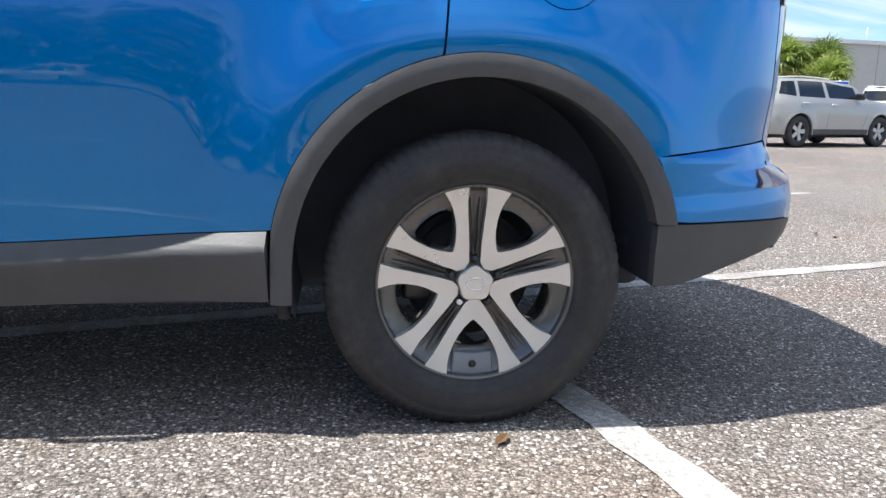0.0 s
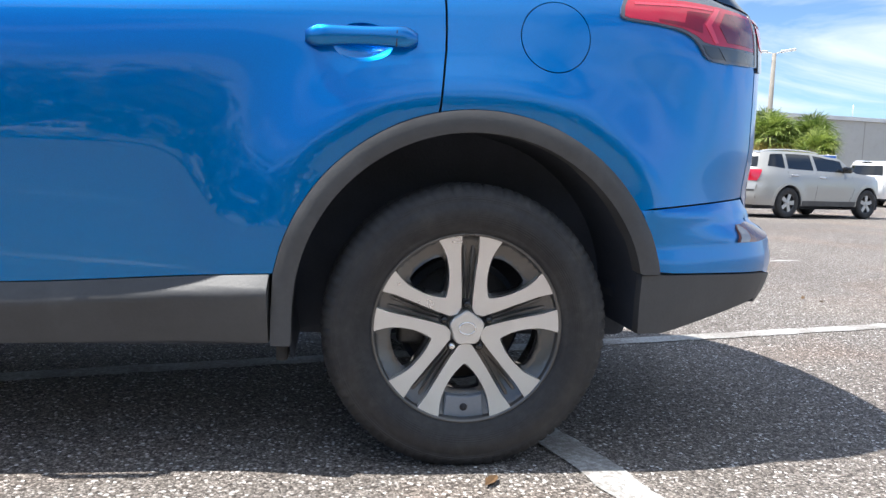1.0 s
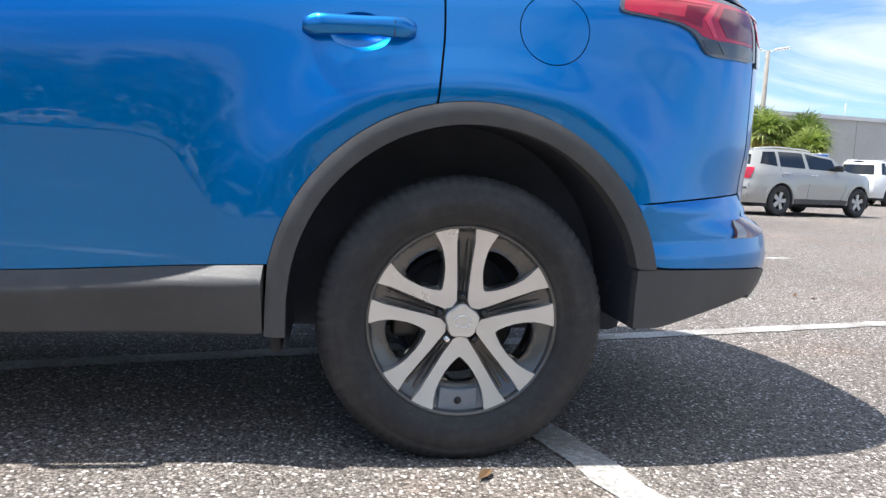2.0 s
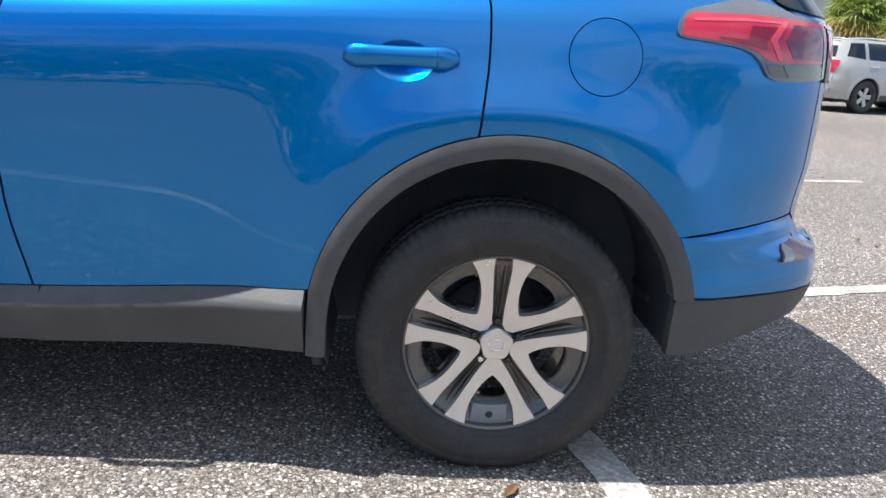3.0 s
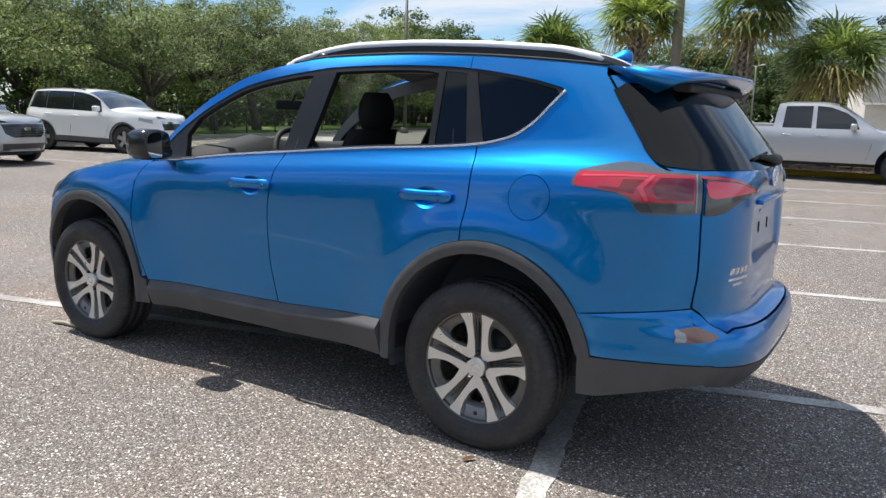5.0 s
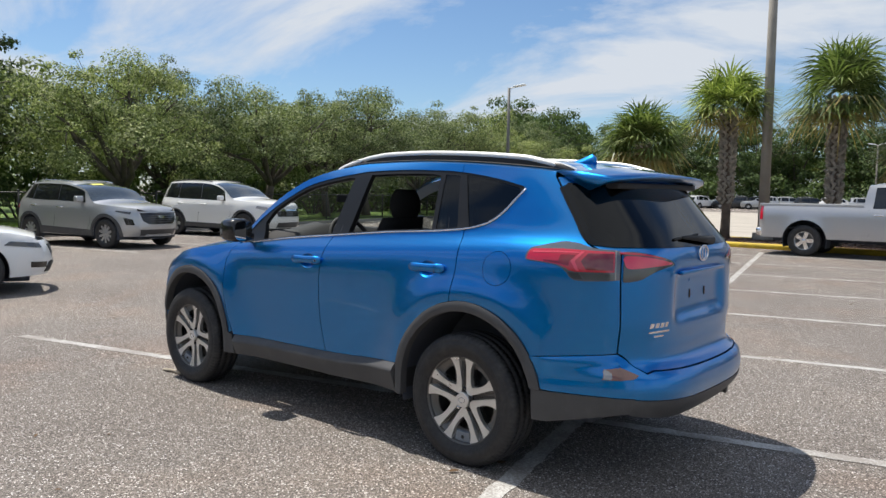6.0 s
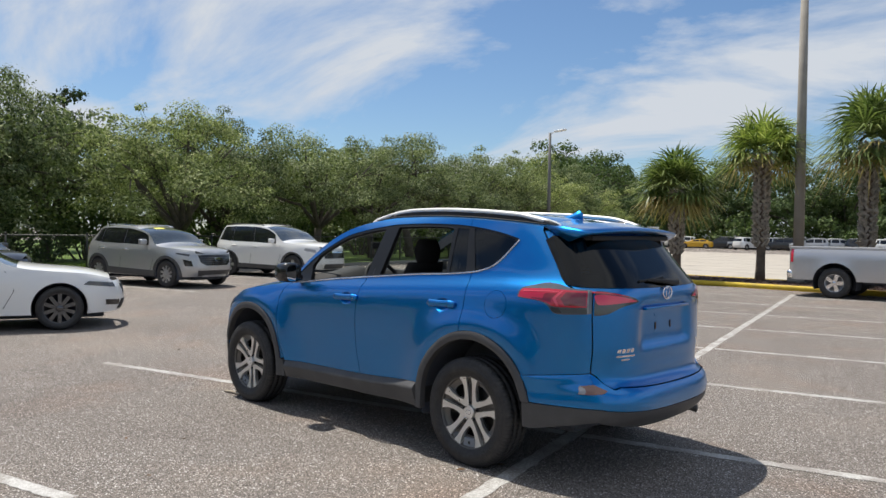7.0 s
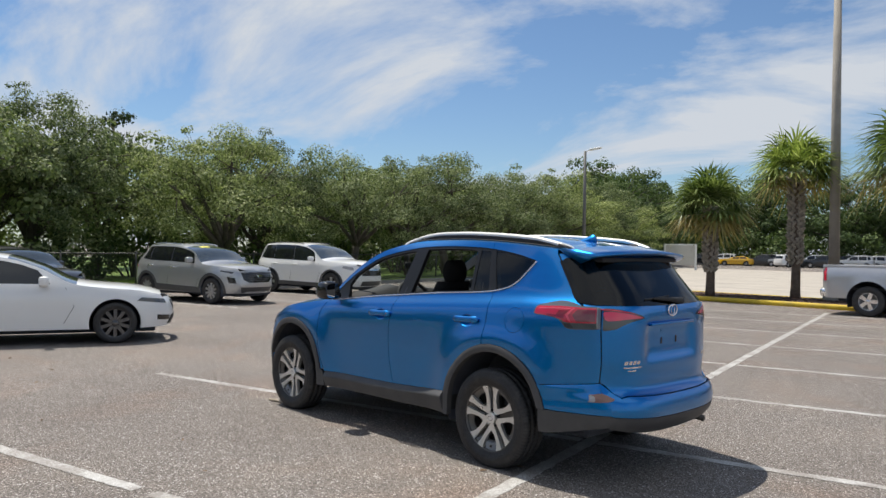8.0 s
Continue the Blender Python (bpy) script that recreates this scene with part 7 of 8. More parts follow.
def leaf_material(name, tones, through=0.22, rough=0.65):
    m, n, l, b = nodes_of(name)
    g = n.new("ShaderNodeNewGeometry")
    r = ramp_node(n, [(i / (len(tones) - 1), t) for i, t in enumerate(tones)])
    l.new(g.outputs["Random Per Island"], r.inputs[0])
    info = n.new("ShaderNodeObjectInfo")
    own = ramp_node(n, [(0.0, (0.70, 0.72, 0.76)), (0.5, (0.95, 0.95, 0.95)), (1.0, (1.22, 1.18, 1.0))])
    l.new(info.outputs["Random"], own.inputs[0])
    tone = mix_rgb(n, l, 1.0, r.outputs[0], own.outputs[0], "MULTIPLY")
    l.new(tone, b.inputs["Base Color"])
    b.inputs["Roughness"].default_value = rough
    b.inputs["Specular IOR Level"].default_value = 0.2
    tr, mx = n.new("ShaderNodeBsdfTranslucent"), n.new("ShaderNodeMixShader")
    mx.inputs[0].default_value = through
    l.new(mix_rgb(n, l, 1.0, tone, (1.15, 1.32, 0.75), "MULTIPLY"), tr.inputs[0])
    l.new(b.outputs[0], mx.inputs[1]); l.new(tr.outputs[0], mx.inputs[2])
    l.new(mx.outputs[0], n["Material Output"].inputs["Surface"])
    return m


OAK_LEAF = leaf_material("oak_leaves", [(0.062, 0.090, 0.040), (0.162, 0.202, 0.088), (0.275, 0.318, 0.145), (0.45, 0.48, 0.29)], 0.28)
FAR_LEAF = leaf_material("far_wood_leaves", [(0.045, 0.075, 0.032), (0.085, 0.13, 0.045), (0.13, 0.18, 0.06)])
PALM_LEAF = leaf_material("palm_fronds", [(0.080, 0.120, 0.036), (0.200, 0.260, 0.080), (0.38, 0.43, 0.16)], 0.26, 0.4)
PALM_DRY = leaf_material("dry_palm_fronds", [(0.26, 0.20, 0.08), (0.45, 0.35, 0.13), (0.34, 0.31, 0.12)], 0.25, 0.6)
PINE_LEAF = leaf_material("pine_needles", [(0.018, 0.032, 0.015), (0.035, 0.060, 0.022), (0.055, 0.085, 0.030)], 0.2)


def mesh_part(name, verts, faces, material, parent, label=""):
    me = bpy.data.meshes.new(name)
    me.from_pydata(verts, [], faces)
    me.materials.append(material)
    ob = new(name, me)
    ob.parent = parent
    return tagged(ob, label)


def leaf_cloud(rng, clumps, per, size, flat=0.72, under=-0.45):
    """Small pointed leaves on the upper side of clumps given as (place, radius); each leaf lies along its clump's skin."""
    verts, faces = [], []
    for c, rad in clumps:
        k = int(per * rad * rad)
        d = rng.normal(size=(k, 3))
        d /= np.linalg.norm(d, axis=1)[:, None]
        d[:, 2] = np.where(d[:, 2] < under, -d[:, 2] * rng.random(k), d[:, 2])
        lump = 1 + 0.22 * np.sin(d[:, 0] * 5.1 + c[0] * 3) * np.sin(d[:, 1] * 4.7 + c[1] * 3)
        rr = rad * lump * (0.60 + 0.46 * rng.random(k) ** 0.7)
        p = np.array(c) + d * rr[:, None] * (1, 1, flat)
        up = d * 0.9 + rng.normal(size=(k, 3)) * 0.34 + (0, 0, 0.30)
        a = np.cross(rng.normal(size=(k, 3)), up); a /= np.linalg.norm(a, axis=1)[:, None] + 1e-9
        b_ = np.cross(a, up); b_ /= np.linalg.norm(b_, axis=1)[:, None] + 1e-9
        s = size * (0.6 + 0.8 * rng.random(k))[:, None]
        a, b_ = a * s, b_ * s * 0.6
        o = len(verts)
        q = np.stack([p - a, p - b_ + a * 0.1, p + a, p + b_ + a * 0.1], 1).reshape(-1, 3)
        verts += q.tolist()
        faces += [(o + 4 * i, o + 4 * i + 1, o + 4 * i + 2, o + 4 * i + 3) for i in range(k)]
    return verts, faces


def oak(seed, m, label="live oak with a broad grey-green crown behind a fence", leaf=OAK_LEAF, group="trees along the fence", height=6.6, spread=4.0, size=0.048, per=800, low=1.75):
    """Forked trunk, spreading limbs, and leaf clumps in separate pads with gaps between them."""
    rng = np.random.default_rng(seed)
    t = thing("oak_tree", label, "tree", m, group)
    b = bmesh.new()
    clumps = []
    fork = 1.5 + 0.4 * rng.random()
    lean = rng.normal(size=2) * 0.12
    add_tube(b, [(0, 0, -0.1), (lean[0] * 0.4, lean[1] * 0.4, fork * 0.5), (lean[0], lean[1], fork)], [0.26, 0.20, 0.18], 9)
    nl, big = 9, max(1.0, spread / 3.4)
    for i in range(nl):
        a = i * math.tau / nl + rng.random() * 0.6
        reach = spread * (0.55 + 0.35 * rng.random()) * (0.25 if i == 0 else 1)
        top = fork + (height - fork) * (0.30 + 0.50 * rng.random() + (0.18 if i == 0 else 0))
        tip = np.array((math.cos(a) * reach, math.sin(a) * reach, top))
        base = np.array((lean[0], lean[1], fork - 0.15))
        mid = base + (tip - base) * 0.5 + np.array((*rng.normal(size=2) * 0.25, 0.30))
        pts = [base, base + (mid - base) * 0.5 + rng.normal(size=3) * 0.08, mid, mid + (tip - mid) * 0.5 + rng.normal(size=3) * 0.12, tip]
        add_tube(b, pts, [0.13, 0.10, 0.075, 0.05, 0.025], 7)
        for j in range(5):
            q = mid + (tip - mid) * rng.random() + rng.normal(size=3) * (0.95, 0.95, 0.45)
            q[2] = max(q[2], low + 0.15)
            add_tube(b, [mid + (tip - mid) * 0.4, (mid + (tip - mid) * 0.6 + q) / 2, q], [0.03, 0.02, 0.01], 5)
            clumps.append((q, big * (0.38 + 0.40 * rng.random())))
        clumps.append((tip, big * (0.75 + 0.35 * rng.random())))
    # pads over the dome, wider and flatter low down, small tufts on the outline
    for j in range(40):
        a, u = rng.random() * math.tau, rng.random()
        rr = spread * (0.62 + 0.34 * rng.random()) * math.sqrt(max(0.0, 1 - (u * 0.92) ** 2))
        clumps.append(((math.cos(a) * rr, math.sin(a) * rr, low + (height - low - 0.55) * u), big * (0.45 + 0.60 * rng.random() ** 1.5)))
    for j in range(34):
        a, u = rng.random() * math.tau, 0.25 + 0.75 * rng.random()
        rr = spread * 1.03 * math.sqrt(max(0.0, 1 - (u * 0.95) ** 2))
        q = np.array((math.cos(a) * rr, math.sin(a) * rr, low + (height - low) * u))
        add_tube(b, [q * (0.72, 0.72, 0.86), q], [0.022, 0.006], 4)
        clumps.append((q, 0.20 + 0.22 * rng.random()))
    part("trunk", b, BARK, t, "grey forked trunk and limbs", True)
    v, f_ = leaf_cloud(rng, clumps, per, size)
    mesh_part("crown", v, f_, leaf, t, "dense small-leaved crown")
    return t


def on_row(s, off=0.0, z=0.0, turn=0.0, scale=1.0):
    p = Vector((-21.3, 5.0)) + ALONG * s - ACROSS * off
    return pose(p.x, p.y, z, 0, 0, turn) @ Matrix.Scale(scale, 4)


def copy_scaled(ob, m, scale, label=""):
    c = copy_thing(ob, m)
    c.scale = (scale, scale, scale * random.Random(int(scale * 1e5)).uniform(0.94, 1.08))
    return tagged(c, label)


rr = random.Random(5)
OAK_DARK = leaf_material("oak_leaves_dark", [(0.056, 0.083, 0.040), (0.132, 0.170, 0.080), (0.222, 0.264, 0.123), (0.39, 0.42, 0.25)], 0.28)
oaks = [oak(11, on_row(7.0, 3.0, 0, 20), spread=3.7, height=6.4), oak(12, on_row(11.4, 5.2, 0, 80), leaf=OAK_DARK, spread=3.3, height=7.0), oak(13, on_row(15.6, 2.9, 0, 200), spread=3.6, height=6.1)]
BACK = "taller oak standing behind the first row of trees"
backs = [oak(14, on_row(-12.0, 9.5, 0, 30), BACK, spread=3.8, size=0.11, per=170, low=0.5), oak(15, on_row(-5.0, 10.2, 0, 150), BACK, OAK_DARK, spread=3.6, height=6.9, size=0.11, per=170, low=0.5)]
for i, s in enumerate((1.6, -4.2, -14.5, 20.2, 24.6, 30.0, 35.0, 40.4, 45.6, 51.0, 56.0)):
    copy_scaled(oaks[(i + 1) % 3], on_row(s + rr.uniform(-0.5, 0.5), (7.4 if -12 < s < 3 else 2.7) + rr.uniform(-0.4, 0.6), 0, rr.uniform(0, 360)), rr.uniform(0.84, 1.06) * (0.9 if s < 0 else 1.0 if s < 21 else 1.12))
for i, s in enumerate((1, 7.2, 13, 20, 27, 34, 42, 50, 58)):
    copy_scaled(backs[i % 2], on_row(s + rr.uniform(-1, 1), 9.5 + rr.uniform(-1, 2), 0, rr.uniform(0, 360)), rr.uniform(0.92, 1.12), BACK)
for i in range(9):
    copy_scaled(backs[i % 2], on_row(-8 + 9.0 * i, 19 + rr.uniform(-3, 3), 0, rr.uniform(0, 360)), rr.uniform(1.0, 1.25), "tall oak far behind the fence")

# near tree at the end of the row
copy_scaled(oaks[2], pose(-25.2, -1.2, 0, 0, 0, 140), 1.30, "live oak with thin upper branches near the fence end")


def pine(seed, m, h=13.0):
    rng = np.random.default_rng(seed)
    t = thing("pine_tree", "tall slender pine with sparse dark crown in the distance", "tree", m, "distant pines")
    b = bmesh.new()
    add_tube(b, [(0, 0, 0), (0.1, 0, h * 0.5), (0.05, 0.1, h)], [0.20, 0.14, 0.04], 8)
    cl = []
    for i in range(26):
        u = 0.55 + 0.45 * rng.random()
        a = rng.random() * math.tau
        rr_ = (1.15 - u) * 4.2 * (0.4 + 0.6 * rng.random())
        q = (math.cos(a) * rr_, math.sin(a) * rr_, h * u)
        add_tube(b, [(0.05, 0, h * u - 0.3), q], [0.05, 0.015], 5)
        cl.append((q, 0.42 + 0.4 * rng.random()))
    part("trunk", b, BARK, t, smooth=True)
    v, f_ = leaf_cloud(rng, cl, 150, 0.12)
    mesh_part("crown", v, f_, PINE_LEAF, t)
    return t


pines = [pine(31, pose(-46, 13.9, 0), 9.8)]
for x, y, h in ((-30, 118, 1.4), (-22, 121, 1.6), (-17, 119, 1.45), (-10, 122, 1.6), (-4, 120, 1.5), (2, 123, 1.6), (-55, 117, 1.35), (-26, 124, 1.55), (-13.5, 126, 1.65)):
    copy_scaled(pines[0], pose(x, y, 0, 0, 0, x * 37), h)

# far wood
far = oak(21, pose(-58, 108, 0), "tree in the far wood beyond the pad", FAR_LEAF, "far wood", 8.5, 5.0, 0.12, 130, 0.3)
for i in range(26):
    copy_scaled(far, pose(-66 + 4.1 * i + rr.uniform(-1.5, 1.5), 109 + rr.uniform(-3, 6) - 0.10 * i, 0, 0, 0, rr.uniform(0, 360)), rr.uniform(1.15, 1.5))
for i in range(12):
    copy_scaled(far, pose(-46 - 1.9 * i, 70 + 3.4 * i + rr.uniform(-1, 1), 0, 0, 0, rr.uniform(0, 360)), rr.uniform(1.22, 1.42))

# trees on the open side of the car park, behind the walk
# out of view; row lengthened and raised to darken the paint's reflections
for i in range(21):
    copy_scaled(backs[i % 2], pose(-94 + 6.6 * i + rr.uniform(-1, 1), -42 + rr.uniform(-2, 2), 0, 0, 0, rr.uniform(0, 360)), rr.uniform(1.35, 1.65), "live oak on the far side of the car park")

# low growth under the oaks


def shrub(seed, m):
    rng = np.random.default_rng(seed)
    t = thing("shrub", "dark green shrub growing under the oaks", "shrub", m, "shrubs under the oaks")
    b = bmesh.new()
    cl = []
    for i in range(9):
        a = rng.random() * math.tau
        q = (math.cos(a) * rng.uniform(0.2, 1.3), math.sin(a) * rng.uniform(0.2, 1.3), rng.uniform(0.5, 1.8))
        add_tube(b, [(q[0] * 0.2, q[1] * 0.2, 0), q], [0.03, 0.01], 5)
        cl.append((q, rng.uniform(0.45, 0.8)))
    part("stem", b, BARK, t)
    v, f_ = leaf_cloud(rng, cl, 260, 0.085, under=-0.9)
    mesh_part("foliage", v, f_, FAR_LEAF, t)
    return t


shrubs = [shrub(51, on_row(2, 7.0)), shrub(52, on_row(4.5, 7.6))]
for i in range(26):
    copy_scaled(shrubs[i % 2], pose(-62 + 3.9 * i, 103 + rr.uniform(-2, 2), 0, 0, 0, rr.uniform(0, 360)), rr.uniform(1.8, 2.6))
# unseen shrubs added to close low gaps in the reflected tree band
for i in range(24):
    copy_scaled(shrubs[i % 2], pose(-70 + 5.0 * i, -41.5 + rr.uniform(-0.6, 0.6), 0, 0, 0, rr.uniform(0, 360)), rr.uniform(2.2, 2.7))
for i in [k for k in range(48) if not 5 < k < 16]:
    copy_scaled(shrubs[i % 2], on_row(-20 + 1.7 * i + rr.uniform(-0.6, 0.6), rr.uniform(6.0, 8.5), 0, rr.uniform(0, 360)), rr.uniform(1.15, 1.75))

# fence, kerb and lawn by the oaks
b = bmesh.new()
k0, k1 = -24.0, 62.0
pts = [Vector((-20.55, 5.2)) + ALONG * k0, Vector((-20.55, 5.2)) + ALONG * k1]
for p, q, z, mt, nm, lb in ((0.0, 0.15, 0.13, KERB_GREY, "kerb", "grey concrete kerb beside the lawn"),):
    prof_ = [(-0.075, 0.0), (-0.07, 0.10), (-0.055, 0.13), (0.075, 0.13), (0.075, 0.0)]
    add_loft(b, [[(*(pt - ACROSS * o), z_) for o, z_ in [(-a, c) for a, c in prof_]] for pt in pts])
    tagged(part(nm, b, mt), lb, "kerb", kind="structure")
lawn_b = bmesh.new()
l0 = [Vector((-20.64, 5.2)) + ALONG * s_ for s_ in (k0, k1)]
l1 = [p - ACROSS * 60 for p in l0]
lawn_b.faces.new([lawn_b.verts.new((p.x, p.y, 0.12)) for p in (l0[0], l0[1], l1[1], l1[0])])
tagged(part("lawn", lawn_b, GRASS), "sunlit mown grass strip behind the fence", "lawn", kind="structure")
rng = np.random.default_rng(3)
gv, gf = [], []
for i in range(9000):
    s_, o_ = rng.uniform(-10, 6), rng.uniform(0.1, 6)
    p = Vector((-20.7, 5.2)) + ALONG * s_ - ACROSS * o_
    a = rng.uniform(0, math.tau)
    h = rng.uniform(0.05, 0.13)
    o = len(gv)
    gv += [(p.x - 0.012 * math.cos(a), p.y - 0.012 * math.sin(a), 0.12), (p.x + 0.012 * math.cos(a), p.y + 0.012 * math.sin(a), 0.12), (p.x + rng.normal() * 0.03, p.y + rng.normal() * 0.03, 0.12 + h)]
    gf.append((o, o + 1, o + 2))
GRASS_BLADE = leaf_material("grass_blades", [(0.08, 0.14, 0.02), (0.13, 0.21, 0.03), (0.18, 0.25, 0.05)])
tagged(mesh_part("grass", gv, gf, GRASS_BLADE, None), "short green grass blades on the lawn", "grass", kind="stuff")

fence = thing("chain_link_fence", "black chain-link fence with round posts along the lawn", "fence", pose(0, 0, 0))
F0 = Vector((-21.3, 5.0))
post_me = None
for i in range(-6, 20):
    p = F0 + ALONG * (i * 2.6 + 0.9)
    if post_me is None:
        b = bmesh.new()
        add_tube(b, [(0, 0, 0.10), (0, 0, 1.34)], 0.032, 10)
        bmesh.ops.create_uvsphere(b, u_segments=8, v_segments=5, radius=0.036, matrix=Matrix.Translation((0, 0, 1.35)))
        po = part("post", b, FENCE_BLACK, fence, smooth=True)
        post_me = po.data
        po.matrix_local = pose(p.x, p.y, 0)
    else:
        piece("post", post_me, fence, pose(p.x, p.y, 0))
for z in (0.16, 1.30):
    b = bmesh.new()
    p, q = F0 + ALONG * -15, F0 + ALONG * 50
    add_tube(b, [(p.x, p.y, z), (q.x, q.y, z)], 0.020, 8)
    part("rail", b, FENCE_BLACK, fence, smooth=True)
wv, wf_ = [], []
for dr in (1, -1):
    for i in range(250):
        s_ = -16 + 0.085 * i
        e_ = s_ + dr * 1.12
        for (sa, za), (sb, zb_) in (((s_, 0.17), (e_, 1.29)),):
            a, c = F0 + ALONG * sa, F0 + ALONG * sb
            o = len(wv)
            wv += [(a.x, a.y, za - 0.003), (a.x, a.y, za + 0.003), (c.x, c.y, zb_ + 0.003), (c.x, c.y, zb_ - 0.003)]
            wf_.append((o, o + 1, o + 2, o + 3))
tagged(mesh_part("wire_mesh", wv, wf_, FENCE_BLACK, fence), kind="stuff")

for k in (-1, 0, 1, 2, 3):
    c = mid1 + ALONG * (1.42 + 2.75 * k) - Vector((0, 0))
    paint_line(c - ACROSS * 2.2, c + ACROSS * 2.9)

# islands with yellow kerbs, mulch and palms
KERB_Y = lambda x: 19.62 - 0.06 * (x + 4)


def island(x0, x1, depth, label):
    t = thing("planting_island", label, "planting bed", pose(0, 0, 0), kind="structure")
    b = bmesh.new()
    n = 40
    secs = []
    outline = [(x0 + (x1 - x0) * i / n, KERB_Y(x0 + (x1 - x0) * i / n)) for i in range(n + 1)]
    outline += [(x1 + 0.9 * math.sin(a), KERB_Y(x1) + depth / 2 - depth / 2 * math.cos(a)) for a in np.linspace(0.2, math.pi - 0.2, 8)]
    outline += [(x1 - (x1 - x0) * i / n, KERB_Y(x1 - (x1 - x0) * i / n) + depth) for i in range(n + 1)]
    outline += [(x0 - 0.9 * math.sin(a), KERB_Y(x0) + depth / 2 + depth / 2 * math.cos(a)) for a in np.linspace(0.2, math.pi - 0.2, 8)]
    c = Vector((sum(p[0] for p in outline) / len(outline), sum(p[1] for p in outline) / len(outline)))
    m_ = len(outline)
    for i in range(m_):
        d = (Vector(outline[(i + 1) % m_]) - Vector(outline[i - 1])).normalized()
        nv = Vector((-d.y, d.x))
        p = Vector(outline[i])
        secs.append([(*(p + nv * o), z) for o, z in ((0.0, 0.0), (0.012, 0.11), (0.04, 0.15), (0.16, 0.15), (0.16, 0.0))])
    secs.append(secs[0])
    add_loft(b, secs, True, False)
    part("kerb", b, KERB_YELLOW, t, "yellow painted kerb", True)
    b = bmesh.new()
    fc = b.faces.new([b.verts.new((*(Vector(p) + (c - Vector(p)).normalized() * 0.14), 0.13)) for p in outline])
    bmesh.ops.triangulate(b, faces=[fc])
    part("mulch", b, MULCH, t, "brown bark mulch")
    rng_ = np.random.default_rng(int(abs(x0) * 10))
    v, f_ = [], []
    for i in range(2500):
        x = rng_.uniform(max(x0, -14), min(x1, 12)); y = KERB_Y(x) + rng_.uniform(0.2, depth - 0.2)
        a, l_ = rng_.uniform(0, math.tau), rng_.uniform(0.03, 0.08)
        o = len(v)
        dx, dy = math.cos(a) * l_, math.sin(a) * l_
        v += [(x - dx, y - dy, 0.13), (x + dy * 0.3, y - dx * 0.3, 0.15), (x + dx, y + dy, 0.14 + rng_.uniform(0, 0.03)), (x - dy * 0.3, y + dx * 0.3, 0.135)]
        f_.append((o, o + 1, o + 2, o + 3))
    tagged(mesh_part("bark_chips", v, f_, MULCH, t), kind="stuff")
    return t


island(-12.5, 1.2, 3.3, "mulched planting island with a yellow painted kerb")
side_island = island(5.6, 30, 5.0, "mulched planting island with a yellow painted kerb and palms")
side_island.matrix_world = pose(5.6, 21.0, 0, 0, 0, 35.0) @ pose(-5.6, -KERB_Y(5.6), 0)

# concrete pad beyond the islands
b = bmesh.new()
b.faces.new([b.verts.new(p) for p in ((-60, 23.4, 0.006), (1.2, 22.6, 0.006), (4.5, 24.0, 0.006), (40, 47.0, 0.006), (40, 60, 0.006), (0, 70, 0.006), (-60, 76, 0.006))])
tagged(part("concrete_pad", b, CONCRETE), "sunlit pale concrete pad with joints", "pavement", kind="structure")
for i in range(9):
    b = bmesh.new()
    y = 24.5 + 5.5 * i
    add_box(b, -60, 60, y - 0.02, y + 0.02, 0.0, 0.009)
    tagged(part("pad_joint", b, KERB_GREY), "dark joint in the concrete pad", "joint", "pad joints", "structure")


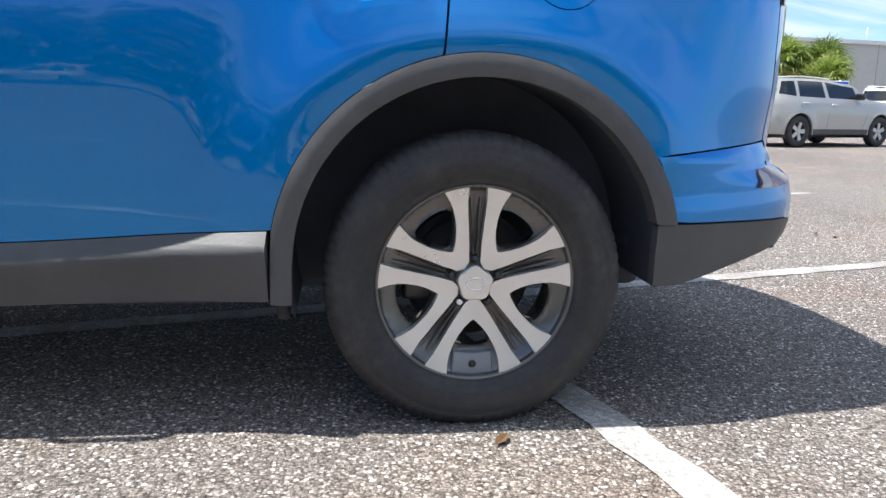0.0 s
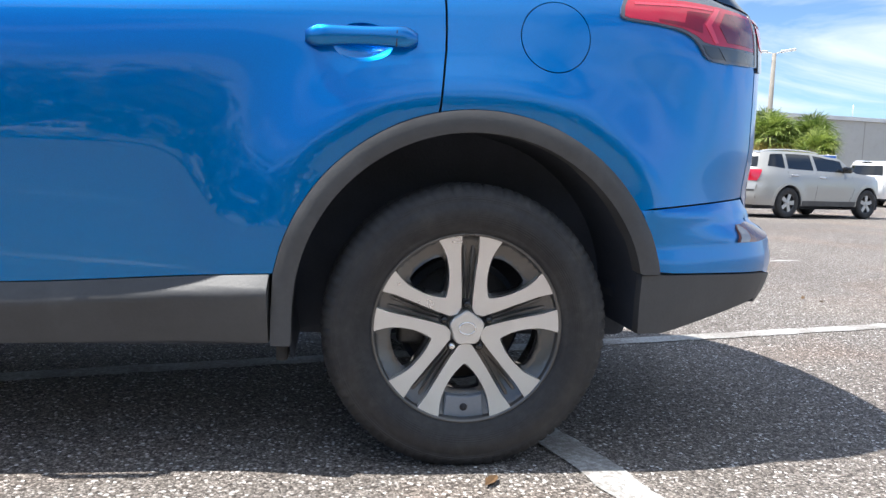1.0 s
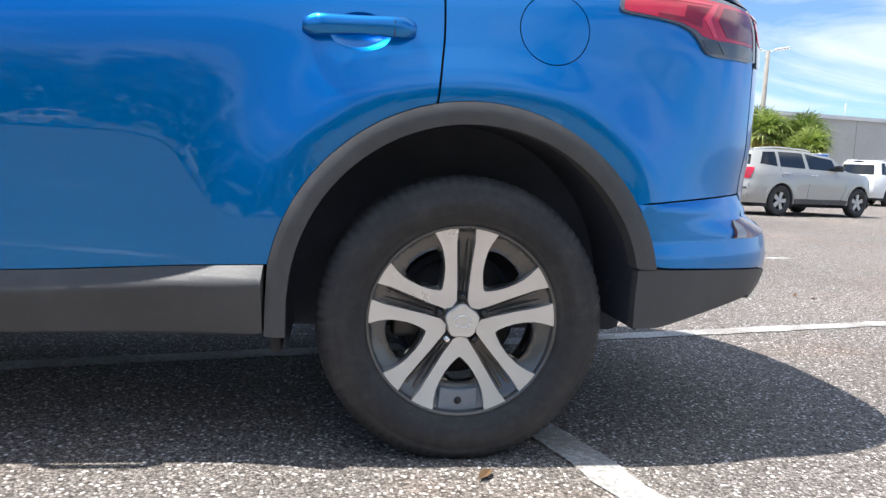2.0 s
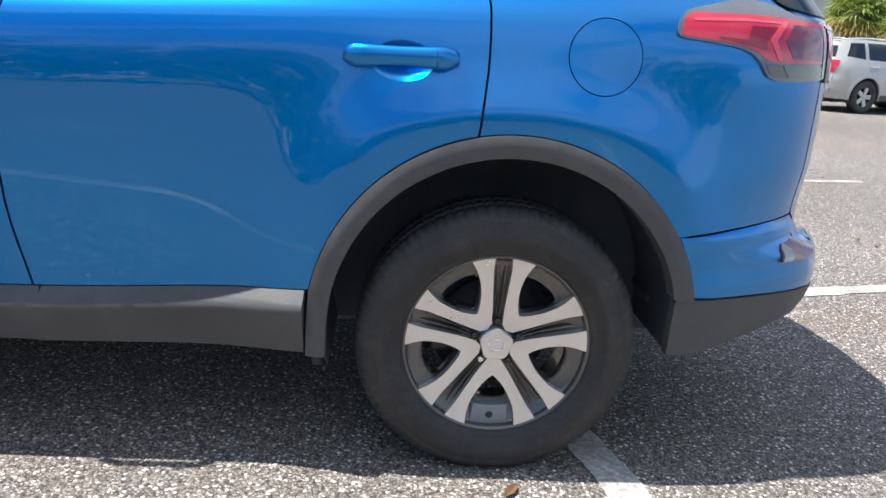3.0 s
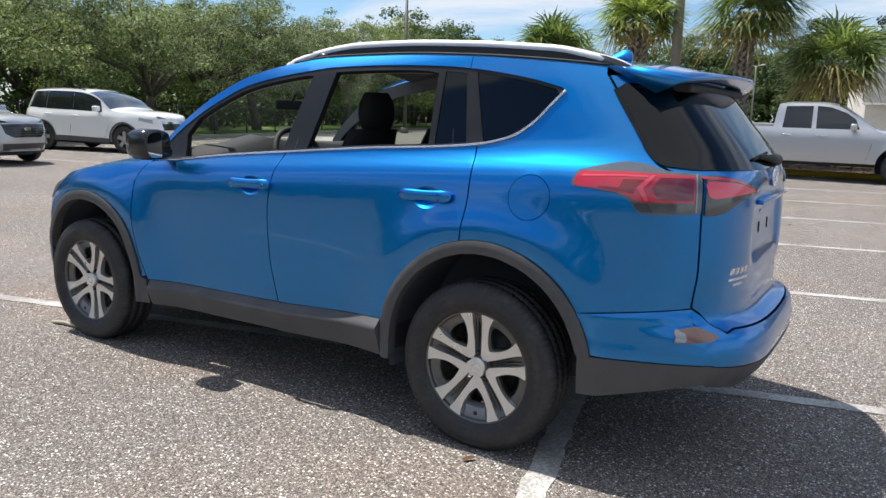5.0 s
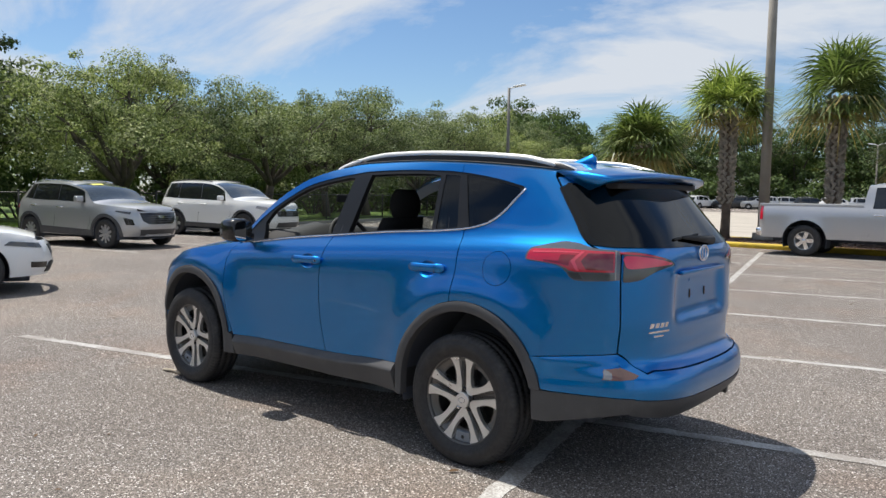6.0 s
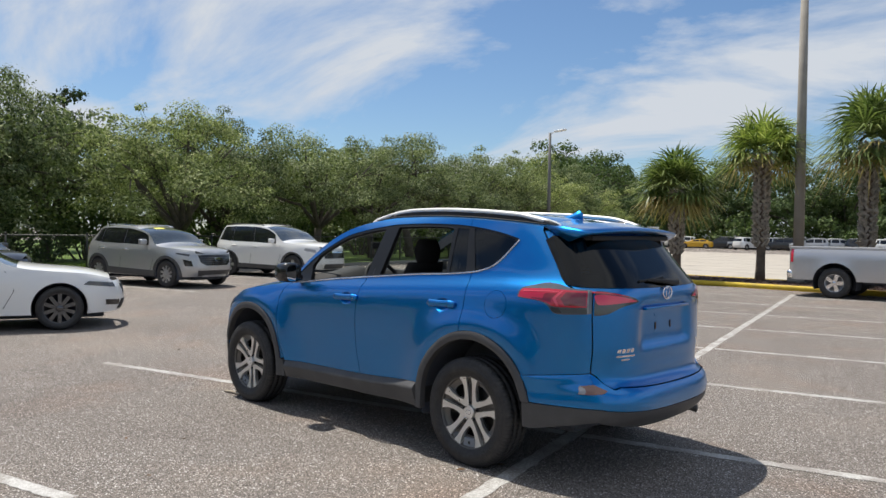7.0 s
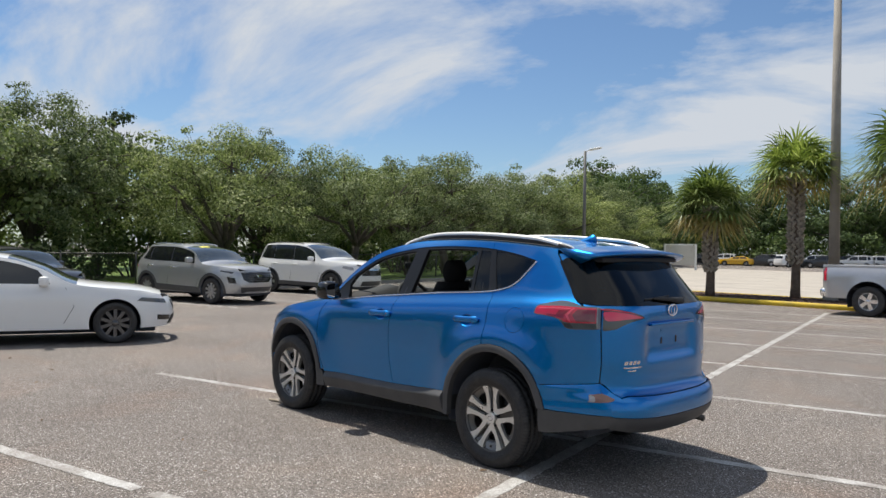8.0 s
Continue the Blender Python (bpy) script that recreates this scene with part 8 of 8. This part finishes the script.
def palm(seed, m, h=3.6, label="sabal palm with a criss-cross trunk and fan fronds", n=46, reach=1.25, dry=0.14):
    """Palm: tapered trunk, old leaf bases and a round head of split fans."""
    rng = np.random.default_rng(seed)
    t = thing("palm_tree", label, "palm tree", m, "palms")
    b = bmesh.new()
    zs = np.linspace(0, h, 14)
    add_tube(b, [(0.03 * math.sin(z), 0.03 * math.cos(z * 1.3), z) for z in zs], [0.135 + 0.04 * math.exp(-z * 2) + 0.06 * (z / h) ** 2 for z in zs], 14)
    part("trunk", b, PALM_BARK, t, "rough brown trunk", True)
    b = bmesh.new()
    rows_ = int(h * 0.74 / 0.105)
    for i in range(rows_):
        z = h * 0.28 + 0.105 * i
        for k in range(7):
            a = (k + 0.5 * (i % 2)) * math.tau / 7 + rng.normal() * 0.05
            r0 = 0.145 + 0.06 * (z / h) ** 2
            tw = (0.46 + rng.normal() * 0.16) * (1 if i % 2 else -1)
            c, s_ = math.cos(a), math.sin(a)
            m_ = Matrix.Translation((r0 * c, r0 * s_, z)) @ Matrix.Rotation(a, 4, "Z") @ Matrix.Rotation(radians(20), 4, "Y") @ Matrix.Rotation(tw * 1.4, 4, "X")
            add_box(b, -0.02, 0.045, -0.035, 0.035, -0.02, 0.21 + rng.uniform(-0.04, 0.06), m=m_)
    tagged(part("leaf_base_lattice", b, BOOT, t, "pale criss-cross leaf bases"), kind="stuff")
    for dried in (False, True):
        v, f_ = [], []
        cnt = int(n * dry) if dried else n
        for i in range(cnt):
            a = rng.random() * math.tau
            el = rng.uniform(-0.75, -0.15) if dried else math.asin(rng.uniform(-0.35, 0.99))
            d = np.array((math.cos(a) * math.cos(el), math.sin(a) * math.cos(el), math.sin(el)))
            side = np.cross(d, (0, 0, 1.0)); side /= np.linalg.norm(side) + 1e-9
            up = np.cross(side, d)
            base = np.array((0, 0, h + 0.10)) + d * 0.12
            pl = reach * rng.uniform(0.30, 0.52)
            hub = base + d * pl + np.array((0, 0, -0.10 * pl))
            o = len(v)
            w_ = 0.018
            v += [tuple(base - side * w_), tuple(base + side * w_), tuple(hub + side * w_ * 0.6), tuple(hub - side * w_ * 0.6)]
            f_.append((o, o + 1, o + 2, o + 3))
            nl_ = 18
            for j in range(nl_):
                th = (j / (nl_ - 1) - 0.5) * 2 * radians(125)
                ln = reach * 0.72 * (1.0 - 0.22 * abs(th) / 2.2) * rng.uniform(0.85, 1.1)
                e = d * math.cos(th) + side * math.sin(th) + up * 0.22 * math.cos(th * 1.4)
                e /= np.linalg.norm(e)
                nn = np.cross(e, up); nn /= np.linalg.norm(nn) + 1e-9
                q1 = hub + e * ln * 0.5
                q2 = hub + e * ln + np.array((0, 0, -0.34 * ln * (1.5 if dried else 1) * rng.uniform(0.5, 1.3)))
                w0, w1 = 0.014, 0.030
                o = len(v)
                v += [tuple(hub - nn * w0), tuple(hub + nn * w0), tuple(q1 + nn * w1), tuple(q1 - nn * w1), tuple(q2)]
                f_ += [(o, o + 1, o + 2, o + 3), (o + 3, o + 2, o + 4)]
        mesh_part("dry_fronds" if dried else "fronds", v, f_, PALM_DRY if dried else PALM_LEAF, t, "yellowed hanging fronds" if dried else "green fan fronds")
    return t


palm_a = palm(41, pose(-9.12, 21.05, 0.12, 0, 0, 0), 3.05, "short sabal palm with yellowing lower fronds", 58, 1.62, 0.30)
palm_b = palm(42, pose(-6.70, 22.3, 0.12, 0, 0, 0), 4.20, n=58, reach=1.62)
palm_c = palm(43, pose(-3.35, 22.0, 0.12, 0, 0, 0), 4.35, n=62, reach=1.95)
palm_d = copy_scaled(palm_a, pose(-0.9, 22.4, 0.12, 0, 0, 130), 1.0, "short sabal palm behind the pickup truck")
for p, x, y, sc, tr in ((palm_a, 16.9, 27.3, 0.78, 40), (palm_a, 17.8, 29.0, 0.82, 190), (palm_a, 19.1, 27.9, 0.78, 280), (palm_a, 17.8, 25.6, 0.60, 60), (palm_b, 9.5, 26.3, 0.76, 20), (palm_c, 11.4, 24.2, 0.71, 70), (palm_b, 7.5, 24.6, 0.69, 200), (palm_a, -17.0, 108.0, 1.2, 10), (palm_a, -21.0, 106.0, 1.1, 80), (palm_a, -12.0, 107.0, 1.2, 10), (palm_b, -24.0, 105.0, 1.1, 50), (palm_a, -9.0, 106.0, 1.2, 120)):
    copy_scaled(p, pose(x, y, 0.1, 0, 0, tr), sc)

# lamp posts


POLE_DARK = surface("dark_grey_pole", (0.11, 0.11, 0.105), 0.6, var=0.12, scale=2, fine=60)


def lamp_post(x, y, h, heads, r=0.15, label="tall concrete lamp post with a flat head", turn=0.0, mat=POLE_MAT):
    t = thing("lamp_post", label, "lamp post", pose(x, y, 0, 0, 0, turn), "lamp posts")
    b = bmesh.new()
    add_tube(b, [(0, 0, 0), (0, 0, h * 0.5), (0, 0, h)], [r, r * 0.85, r * 0.65], 12)
    part("pole", b, mat, t, smooth=True)
    b = bmesh.new()
    add_tube(b, [(0, 0, 0), (0, 0, 0.35)], [r * 1.9, r * 1.8], 16)
    part("base", b, KERB_GREY, t, smooth=True)
    for s in heads:
        b = bmesh.new()
        add_tube(b, [(0, 0, h - 0.05), (s * 0.35, 0, h + 0.05)], 0.035, 8)
        arm = part("arm", b, STEEL_W, t, smooth=True)
        b = bmesh.new()
        add_box(b, -0.38, 0.38, -0.17, 0.17, -0.05, 0.05, 0.03, m=pose(s * 0.68, 0, h + 0.12, 0, -8 * s, 0))
        part("lamp_head", b, STEEL_W, arm, "flat white lamp head", True)
    return t


lamp_post(-5.43, 22.22, 10.5, (), 0.175, "tall brown-grey concrete pole on the island")
lamp_post(-25.6, 36.3, 8.1, (1,), 0.13, "dark grey lamp post with one flat head", turn=20, mat=POLE_DARK)
lamp_post(22.45, 36.95, 7.6, (-1, 1), 0.16, "concrete lamp post with two flat heads", turn=-30)
lamp_post(-17, 100, 8.0, (-1, 1), 0.12, "far lamp post with two flat heads")

# white framed board on the pad
t = thing("framed_board", "white framed board standing on the concrete pad", "sign board", pose(-34.6, 63.0, 0, 0, 0, 18))
b = bmesh.new()
add_box(b, -0.6, 2.2, -0.03, 0.03, 0.45, 2.35, 0.01)
part("panel", b, WALL_W, t)
for x in (-0.65, 2.25):
    b = bmesh.new()
    add_box(b, x - 0.09, x + 0.09, -0.09, 0.09, 0, 2.5, 0.01)
    part("post", b, STEEL_W, t)
b = bmesh.new()
add_box(b, -0.6, 2.2, -0.06, 0.06, 2.36, 2.5, 0.01)
part("top_bar", b, STEEL_W, t)

# long white building
building = thing("service_building", "long low white building with a grey wall and shutter door", "building", pose(0, 33.2, 0, 0, 0, math.degrees(math.atan(0.12))))


def b_box(name, x0, x1, y0, y1, z0, z1, mat, label="", bev=0.0, parent=building):
    b = bmesh.new()
    add_box(b, x0, x1, y0, y1, z0, z1, bev)
    return part(name, b, mat, parent, label)


b_box("wall", -0.6, 4.6, 0.5, 16, 0, 3.2, WALL_G, "grey wall")
b_box("wall", 4.603, 5.75, -0.2, 16, 0, 4.6, WALL_G, "grey wall")
b_box("wall", 12.5, 75, 0.0, 16, 0, 4.35, WALL_W, "long white wall")
b_box("wall", 5.753, 12.497, 6.0, 16, 0, 4.35, WALL_W, "white wall behind the bay")
b_box("fascia", 5.755, 12.495, 0.0, 0.35, 1.95, 4.35, WALL_W, "white fascia over the open bay")
b_box("shutter", 5.80, 12.4, 3.6, 3.68, 0.0, 1.94, SHUTTER, "dark shutter")
b_box("coping", -0.7, 4.59, 0.35, 0.499, 3.1, 3.25, STEEL_W)
b_box("coping", 12.5, 75, -0.12, -0.003, 4.2, 4.40, STEEL_W)
for x in range(16, 74, 6):
    b_box("wall_joint", x - 0.015, x + 0.015, -0.006, 0.02, 0.0, 4.2, KERB_GREY)
# white panelled lean-to screen above the grey wall
for i in range(4):
    b_box("screen_panel", -0.75 + 1.28 * i, 0.47 + 1.28 * i, 0.30, 0.345, 2.28, 4.1, WALL_W, "white screen panel", 0.01)
    b_box("screen_rib", 0.475 + 1.28 * i, 0.525 + 1.28 * i, 0.27, 0.35, 2.25, 4.15, STEEL_W)
b_box("screen_sill", -0.75, 4.4, 0.24, 0.36, 2.16, 2.25, STEEL_W)
d_ = b_box("door", 2.05, 3.75, 0.47, 0.497, 0.02, 1.85, WALL_G, "grey flush door")
for x0, x1, z0, z1 in ((2.0, 2.045, 0.0, 1.9), (3.755, 3.8, 0.0, 1.9), (2.0, 3.8, 1.855, 1.9)):
    b_box("door_frame", x0, x1, 0.46, 0.495, z0, z1, KERB_GREY, parent=d_)
b_box("vent", 7.7, 8.8, -0.03, -0.005, 2.6, 3.6, WALL_G, "louvred wall vent")
for i in range(6):
    b_box("louvre", 7.75, 8.75, -0.07, -0.03, 2.66 + 0.15 * i, 2.73 + 0.15 * i, KERB_GREY)
for x, z in ((30.8, 3.3), (25.2, 3.6), (22.1, 3.75)):
    b = bmesh.new()
    add_box(b, x - 0.10, x + 0.10, -0.30, -0.02, z, z + 0.22, 0.03)
    part("wall_light", b, STEEL_W, building, "small white wall light")
b = bmesh.new()
add_tube(b, [(30.8, -0.08, 0.0), (30.8, -0.08, 3.3)], 0.05, 8)
part("downpipe", b, STEEL_W, building, smooth=True)
b = bmesh.new()
add_tube(b, [(27.4, 0.3, 4.3), (27.4, 0.3, 5.1)], 0.02, 6)
part("mast", b, STEEL_W, building, smooth=True)

t = thing("gate_post", "yellow steel gate leaf and post by the open bay", "gate", pose(5.35, 33.15, 0, 0, 0, 0))
b = bmesh.new()
add_box(b, -0.28, 0.12, -0.04, 0.04, 0.62, 1.65, 0.015)
part("panel", b, KERB_YELLOW, t)
b = bmesh.new()
add_tube(b, [(0.16, 0, 0), (0.16, 0, 1.75)], 0.07, 10)
part("post", b, KERB_YELLOW, t, smooth=True)

t = thing("direction_sign", "small blue and white sign on a post", "sign", pose(15.9, 22.0, 0, 0, 0, -35))
b = bmesh.new()
add_tube(b, [(0, 0, 0), (0, 0, 1.75)], 0.03, 8)
part("post", b, STEEL_W, t, smooth=True)
b = bmesh.new()
add_box(b, -0.27, 0.27, -0.05, -0.03, 1.30, 1.72, 0.008)
pn = part("panel", b, STEEL_W, t)
b = bmesh.new()
add_box(b, -0.25, 0.25, -0.056, -0.051, 1.52, 1.70)
part("blue_band", b, SIGN_BLUE, pn)

# litter on the asphalt
t = thing("stick", "pale weathered stick lying beside the front wheel", "stick", pose(-2.98, 0.03, 0.012, 0, 0, 10))
b = bmesh.new()
add_tube(b, [(-0.14, 0, 0.0), (-0.05, 0.006, 0.004), (0.04, -0.004, 0.0), (0.14, 0.003, 0.002)], [0.011, 0.013, 0.012, 0.008], 8)
part("wood", b, STICK, t, smooth=True)
leaf_me = None
for i in range(46):
    x, y = rr.uniform(-9, 6), rr.uniform(-2.2, 9)
    m_ = pose(x, y, 0.006, rr.uniform(-14, 14), rr.uniform(-14, 14), rr.uniform(0, 360)) @ Matrix.Scale(rr.uniform(0.5, 1.2), 4)
    if leaf_me is None:
        b = bmesh.new()
        prof_ = [(-0.035, 0), (-0.015, 0.011), (0.008, 0.013), (0.035, 0)]
        up_ = [b.verts.new((x_, y_, 0.004 + 0.004 * abs(y_) / 0.013)) for x_, y_ in prof_]
        dn_ = [up_[0]] + [b.verts.new((x_, -y_, 0.004 + 0.004 * abs(y_) / 0.013)) for x_, y_ in prof_[1:3]] + [up_[3]]
        mid_ = [up_[0], b.verts.new((-0.015, 0, 0.0)), b.verts.new((0.008, 0, 0.0)), up_[3]]
        for A in (up_, dn_):
            b.faces.new((A[0], mid_[1], A[1]))
            b.faces.new((mid_[1], mid_[2], A[2], A[1]))
            b.faces.new((mid_[2], A[3], A[2]))
        lo = part("dry_leaf", b, DRY_LEAF)
        leaf_me = lo.data
    else:
        lo = new("dry_leaf", leaf_me)
    lo.matrix_world = m_
    tagged(lo, "small dry brown leaf lying on asphalt", "leaf", "fallen leaves")
